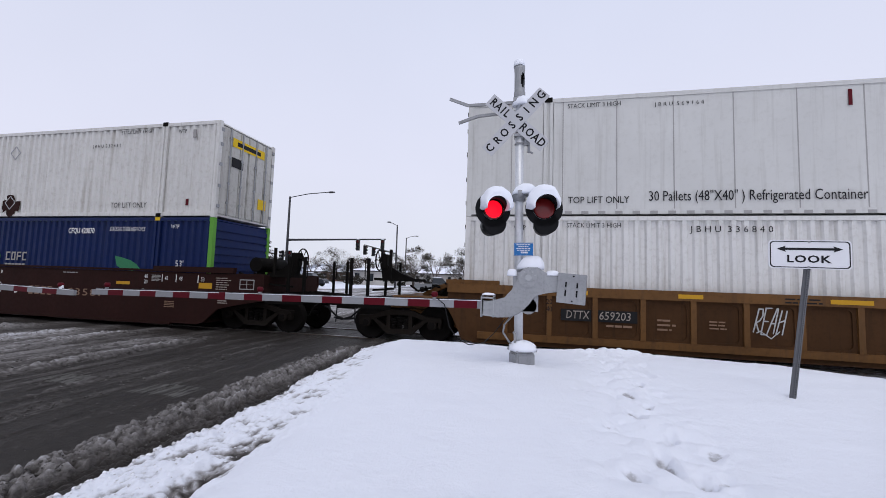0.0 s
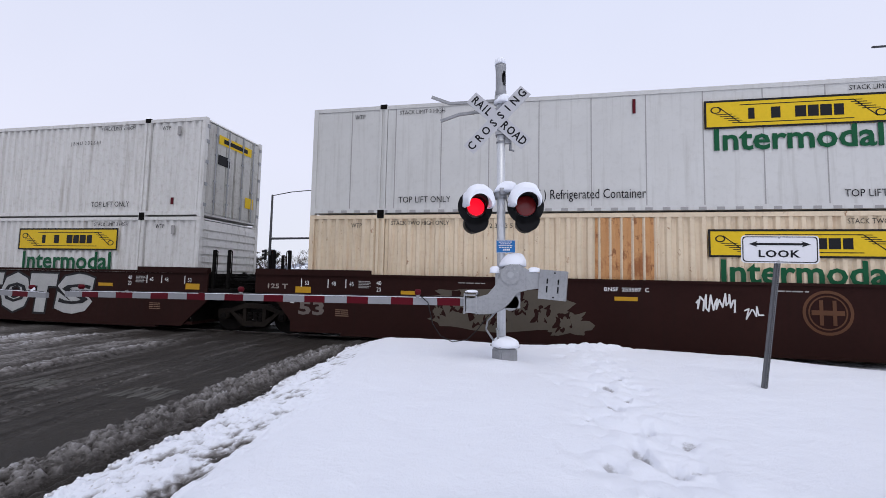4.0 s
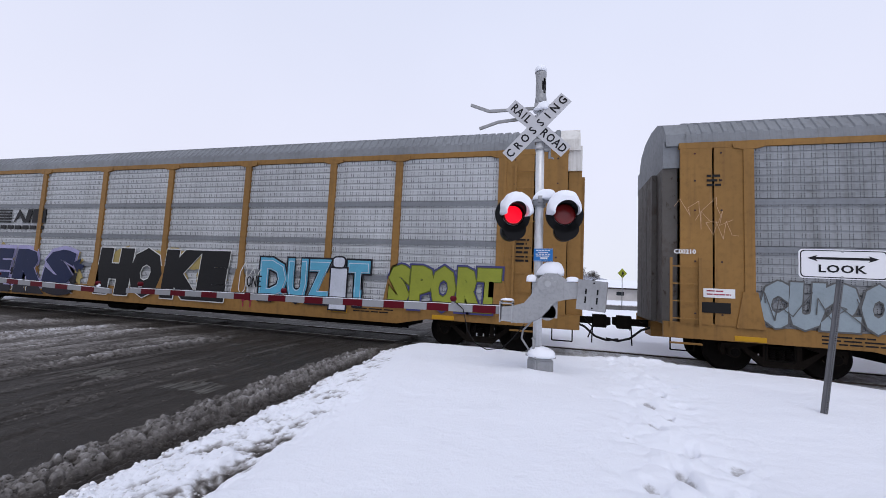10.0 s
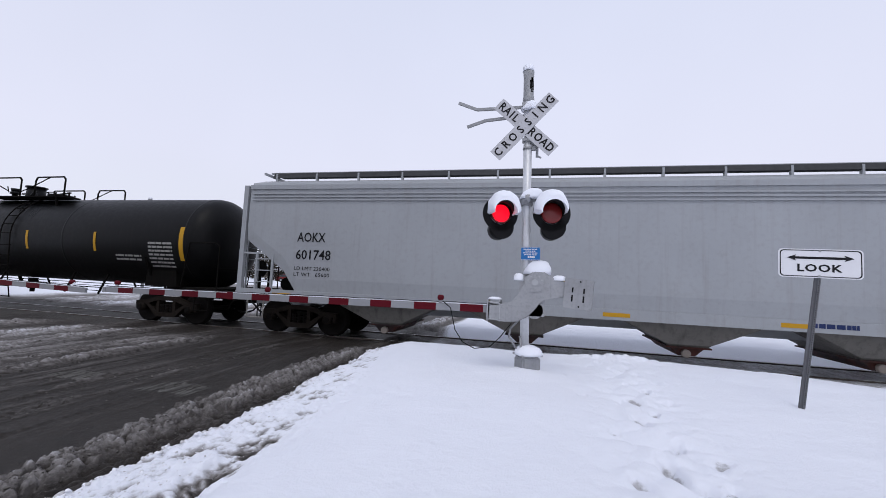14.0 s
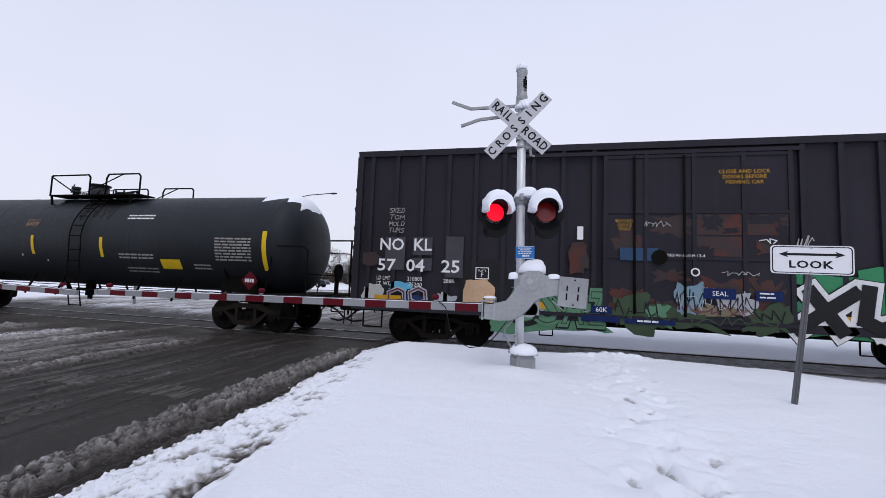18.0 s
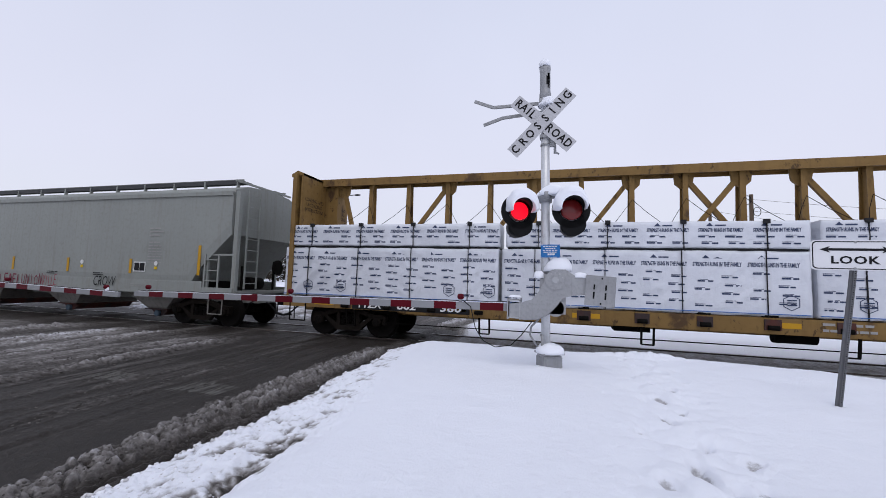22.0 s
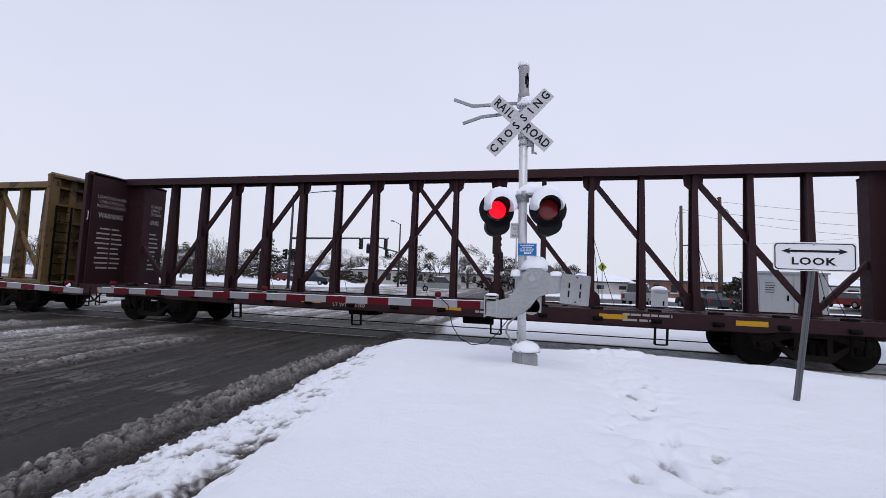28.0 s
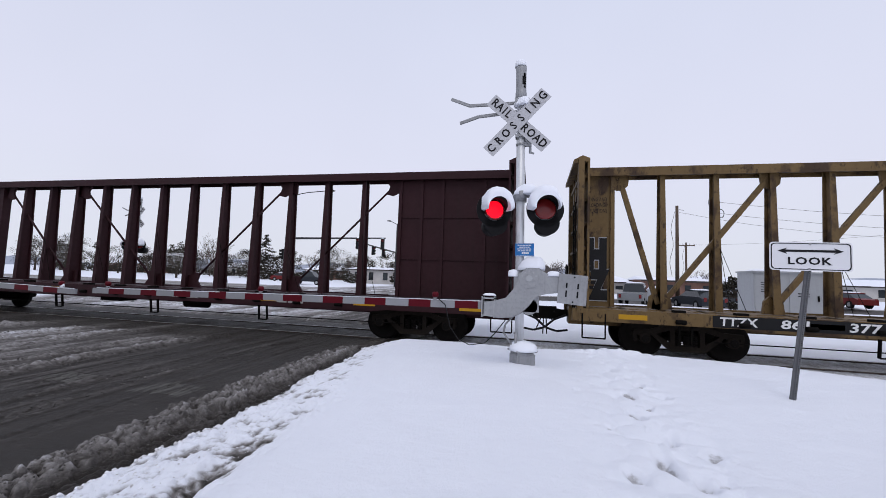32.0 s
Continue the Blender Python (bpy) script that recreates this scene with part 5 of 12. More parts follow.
def ladder(bm, x, y, z0, z1, w=0.42, n=6, along="x"):
    """Grab-iron ladder on a wall facing -y, or across the end."""
    for i in range(n):
        z = z0 + (z1 - z0) * (i + 0.5) / n
        if along == "x":
            beam(bm, (x - w / 2, y, z), (x + w / 2, y, z), 0.025, 0.025)
        else:
            beam(bm, (x, y - w / 2, z), (x, y + w / 2, z), 0.025, 0.025)
    for s in (-1, 1):
        if along == "x":
            beam(bm, (x + s * w / 2, y, z0), (x + s * w / 2, y, z1), 0.03, 0.05)
        else:
            beam(bm, (x, y + s * w / 2, z0), (x, y + s * w / 2, z1), 0.05, 0.03)


def graffiti(car, words, x, y, z, size, fill, edge, stretch=1.0, fat=0.03, third=None, turn=0, shear=0.1, width=None):
    if third:
        text(words, size, on_side(x + 0.05, y + 0.002, z - 0.05, turn), third, car, "graffiti", stretch, fat * 3.0, "spray-painted graffiti", shear, 1.12, width * 1.04 if width else None)
    text(words, size, on_side(x, y, z, turn), edge, car, "graffiti", stretch, fat * 2.1, "spray-painted graffiti", shear, 1.12, width * 1.02 if width else None)
    text(words, size, on_side(x, y - 0.003, z, turn), fill, car, "graffiti", stretch, fat, "spray-painted graffiti", shear, 1.12, width)


def blob(car, x, y, z, w, h, material, seed=0, n=40, rough=0.25, name="graffiti"):
    """A flat sprayed patch with an uneven outline."""
    bm = bm_new()
    ring = []
    for i in range(n):
        a = 2 * math.pi * i / n
        q = 1 + rough * noise.noise(Vector((math.cos(a) * 2.2 + seed, math.sin(a) * 2.2, seed * 1.7))) + 0.4 * rough * noise.noise(Vector((math.cos(a) * 7 + seed, math.sin(a) * 7, 2)))
        ring.append(bm.verts.new((x + w / 2 * q * math.copysign(abs(math.cos(a)) ** 0.6, math.cos(a)), y, z + h / 2 * q * math.copysign(abs(math.sin(a)) ** 0.6, math.sin(a)))))
    bm.faces.new(ring[::-1])
    return part(name, bm, material, car)


# letter strokes: points on a grid of ten steps, a bar between strokes
PENWORK = {
    "A": "00 4A 6A A0|24 84", "C": "A8 6A 18 02 50 A2", "D": "10 1A 6A A6 70 10", "E": "AA 1A 00 A0|15 85",
    "G": "A8 6A 07 12 60 A2 A5 65", "H": "00 1A|A0 9A|15 96", "I": "50 5A", "K": "10 1A|AA 24 A0",
    "L": "2A 10 A0", "M": "00 1A 54 9A A0", "N": "00 1A 90 AA", "O": "5A 07 12 50 A2 98 5A",
    "P": "10 1A 8A A7 74 24", "R": "10 1A 8A A7 75 24 A0", "S": "A9 4A 08 94 70 01", "T": "0A AA|5A 50",
    "U": "0A 12 50 92 AA", "W": "0A 20 57 80 AA", "X": "0A A0|00 AA", "Z": "0A AA 00 A0",
    "F": "AA 1A 10|15 85", "V": "0A 40 AA", "-": "15 95",
}
STROKES = {ch: [[(int(q[0], 16) / 10, int(q[1], 16) / 10) for q in run.split()] for run in code.split("|")] for ch, code in PENWORK.items()}


def ribbon(bm, pts, y, w, at, square):
    """A flat painted stroke with square or rounded turns; pieces step back a little so that none coincide."""
    k = at
    for p, q in zip(pts, pts[1:]):
        d = Vector((q[0] - p[0], q[1] - p[1]))
        if d.length < 1e-4:
            continue
        d.normalize()
        e = Vector((-d.y, d.x)) * w / 2
        o = d * (w * 0.42 if square else 0.0)
        yy = y + 0.00011 * k
        c = [(p[0] + e.x - o.x, p[1] + e.y - o.y), (q[0] + e.x + o.x, q[1] + e.y + o.y), (q[0] - e.x + o.x, q[1] - e.y + o.y), (p[0] - e.x - o.x, p[1] - e.y - o.y)]
        bm.faces.new([bm.verts.new((a, yy, b)) for a, b in c])
        k += 1
    if not square:
        for j, p in enumerate(pts):
            bm.faces.new([bm.verts.new((p[0] + w / 2 * math.cos(a), y + 0.00011 * (k + j), p[1] + w / 2 * math.sin(a))) for a in [2 * math.pi * i / 14 for i in range(14)]])
        k += len(pts)
    return k


def spray(car, words, x, y, z, w, h, layers, seed=1, slant=0.12, square=False, gap=0.2, label="spray-painted graffiti lettering"):
    """Hand-drawn letters in layers of strokes, from the outline to the fill."""
    n = len(words)
    adv = w / n
    for k, (mat, width) in enumerate(layers):
        bm = bm_new()
        rnd = random.Random(seed)
        at = 0
        for i, ch in enumerate(words):
            x0, lift, tall, lean = x - w / 2 + i * adv, rnd.uniform(-0.06, 0.06) * h, h * rnd.uniform(0.9, 1.1), slant + rnd.uniform(-0.1, 0.1)
            for st in STROKES.get(ch, []):
                pts = [(x0 + adv * (gap / 2 + (1 - gap) * a) + lean * tall * (b - 0.5), z - h / 2 + lift + b * tall) for a, b in st]
                at = ribbon(bm, pts, y - 0.012 * k, width, at, square)
        part("graffiti", bm, mat, car, label)


def bubble(car, cells_, y, z0, z1, layers, shear=0.0, dx=0.0, dz=0.0, label="spray-painted graffiti letter"):
    """Fat sprayed letters, each filling its own stretch of the wall, in layers from the halo to the fill."""
    size = (z1 - z0) / 0.72
    for k, (mat, fat) in enumerate(layers):
        for j, (ch, a, b) in enumerate(cells_):
            at = on_side((a + b) / 2 + dx, y - 0.006 * k - 0.0009 * j, (z0 + z1) / 2 + dz)
            text(ch, size, at, mat, car, "graffiti", 1.0, fat, label, shear, 1.0, max(0.05, b - a + 2 * (fat - 0.06)))


def scribble(car, x0, x1, z0, z1, y, mat, w, seed, n):
    """One running line of spray paint that loops along the wall."""
    rnd = random.Random(seed)
    pts = []
    for k in range(n):
        f = (k + rnd.uniform(-1.2, 1.2)) / n
        pts.append((x0 + (x1 - x0) * min(1, max(0, f)), z0 + (z1 - z0) * (0.5 + 0.5 * math.sin(k * 2.3 + rnd.uniform(-0.6, 0.6)) * rnd.uniform(0.4, 1))))
    bm = bm_new()
    ribbon(bm, pts, y, w, 0, False)
    part("graffiti", bm, mat, car, "looping spray-painted scrawl")


def spread(words, x0, x1):
    """Equal cells for the letters of a word."""
    w = (x1 - x0) / len(words)
    return [(ch, x0 + k * w + 0.02, x0 + (k + 1) * w - 0.02) for k, ch in enumerate(words)]


# ---- containers ----
LC, HC, WC = 16.15, 2.90, 2.59


def logo_panel(parent, x, y, z, w, h, border=True):
    """Yellow carrier panel with black scroll shapes; the name is left as plain blocks."""
    bm = bm_new()
    box(bm, x - w / 2, x + w / 2, y - 0.004, y, z - h / 2, z + h / 2)
    pn = part("logo_panel", bm, "yellow", parent, "yellow carrier panel with black border")
    bm = bm_new()
    e, t = y - 0.008, 0.045
    if border:
        box(bm, x - w / 2, x + w / 2, e, y - 0.004, z + h / 2 - t, z + h / 2)
        box(bm, x - w / 2, x + w / 2, e, y - 0.004, z - h / 2, z - h / 2 + t)
        box(bm, x - w / 2, x - w / 2 + t, e, y - 0.004, z - h / 2 + t, z + h / 2 - t)
        box(bm, x + w / 2 - t, x + w / 2, e, y - 0.004, z - h / 2 + t, z + h / 2 - t)
    for i, bw in enumerate((0.034, 0.0, 0.05, 0.0, 0.058, 0.056, 0.06, 0.05)):
        if bw:
            cx = x + (i - 3.6) * w * 0.066
            box(bm, cx - w * bw / 2, cx + w * bw / 2, e, y - 0.004, z - h * 0.19, z + h * 0.19)
    part("name_block", bm, "letter_black", pn)
    # scrolled ribbon: a curl at either end with fine lines running from it
    for s in (-1, 1):
        bm = bm_new()
        cx, cz = x + s * w * 0.435, z - s * h * 0.16
        n = 14
        ring = [[(cx + q * math.cos(2 * math.pi * i / n), e, cz + q * 0.75 * math.sin(2 * math.pi * i / n)) for i in range(n)] for q in (0.12 * h + 0.03, 0.12 * h)]
        loft(bm, ring, False)
        for j in range(5):
            zz = z + s * h * (0.30 - 0.075 * j)
            xa, xb = x + s * w * (0.27 + 0.018 * j), x + s * w * (0.345 + 0.022 * j)
            beam(bm, (xa, e + 0.002, zz), (xb, e + 0.002, zz), 0.004, 0.016)
        beam(bm, (x - s * w * 0.30, e + 0.002, z + s * h * 0.31), (x + s * w * 0.30, e + 0.002, z + s * h * 0.31), 0.004, 0.018)
        beam(bm, (x + s * w * 0.30, e + 0.002, z + s * h * 0.31), (x + s * w * 0.42, e + 0.002, z - s * h * 0.27), 0.004, 0.02)
        part("scroll_mark", bm, "letter_black", pn)


def container(x0, z0, style, logo=None, door=1, group="stacked containers"):
    """A 53-foot domestic container with its left end at x0 - half length."""
    labels = {"white": "white corrugated steel shipping container on a well car", "blue": "dark blue corrugated container with green end posts",
              "cream": "cream corrugated container with rust-stained panels", "reefer": "smooth white refrigerated container with machinery end"}
    mats = {"white": "container_white", "blue": "container_blue", "cream": "container_beige", "reefer": "reefer"}
    mt = mats[style]
    c = thing("shipping_container", labels[style], "container", group=group)
    on_train(c, x0, z0)
    hl, hw = LC / 2, WC / 2
    px = 6.1                                     # lifting posts, as on a 40-foot box
    smooth = style == "reefer"
    bm = bm_new()
    bays = [(-hl + 0.12, -px - 0.12), (-px + 0.12, px - 0.12), (px + 0.12, hl - (0.64 if smooth else 0.12))]
    for a, b in bays:
        for s in (-1, 1):
            if smooth:
                box(bm, a, b, min(s * (hw - 0.06), s * (hw - 0.02)), max(s * (hw - 0.06), s * (hw - 0.02)), 0.16, HC - 0.1)
            else:
                corrugated(bm, a, b, s * (hw - 0.012), 0.16, HC - 0.10, 0.245, 0.05, s)
    part("side_panel", bm, mt, c)
    bm = bm_new()
    for s in (-1, 1):
        ya, yb = sorted((s * (hw - 0.08), s * hw))
        box(bm, -hl, hl, ya, yb, HC - 0.10, HC)
        box(bm, -hl, hl, ya, yb, 0.045, 0.16)
    for x in (-hl + 0.06, hl - 0.06):
        for s in (-1, 1):
            ya, yb = sorted((s * (hw - 0.12), s * (hw + 0.001)))
            box(bm, x - 0.065, x + 0.065, ya, yb, -0.001, HC + 0.001)
    part("frame", bm, "container_green" if style == "blue" else mt, c)
    if style == "blue":
        bm = bm_new()
        for s in (-1, 1):
            ya, yb = sorted((s * (hw - 0.07), s * (hw + 0.003)))
            box(bm, -hl + 0.14, hl - 0.14, ya, yb, HC - 0.10, HC + 0.002)
            box(bm, -hl + 0.14, hl - 0.14, ya, yb, 0.043, 0.16)
        part("side_rail", bm, mt, c)
    bm = bm_new()
    for x in (-px, px):
        for s in (-1, 1):
            ya, yb = sorted((s * (hw - 0.1), s * (hw + 0.004)))
            box(bm, x - 0.11, x - 0.035, ya, yb, 0.0, HC + 0.003)
            box(bm, x + 0.035, x + 0.11, ya, yb, 0.0, HC + 0.003)
            ya, yb = sorted((s * (hw - 0.1), s * (hw - 0.03)))
            box(bm, x - 0.035, x + 0.035, ya, yb, 0.0, HC)
    part("lifting_post", bm, mt, c)
    bm = bm_new()
    for x in (-px, px):
        for s in (-1, 1):
            for z in (0.06, HC - 0.03):
                ya, yb = sorted((s * (hw - 0.1), s * (hw + 0.012)))
                box(bm, x - 0.09, x + 0.09, ya, yb, z - 0.06, z + 0.06)
    part("corner_casting", bm, "dark_steel" if style != "blue" else "yellow", c)
    bm = bm_new()
    box(bm, -hl + 0.05, hl - 0.05, -hw + 0.06, hw - 0.06, HC - 0.06, HC - 0.02)
    part("roof", bm, mt, c)
    bm = bm_new()
    box(bm, -hl + 0.05, hl - 0.05, -hw + 0.06, hw - 0.06, 0.06, 0.14)
    part("floor_frame", bm, mt, c)
    # ends: doors on one, ribbed wall or machinery on the other
    door = -1 if smooth or style == "cream" else door
    bm = bm_new()
    xo = door * hl
    for s in (-1, 1):
        ya, yb = sorted((s * 0.02, s * (hw - 0.13)))
        for k in range(3):
            w = (yb - ya) / 3
            box(bm, min(xo - door * 0.07, xo - door * 0.012), max(xo - door * 0.07, xo - door * 0.012), ya + k * w + 0.02, ya + (k + 1) * w - 0.02, 0.14, HC - 0.12)
        box(bm, min(xo - door * 0.08, xo - door * 0.04), max(xo - door * 0.08, xo - door * 0.04), ya, yb, 0.12, HC - 0.1)
    part("door", bm, "door_grime" if mt in ("container_white", "reefer") else mt, c)
    bm = bm_new()
    for yy in (-0.85, -0.32, 0.32, 0.85):
        tube(bm, (xo + door * 0.015, yy, 0.1), (xo + door * 0.015, yy, HC - 0.08), 0.02, 6)
        for z in (0.5, 1.1, 1.9, 2.5):
            box(bm, min(xo, xo + door * 0.03), max(xo, xo + door * 0.03), yy - 0.05, yy + 0.05, z - 0.03, z + 0.03)
    for s in (-1, 1):
        for z in (0.35, 0.95, 1.6, 2.2, 2.65):
            box(bm, min(xo, xo + door * 0.03), max(xo, xo + door * 0.03), s * (hw - 0.1) - 0.05, s * (hw - 0.1) + 0.05, z - 0.05, z + 0.05)
    part("lock_rod", bm, "dark_steel" if door < 0 else "galv", c)
    if style == "cream":
        bm = bm_new()
        box(bm, hl, hl + 0.006, -0.95, 0.95, HC - 0.75, HC - 0.3)
        pn = part("end_panel", bm, "yellow", c)
        bm = bm_new()
        for k in range(6):
            box(bm, hl + 0.006, hl + 0.01, -0.6 + k * 0.21, -0.46 + k * 0.21, HC - 0.62, HC - 0.42)
        part("end_mark", bm, "letter_black", c)
    if style in ("white", "reefer") and door < 0:
        bm = bm_new()
        box(bm, xo - 0.006, xo, -1.12, 1.12, HC - 0.95, HC - 0.48)
        part("end_panel", bm, "yellow", c, "worn yellow maker's panel on the doors")
        bm = bm_new()
        for k in range(6):
            box(bm, xo - 0.01, xo - 0.006, -0.75 + k * 0.26, -0.58 + k * 0.26, HC - 0.84, HC - 0.6)
        part("end_mark", bm, "letter_black", c)
    elif style == "white":
        bm = bm_new()
        box(bm, min(xo, xo + door * 0.004), max(xo, xo + door * 0.004), -0.75, 0.75, HC - 0.62, HC - 0.34)
        part("end_panel", bm, "yellow", c)
        bm = bm_new()
        box(bm, min(xo, xo + door * 0.008), max(xo, xo + door * 0.008), -0.55, 0.55, HC - 0.55, HC - 0.42)
        box(bm, min(xo, xo + door * 0.008), max(xo, xo + door * 0.008), -0.75, -0.25, HC - 1.25, HC - 0.95)
        part("end_lettering", bm, "letter_black", c)
        bm = bm_new()
        box(bm, min(xo, xo + door * 0.008), max(xo, xo + door * 0.008), 0.55, 0.95, 0.55, 0.9)
        part("end_placard", bm, "yellow", c)
    # other end
    xo = -door * hl
    bm = bm_new()
    if style == "reefer":
        e = -door                                 # outward
        box(bm, min(xo - e * 0.70, xo - e * 0.64), max(xo - e * 0.70, xo - e * 0.64), -hw + 0.1, hw - 0.1, 0.1, HC - 0.1)
    else:
        for k in range(11):
            z = 0.2 + k * 0.235
            box(bm, min(xo + door * 0.01, xo + door * 0.06), max(xo + door * 0.01, xo + door * 0.06), -hw + 0.12, hw - 0.12, z, z + 0.15)
        box(bm, min(xo + door * 0.05, xo + door * 0.09), max(xo + door * 0.05, xo + door * 0.09), -hw + 0.1, hw - 0.1, 0.1, HC - 0.08)
    part("end_wall", bm, mt, c)
    if style == "white" and door > 0:
        bm = bm_new()
        box(bm, xo - 0.004, xo + 0.012, -0.6, 0.6, HC - 0.66, HC - 0.32)
        part("end_panel", bm, "yellow", c)
        bm = bm_new()
        for k in range(6):
            box(bm, xo - 0.008, xo - 0.004, -0.42 + k * 0.15, -0.32 + k * 0.15, HC - 0.56, HC - 0.42)
        part("end_mark", bm, "letter_black", c)
    if style == "reefer":
        # open end frame, ladder rungs and the machinery set into it
        for z0, z1 in ((0.02, 0.14), (HC - 0.12, HC - 0.01)):
            bm = bm_new()
            box(bm, min(xo, xo - e * 0.1), max(xo, xo - e * 0.1), -hw + 0.12, hw - 0.12, z0, z1)
            part("end_rail", bm, mt, c)
        for k in range(5):
            bm = bm_new()
            beam(bm, (xo - e * 0.62, -hw + 0.03, 0.35 + 0.5 * k), (xo - e * 0.13, -hw + 0.03, 0.35 + 0.5 * k), 0.04, 0.05)
            part("rung", bm, mt, c)
        bm = bm_new()
        prof = [(0.64, 0.62), (0.2, 0.62), (0.12, 0.8), (0.1, 1.4), (0.14, 2.2), (0.24, 2.55), (0.64, 2.62)]
        prof = [(xo - e * q, z) for q, z in prof]
        loft(bm, [[(q, yy, z) for q, z in prof] for yy in (-0.98, -0.9, 0.9, 0.98)], True)
        unit = part("cooling_unit", bm, "container_white", c, "white refrigeration unit set into the end frame")
        bm = bm_new()
        prism(bm, [(xo - e * 0.09, 1.3), (xo - e * 0.125, 2.25), (xo - e * 0.2, 2.5), (xo - e * 0.22, 1.3)], -0.05, 0.9)
        part("cooling_grille", bm, "black", unit, "black radiator grille")
        bm = bm_new()
        box(bm, min(xo - e * 0.11, xo - e * 0.2), max(xo - e * 0.11, xo - e * 0.2), -0.8, -0.15, 2.0, 2.3)
        part("vent", bm, "black", unit)
        bm = bm_new()
        box(bm, min(xo - e * 0.085, xo - e * 0.2), max(xo - e * 0.085, xo - e * 0.2), -0.62, -0.5, 1.2, 1.85)
        part("rust_streak", bm, "container_rust", unit)
        bm = bm_new()
        box(bm, min(xo - e * 0.1, xo - e * 0.6), max(xo - e * 0.1, xo - e * 0.6), -1.05, 1.05, 0.2, 0.56)
        bmesh.ops.bevel(bm, geom=[q for q in bm.edges], offset=0.05, segments=2, affect="EDGES")
        part("fuel_tank", bm, "chute", c, "grimy grey fuel tank under the unit")
        bm = bm_new()
        for k in range(14):
            x = -hl + 1.22 * (k + 0.9)
            if x < hl - 0.2:
                box(bm, x - 0.012, x + 0.012, -hw + 0.017, -hw + 0.022, 0.16, HC - 0.1)
        part("panel_seam", bm, "letter_grey", c)
        bm = bm_new()
        for k in range(42):
            x = -hl + 0.5 + k * 0.375
            box(bm, x, x + 0.16, -hw - 0.003, -hw, 0.045, 0.115)
        part("rail_slot", bm, "letter_grey", c)
    # lettering on the side
    y = -hw - 0.004
    tl = "letter_white" if style == "blue" else "letter_black"
    for s in (-1, 1):
        text("WTP", 0.17, on_side(s * 6.75, y, HC - 0.28), tl, c, stretch=0.8)
        if style == "blue":
            text("STACKING THREE HIGH ONLY", 0.19, on_side(s * 5.0, y, HC - 0.36), tl, c, width=1.35)
            text("53'", 0.26, on_side(s * 7.0, y, 1.52), tl, c)
        else:
            words = "STACK TWO HIGH ONLY" if style == "cream" else "STACK LIMIT 3 HIGH"
            text(words, 0.155, on_side(s * 5.05, y, HC - 0.22), tl, c, stretch=0.85)
            if style != "cream":
                text("TOP LIFT ONLY", 0.23, on_side(s * 4.95, y, 0.37), tl, c, stretch=0.85)
    if style == "blue":
        text("CFQU 420070", 0.24, on_side(3.2, y, HC - 0.42), tl, c, width=1.05, fat=0.006)
        bm = bm_new()
        for k in range(4):
            xx = 0.2 + k * 0.24
            box(bm, xx - 0.09, xx - 0.04, y - 0.001, y + 0.003, 1.50, 1.78)
            box(bm, xx - 0.04, xx + 0.09, y - 0.001, y + 0.003, 1.73, 1.78)
            z0 = 1.61 if k == 2 else 1.50
            box(bm, xx - 0.04, xx + 0.09, y - 0.001, y + 0.003, z0, z0 + 0.05)
            if k == 1:
                box(bm, xx + 0.04, xx + 0.09, y - 0.001, y + 0.003, 1.55, 1.73)
        for k in range(6):
            box(bm, 0.1 + k * 0.15, 0.22 + k * 0.15, y - 0.001, y + 0.003, 1.31, 1.40)
        part("logo_mark", bm, "letter_grey", c)
        bm = bm_new()
        for k in range(5):
            a = radians(110 + 35 * k)
            beam(bm, (-0.5 + 0.2 * math.cos(a), y, 1.58 + 0.2 * math.sin(a)), (-0.5 + 0.38 * math.cos(a), y, 1.58 + 0.36 * math.sin(a)), 0.006, 0.05)
        for k in range(7):
            a = radians(-60 + 22 * k)
            beam(bm, (-0.5 + 0.14 * math.cos(a), y, 1.58 + 0.14 * math.sin(a)), (-0.5 + 0.36 * math.cos(a), y, 1.58 + 0.34 * math.sin(a)), 0.006, 0.12)
        part("logo_mark", bm, "container_green", c)
        bm = bm_new()
        prism(bm, [(4.62, 1.72), (4.85, 1.68), (5.2, 1.6), (5.45, 1.48), (5.62, 1.32), (5.3, 1.28), (4.95, 1.3), (4.72, 1.42)], y - 0.003, y + 0.004)
        part("leaf_mark", bm, "g_green", c, "green leaf emblem")
    elif style == "reefer":
        text("30 Pallets (48\"X40\" ) Refrigerated Container", 0.33, on_side(-1.77, y, 0.44), "letter_black", c, width=4.17)
        if logo:
            logo_panel(c, 3.41, y, 2.22, 3.66, 0.66, True)
            text("Intermodal", 0.72, on_side(3.4, y, 1.62), "decal_green", c, fat=0.016, width=3.26)
        text("J B R U  5 6 9 1 6 4", 0.13, on_side(-3.2, y, HC - 0.3), "letter_black", c)
        bm = bm_new()
        box(bm, 0.05, 0.12, y, y + 0.003, HC - 0.55, HC - 0.2)
        part("stripe", bm, "arm_red", c)
    elif style == "cream":
        logo_panel(c, 3.45, y, 2.2, 3.7, 0.62, True)
        text("Intermodal", 0.72, on_side(3.47, y, 1.55), "decal_green", c, fat=0.016, width=3.26)
        text("J B H U 2 3 1 3 5 5", 0.16, on_side(-3.2, y, HC - 0.3), "letter_black", c)
        bm = bm_new()
        corrugated(bm, -0.8, 0.56, y + 0.012, 0.17, HC - 0.11, 0.245, 0.036, -1)
        corrugated(bm, 6.2, 7.9, y + 0.012, 0.17, HC - 0.11, 0.245, 0.036, -1)
        part("replaced_panel", bm, "container_rust", c, "rust-brown replacement panels")
    elif logo is not None:
        lx, lz, lw, lh, tz, tw = logo
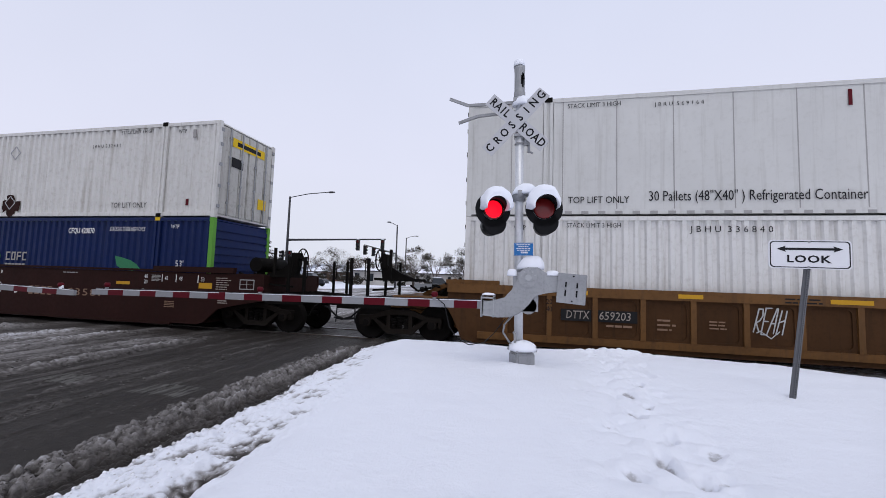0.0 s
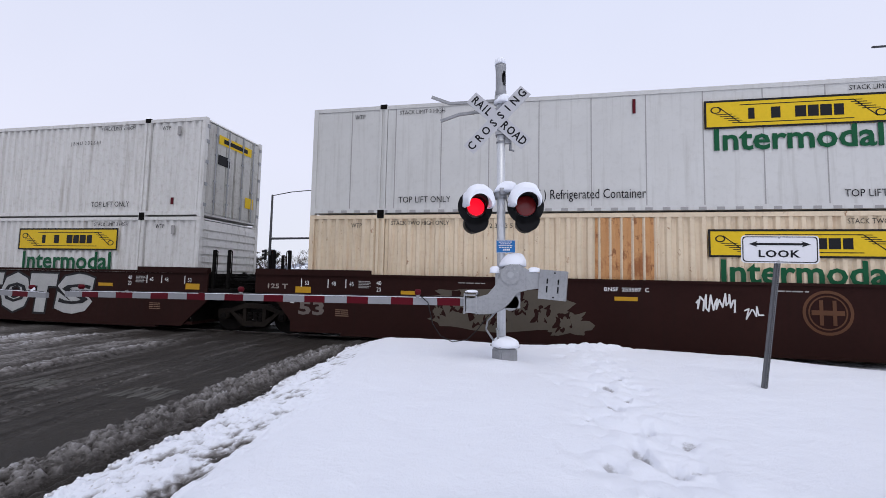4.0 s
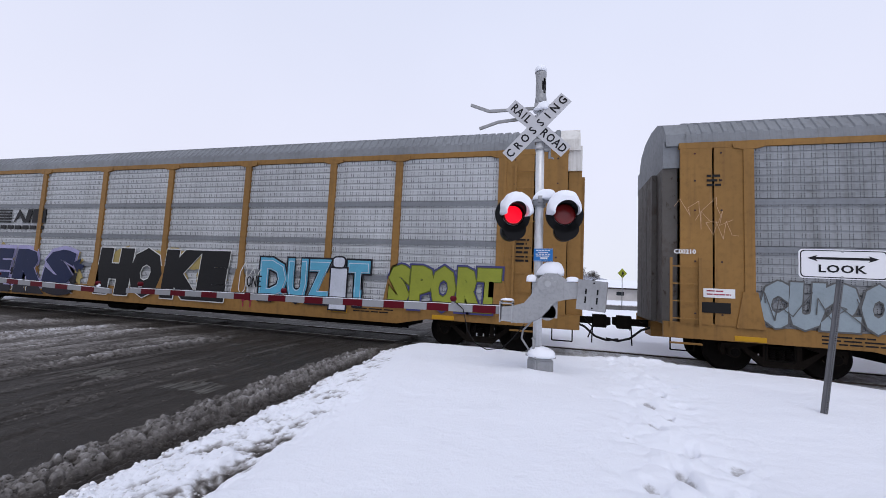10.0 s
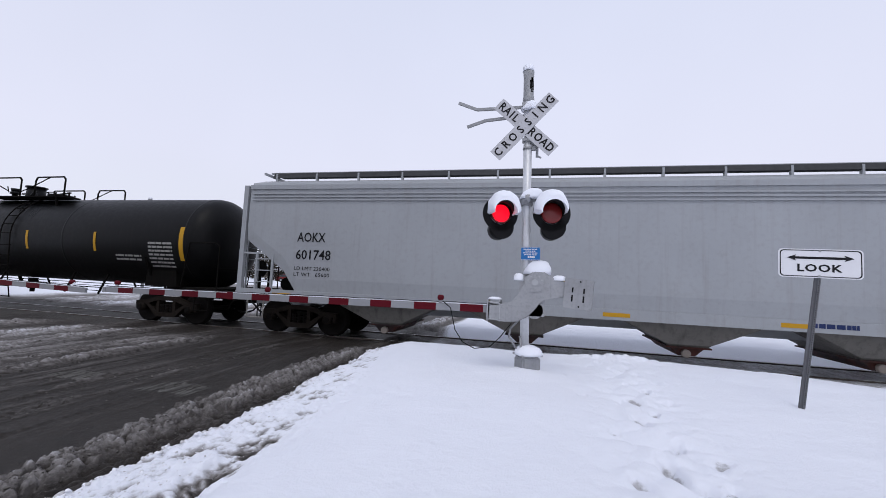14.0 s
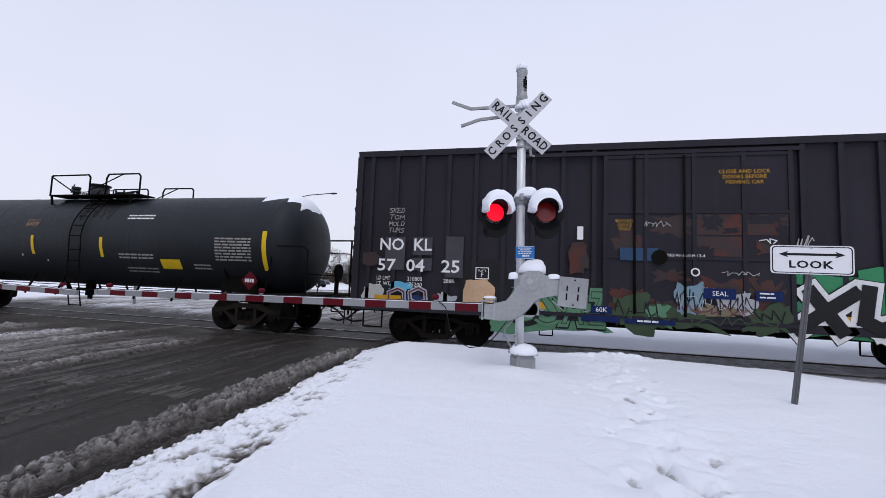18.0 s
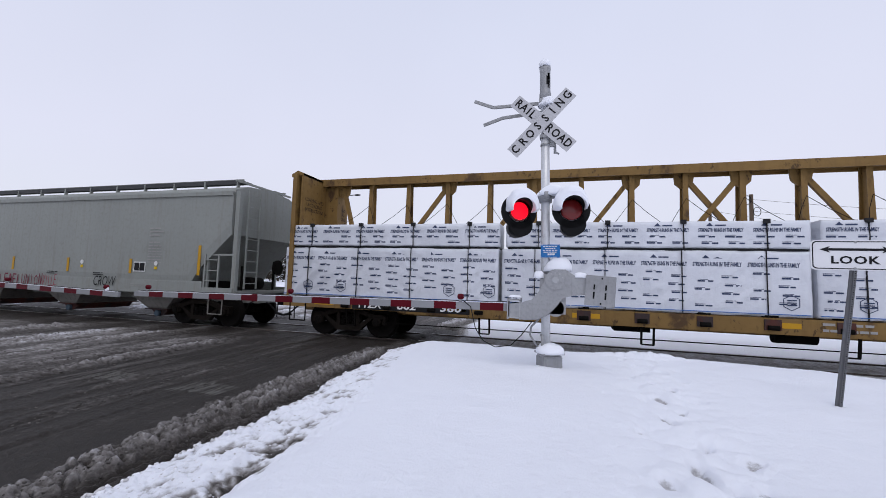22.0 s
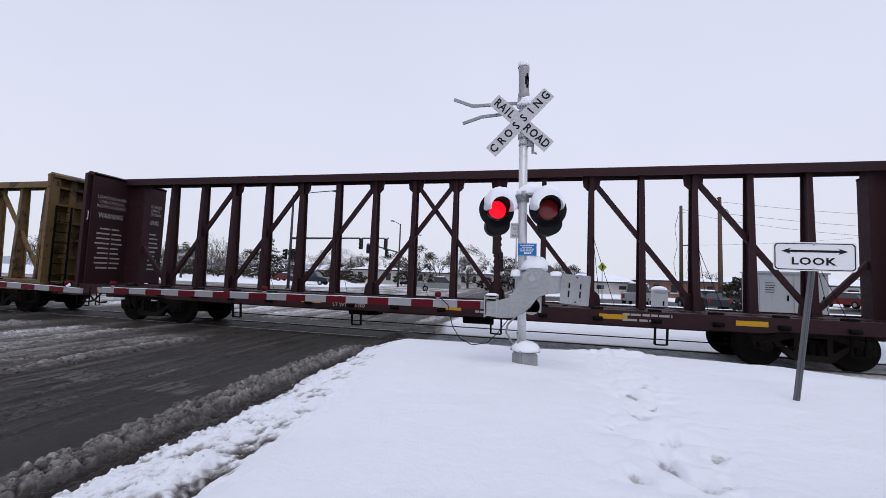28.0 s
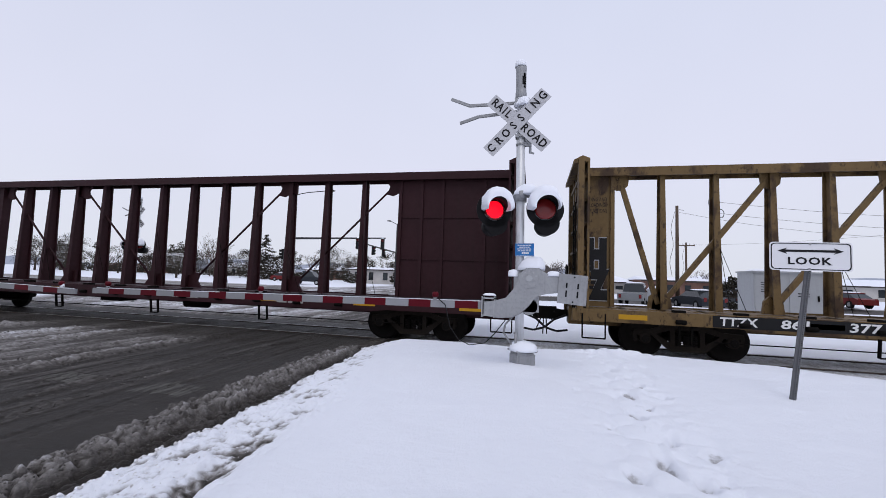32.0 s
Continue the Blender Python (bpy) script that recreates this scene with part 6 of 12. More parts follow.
        logo_panel(c, lx, y, lz, lw, lh)
        text("Intermodal", tw * 0.22, on_side(lx, y, tz), "decal_green", c, fat=0.015, width=tw)
        text("J B H U  3 3 2 6 6 1", 0.16, on_side(3.9, y, HC - 0.62), "letter_black", c, width=1.1)
        bm = bm_new()
        box(bm, 7.05, 7.15, y, y + 0.003, 0.35, 0.55)
        part("stripe", bm, "arm_red", c)
        bm = bm_new()
        for x in (-7.45, 7.2):
            box(bm, x - 0.05, x + 0.05, y - 0.02, y + 0.003, HC - 0.5, HC - 0.25)
        part("vent", bm, "letter_grey", c)
        # placard holder
        bm = bm_new()
        for a, b in (((0.03, 2.42), (0.25, 2.2)), ((0.25, 2.2), (0.03, 1.98)), ((0.03, 1.98), (-0.19, 2.2)), ((-0.19, 2.2), (0.03, 2.42)),
                     ((0.03, 0.72), (0.25, 0.5)), ((0.25, 0.5), (0.03, 0.28)), ((0.03, 0.28), (-0.19, 0.5)), ((-0.19, 0.5), (0.03, 0.72))):
            beam(bm, (a[0], y, a[1]), (b[0], y, b[1]), 0.01, 0.025)
        part("placard_holder", bm, "alu", c)
    else:
        text("J B H U  3 3 6 8 4 0", 0.2, on_side(-2.2, y, HC - 0.3), "letter_black", c)
    return c


# ---- well cars ----
# side plate outlines past the well, from the top edge down
WELL_ENDS = {
    "plain": [(8.45, 1.62), (8.45, 0.95), (8.25, 0.6), (8.1, 0.24), (7.8, 0.16)],
    "outer": [(9.95, 1.60), (9.95, 0.88), (9.57, 0.83), (8.87, 0.69), (8.54, 0.61), (8.12, 0.24), (7.9, 0.16)],
    "long": [(9.5, 1.62), (9.5, 1.13), (9.06, 1.15), (8.43, 0.44), (8.43, 0.16)],
    "short": [(8.56, 1.62), (8.56, 0.85), (8.02, 0.38), (7.8, 0.16)],
}
RAIL_REACH = {"plain": 8.5, "outer": 9.0, "long": 9.5, "short": 8.56}


def well_car(x0, colour, name_words, number, left_truck, right_truck, ends, kinds=("plain", "plain")):
    """A double-stack well unit; the stack lies about its middle."""
    lab = "ochre steel well car carrying two stacked containers" if colour == "well_yellow" else "brown steel well car unit carrying two stacked containers"
    c = thing("well_car", lab, "well car", group="cars of the train")
    on_train(c, x0)
    hw = 1.45
    zt, zb = 1.62, 0.16
    for s in (-1, 1):
        bm = bm_new()
        right = WELL_ENDS[kinds[1]]
        left = [(-a, b) for a, b in WELL_ENDS[kinds[0]]]
        if colour == "well_yellow":
            right, left = ([(a, min(b, 1.5)) for a, b in side] for side in (right, left))
        prism(bm, right + left[::-1], min(s * hw, s * (hw - 0.05)), max(s * hw, s * (hw - 0.05)))
        sill = part("side_sill", bm, "well_ochre_dark" if colour == "well_yellow" else colour, c)
        bm = bm_new()
        ya, yb = sorted((s * (hw - 0.1), s * (hw + 0.035)))
        if colour == "well_yellow":
            ya, yb = sorted((s * (hw - 0.1), s * (hw + 0.09)))
            prism(bm, [(-8.45, 1.34), (8.45, 1.34), (8.45, 1.55), (-8.45, 1.55)], ya, yb)
            box(bm, -7.7, 7.7, min(s * hw, s * (hw + 0.06)), max(s * hw, s * (hw + 0.06)), 0.27, 0.43)
            for k in range(15):
                x = -7.04 + k
                box(bm, x - 0.055, x + 0.055, min(s * hw, s * (hw + 0.075)), max(s * hw, s * (hw + 0.075)), 0.43, 1.34)
            for k in range(14):
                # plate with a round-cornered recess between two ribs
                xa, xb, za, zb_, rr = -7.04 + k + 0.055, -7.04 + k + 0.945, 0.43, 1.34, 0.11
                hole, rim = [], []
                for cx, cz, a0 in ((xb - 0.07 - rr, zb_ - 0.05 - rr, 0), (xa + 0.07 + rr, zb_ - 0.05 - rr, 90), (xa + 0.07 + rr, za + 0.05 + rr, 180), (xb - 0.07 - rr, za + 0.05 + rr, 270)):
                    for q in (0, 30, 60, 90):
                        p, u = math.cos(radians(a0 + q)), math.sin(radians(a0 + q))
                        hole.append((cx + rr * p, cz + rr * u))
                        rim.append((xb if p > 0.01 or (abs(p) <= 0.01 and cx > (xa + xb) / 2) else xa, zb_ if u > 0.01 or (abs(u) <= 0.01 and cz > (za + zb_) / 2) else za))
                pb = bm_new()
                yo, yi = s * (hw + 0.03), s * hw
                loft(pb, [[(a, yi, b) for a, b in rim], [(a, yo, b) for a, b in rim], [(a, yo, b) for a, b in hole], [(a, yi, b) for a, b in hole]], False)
                part("recessed_panel", pb, "well_ochre_dark", c)
        else:
            box(bm, -RAIL_REACH[kinds[0]], RAIL_REACH[kinds[1]], ya, yb, zt, zt + 0.06)
            box(bm, -7.0, 7.0, ya, yb, zb - 0.05, zb)
        part("sill_flange", bm, colour, c)
    bm = bm_new()
    for s in (-1, 1):
        for d in (-1, 1):
            xa, xb = sorted((d * (6.28 if colour == "well_brown" else 7.2), d * RAIL_REACH[kinds[(d + 1) // 2]]))
            lift = 0.06 if colour == "well_brown" else -0.07
            box(bm, xa, xb, min(s * (hw - 0.12), s * (hw + 0.02)), max(s * (hw - 0.12), s * (hw + 0.02)), zt + lift, zt + lift + 0.1)
    part("end_rail", bm, colour, c)
    # floor and end bulkheads
    bm = bm_new()
    box(bm, -8.1, 8.1, -hw + 0.06, hw - 0.06, 0.2, 0.28)
    part("floor", bm, colour, c)
    bm = bm_new()
    for d in (-1, 1):
        xa, xb = sorted((d * 8.2, d * 8.3))
        box(bm, xa, xb, -hw + 0.06, hw - 0.06, 0.9, zt)
        outer = kinds[(d + 1) // 2] in ("outer", "plain")
        xa, xb = sorted((d * 8.3, d * (11.2 if outer else 9.75)))
        box(bm, xa, xb, -0.4, 0.4, 0.82, 1.04)
        xa, xb = sorted((d * 8.3, d * (9.9 if outer else 9.3)))
        box(bm, xa, xb, -hw + 0.06, hw - 0.06, 1.12, 1.2)
        for k in range(4):
            yy = -1.1 + k * 0.73
            beam(bm, (d * 8.3, yy, zt), (d * 9.3, yy * 0.5, 1.2), 0.08, 0.12)
        box(bm, min(d * 8.04, d * 8.12), max(d * 8.04, d * 8.12), -hw + 0.06, hw - 0.06, 0.29, 0.89)
        for yy in (-0.55, 0.0, 0.55):
            prism(bm, [(d * 8.13, 0.3), (d * 8.13, 0.81), (d * 9.7, 0.81), (d * 9.1, 0.6)][::d], yy - 0.05, yy + 0.05)
    part("end_platform", bm, "dark_steel" if colour == "well_brown" else colour, c)
    for d in (-1, 1):
        outer = kinds[(d + 1) // 2] in ("outer", "plain")
        bm = bm_new()
        for yy in (-1.3, 1.3):
            for xx in ((10.62, 11.1) if outer else (8.62, 9.08)):
                hi = 2.13 if outer else 2.28
                beam(bm, (d * xx, yy, 0.9), (d * xx, yy, hi), 0.07, 0.07)
                pipe(bm, [(d * (xx + 0.06), yy, 1.55), (d * (xx + 0.09), yy, 1.6), (d * (xx + 0.09), yy, hi - 0.04), (d * (xx + 0.02), yy, hi)], 0.014, 6)
        part("handrail", bm, "dark_steel", c)
        bm = bm_new()
        rnd = random.Random(int(abs(x0)) + d)
        for k in range(9):
            xx = d * (8.45 + 0.13 * k)
            tube(bm, (xx, -1.15, 1.3 + rnd.uniform(0, 0.25)), (xx + rnd.uniform(-0.5, 0.5), 0.9, 1.25 + rnd.uniform(0, 0.3)), 0.028, 6)
        box(bm, min(d * 8.6, d * 9.1), max(d * 8.6, d * 9.1), -0.5, 0.6, 1.2, 1.5)
        part("brake_rigging", bm, "dark_steel", c)
        if outer:
            # crossover grating over the coupler
            bm = bm_new()
            for k in range(9):
                yy = -1.25 + k * 0.3125
                beam(bm, (d * 9.9, yy, 1.1), (d * 11.2, yy, 1.04), 0.03, 0.05)
            for xx in (10.1, 10.65, 11.18):
                beam(bm, (d * xx, -1.3, 1.0), (d * xx, 1.3, 1.0), 0.06, 0.09)
            beam(bm, (d * 9.95, -1.34, 0.9), (d * 11.1, -1.3, 0.92), 0.05, 0.16)
            beam(bm, (d * 9.95, -1.2, 1.36), (d * 10.6, -1.0, 1.3), 0.05, 0.05)
            part("crossover_grating", bm, "dark_steel", c)
            if colour == "well_brown":
                bm = bm_new()
                for s in (-1, 1):
                    ya, yb = sorted((s * (hw - 0.05), s * (hw + 0.01)))
                    box(bm, min(d * 9.12, d * 9.98), max(d * 9.12, d * 9.98), ya, yb, 1.56, 1.62)
                    box(bm, min(d * 9.78, d * 9.98), max(d * 9.78, d * 9.98), ya, yb, 1.2, 1.56)
                box(bm, min(d * 9.9, d * 9.96), max(d * 9.9, d * 9.96), -hw + 0.06, hw - 0.06, 0.9, 1.6)
                part("end_sill", bm, colour, c)
    if ends[0]:
        d = ends[0]
        if colour == "well_brown":
            bm = bm_new()
            tube(bm, (d * 9.31, -0.95, 1.9), (d * 9.31, 0.3, 1.9), 0.21, 18)
            beam(bm, (d * 9.31, -0.7, 1.2), (d * 9.31, -0.7, 1.75), 0.2, 0.12)
            beam(bm, (d * 9.4, -0.85, 1.86), (d * 9.75, -0.85, 1.9), 0.05, 0.06)
            part("air_reservoir", bm, "dark_steel", c, "black cylindrical air reservoir")
        bm = bm_new()
        prism(bm, [(d * 9.5, 1.62), (d * 10.45, 1.62), (d * 10.52, 1.98), (d * 10.3, 1.98), (d * 9.95, 1.78)][::d], -0.72, -0.5)
        box(bm, min(d * 10.32, d * 10.5), max(d * 10.32, d * 10.5), -0.75, -0.45, 1.9, 2.28)
        beam(bm, (d * 10.07, -1.15, 1.55), (d * 10.07, -1.15, 2.38), 0.07, 0.06)
        box(bm, min(d * 9.3, d * 10.5), max(d * 9.3, d * 10.5), -1.2, -0.4, 1.56, 1.63)
        part("brake_housing", bm, "dark_steel", c)
        bm = bm_new()
        hub = [(d * 10.6, -0.6 + 0.28 * math.cos(q), 2.12 + 0.28 * math.sin(q)) for q in [2 * math.pi * i / 18 for i in range(19)]]
        pipe(bm, hub, 0.02, 6)
        for q in range(0, 18, 3):
            tube(bm, (d * 10.58, -0.6, 2.12), hub[q], 0.012, 5)
        tube(bm, (d * 10.48, -0.6, 2.12), (d * 10.6, -0.6, 2.12), 0.05, 10)
        part("hand_brake", bm, "dark_steel", c, "black hand-brake wheel")
    for xt in (left_truck, right_truck):
        if xt is not None:
            truck(c, x0, xt - x0)
    # lettering
    y = -hw - 0.003
    tl = "letter_white"
    if colour == "well_brown":
        for d in (-1, 1):
            if d < 0:
                text("53", 0.46, on_side(-7.84, y, 0.76), "letter_worn" if name_words == "B" else "letter_dim", c, width=0.72, fat=0.016)
                if kinds[0] == "long":
                    text("125 T", 0.17, on_side(-8.86, y, 1.32), "letter_worn", c, width=0.58, fat=0.004)
                else:
                    bars(c, "letter_worn", -8.95, y, 1.42, 0.6, 6, 0.025, 0.06, seed=6)
                bm = bm_new()
                box(bm, -8.46, -8.34, y, y + 0.003, 0.9, 1.06)
                part("sticker", bm, "letter_white", c)
            elif kinds[1] == "outer":
                bars(c, "letter_worn", 8.7, y, 1.48, 0.5, 6, 0.025, 0.062, seed=6)
                text("L  200-5", 0.1, on_side(8.66, y, 0.95), tl, c)
                bars(c, "letter_worn", 8.72, y, 0.85, 0.36, 2, 0.03, 0.06, seed=7)
                bm = bm_new()
                box(bm, 9.2, 9.32, y, y + 0.003, 0.9, 1.08)
                part("sticker", bm, "letter_white", c)
                bm = bm_new()
                for xa, xb, za, zc in ((9.22, 9.68, 1.44, 1.465), (9.22, 9.68, 1.185, 1.21), (9.22, 9.24, 1.21, 1.44), (9.66, 9.68, 1.21, 1.44), (9.44, 9.45, 1.21, 1.44), (9.24, 9.66, 1.32, 1.33)):
                    box(bm, xa, xb, y - 0.008, y + 0.003, za, zc)
                part("notice_frame", bm, "letter_grey", c)
            for xx, wd in ((8.0, "53"), (7.25, "48"), (6.76, "45")):
                text(wd, 0.16, on_side(d * xx, y, 1.42), tl, c, stretch=0.8)
                bm = bm_new()
                box(bm, d * xx - 0.17, d * xx - 0.145, y, y + 0.003, 1.32, 1.54)
                part("tick", bm, tl, c)
            text("40\n20", 0.16, on_side(d * 6.03, y, 1.38), tl, c, stretch=0.8)
            bars(c, "letter_grey", d * 6.4, y, 1.50, 0.34, 5, 0.02, 0.04, seed=3)
            bm = bm_new()
            tube(bm, (d * 5.95, y, 1.02), (d * 5.95, y + 0.003, 1.02), 0.08, 18)
            part("mark", bm, "letter_grey", c)
            bm = bm_new()
            tube(bm, (d * 5.95, y - 0.003, 1.02), (d * 5.95, y, 1.02), 0.066, 18)
            part("mark", bm, "well_brown", c)
            bm = bm_new()
            box(bm, d * 8.1 - 0.22, d * 8.1 + 0.22, y, y + 0.003, 1.17, 1.33)
            box(bm, d * 5.2 - 0.25, d * 5.2 + 0.25, y, y + 0.003, 1.2, 1.29)
            if d > 0:
                box(bm, -0.42, 0.07, y, y + 0.003, 1.2, 1.29)
            part("reflector", bm, "reflector", c)
            bars(c, "letter_rust", d * 6.96, y, 0.76, 0.44, 4, 0.022, 0.05, seed=5)
        text("BNSF  " + number + "  " + name_words, 0.12, on_side(-0.165, y, 1.45), tl, c, width=0.95, fat=0.002)
        bars(c, "letter_grey", 3.2, y, 1.5, 0.7, 1, 0.03, 0.1, seed=9)
        bars(c, "letter_grey", -3.6, y, 1.52, 0.8, 1, 0.022, 0.1, seed=10)
        if name_words == "B":
            text(number, 0.30, on_side(3.65, y, 0.9), "letter_rust", c, width=1.7, space=1.2)
        if name_words == "B":
            bm = bm_new()
            for k in range(4):
                box(bm, 1.5 + k * 0.26, 1.68 + k * 0.26, y, y + 0.003, 0.78, 1.04)
            part("logo_mark", bm, "letter_rust", c)
            text(name_words, 0.28, on_side(0.96, y, 0.88), tl, c, fat=0.008)
            text("LO LMT  116,600 PER UNIT", 0.12, on_side(-0.95, y, 1.0), tl, c, width=1.5)
            bm = bm_new()
            tube(bm, (0.16, y, 0.94), (0.16, y + 0.003, 0.94), 0.2, 20)
            part("mark", bm, tl, c)
            bm = bm_new()
            tube(bm, (0.16, y - 0.003, 0.94), (0.16, y, 0.94), 0.18, 20)
            part("mark", bm, "well_brown", c)
    else:
        bm = bm_new()
        box(bm, -5.78, -5.115, y - 0.036, y - 0.03, 0.80, 1.06)
        box(bm, -4.965, -4.15, y - 0.036, y - 0.03, 0.80, 1.06)
        part("number_board", bm, "plate", c)
        text("DTTX", 0.26, on_side(-5.42, y - 0.04, 0.93), "letter_worn", c, width=0.5, shear=0.1)
        text("659203", 0.26, on_side(-4.62, y - 0.04, 0.93), "letter_worn", c, width=0.66, shear=0.1)
        text("20\n40", 0.17, on_side(-6.04, y - 0.08, 1.12), "plate", c, stretch=0.8)
        bm = bm_new()
        for xx, w in ((-5.5, 0.3), (-3.1, 0.24), (-0.2, 0.36), (3.5, 0.3)):
            box(bm, xx - w, xx + w, y - 0.095, y - 0.088, 1.39, 1.48)
        part("reflector", bm, "reflector", c)
        bars(c, "plate", -1.0, y - 0.09, 1.46, 0.7, 2, 0.03, 0.07, seed=13)
        bars(c, "letter_rust", -4.5, y - 0.034, 0.72, 0.6, 1, 0.05, 0.1, seed=14)
        bars(c, "letter_rust", -3.55, y - 0.034, 0.9, 0.4, 3, 0.04, 0.1, seed=15, words=2)
        bars(c, "letter_rust", -2.55, y - 0.034, 0.92, 0.36, 3, 0.03, 0.07, seed=16, words=2)
        spray(c, "REAH", -1.6, y - 0.034, 0.98, 0.56, 0.5, (("g_silver", 0.026),), 70, 0.25)
        scribble(c, -1.85, -1.35, 0.6, 0.85, y - 0.034, "g_silver", 0.02, 72, 5)
    return c


def build_intermodal():
    z = 0.33
    # ochre end car
    a0 = well_car(6.4, "well_yellow", "", "659203", -3.4, 16.0, (-1,))
    couplers(a0, 11.2)
    container(6.4, z, "white", None, -1)
    container(6.4, z + HC + 0.01, "reefer")
    b = well_car(-17.17, "well_brown", "B", "253587", None, -7.67, (1,), ("long", "outer"))
    container(-17.17, z, "blue", None, -1)
    wb = container(-17.17, z + HC + 0.01, "white", (-3.4, 1.95, 3.85, 1.12, 1.10, 2.78))
    blob(wb, 0.03, -WC / 2 - 0.006, 0.42, 0.6, 0.5, "well_brown", 5, rough=0.9, name="rust_patch")
    truck(b, -17.17, -26.8 + 17.17)
    cc = well_car(-36.6, "well_brown", "C", "253587", None, None, (0,), ("long", "short"))
    container(-36.6, z, "cream")
    container(-36.6, z + HC + 0.01, "reefer", True)
    truck(cc, -36.6, -46.35 + 36.6)
    a = well_car(-56.13, "well_brown", "A", "253587", -65.8, None, (-1,), ("outer", "short"))
    container(-56.13, z, "white", (3.49, 2.24, 3.68, 0.66, 1.57, 3.28), -1)
    container(-56.13, z + HC + 0.01, "white", (-3.36, 1.95, 3.72, 1.1, 1.10, 2.78))
    couplers(b, 11.2, (1,))
    couplers(a, 11.2, (-1,))
    # graffiti on the sills
    y = -1.456
    bubble(a, [("T", 0.25, 1.3), ("O", 1.4, 2.4), ("T", 2.45, 3.35), ("S", 3.45, 4.7)], y, 0.42, 1.36, (("g_black", 0.19), ("g_silver", 0.125)), 0.1)
    bubble(a, [("O", 1.4, 2.4), ("S", 3.45, 4.7)], y - 0.014, 0.6, 1.2, (("g_black", 0.005),), 0.1)
    blob(cc, -3.0, y + 0.004, 0.95, 3.4, 0.95, "g_fade", 2, rough=0.5)
    blob(cc, -1.5, y + 0.002, 0.62, 0.9, 0.5, "g_fade", 12, rough=0.6)
    for k in range(7):
        blob(cc, -4.55 + 0.5 * k, y, 0.85 + 0.2 * math.sin(k * 1.9), 0.34, 0.42, "well_brown", 90 + k, rough=0.8)
        blob(cc, -4.50 + 0.5 * k, y - 0.003, 0.82 + 0.2 * math.sin(k * 1.9), 0.2, 0.26, "g_fade", 80 + k, rough=0.9)
    scribble(cc, 1.27, 2.1, 0.98, 1.42, y - 0.002, "g_white", 0.035, 3, 26)
    scribble(cc, 2.2, 2.6, 0.88, 1.18, y - 0.002, "g_white", 0.03, 5, 9)
    spray(b, "NERDO", -1.9, y, 1.05, 1.1, 0.34, (("g_white", 0.04),), 76, 0.3)
    spray(a, "CHAMP", -3.5, y, 0.95, 1.3, 0.4, (("g_white", 0.04),), 77, 0.3)
    for car, xx in ((cc, 3.76), (b, -2.9)):
        zc = 1.07
        for k, (r0, r1) in enumerate(((0.465, 0.405), (0.36, 0.33))):
            bm = bm_new()
            n = 30
            ring = [[(xx + r * math.cos(2 * math.pi * i / n), y + 0.002, zc + r * math.sin(2 * math.pi * i / n)) for i in range(n)] for r in (r0, r1)]
            loft(bm, ring, False)
            part("round_emblem", bm, "g_rustmark", car, "faded round emblem")
        bm = bm_new()
        box(bm, xx - 0.3, xx + 0.3, y - 0.001, y + 0.003, zc - 0.05, zc + 0.05)
        for dx in (-0.12, 0.12):
            box(bm, xx + dx - 0.035, xx + dx + 0.035, y - 0.002, y + 0.002, zc - 0.26, zc + 0.26)
        part("round_emblem", bm, "g_rustmark", car)


build_intermodal()


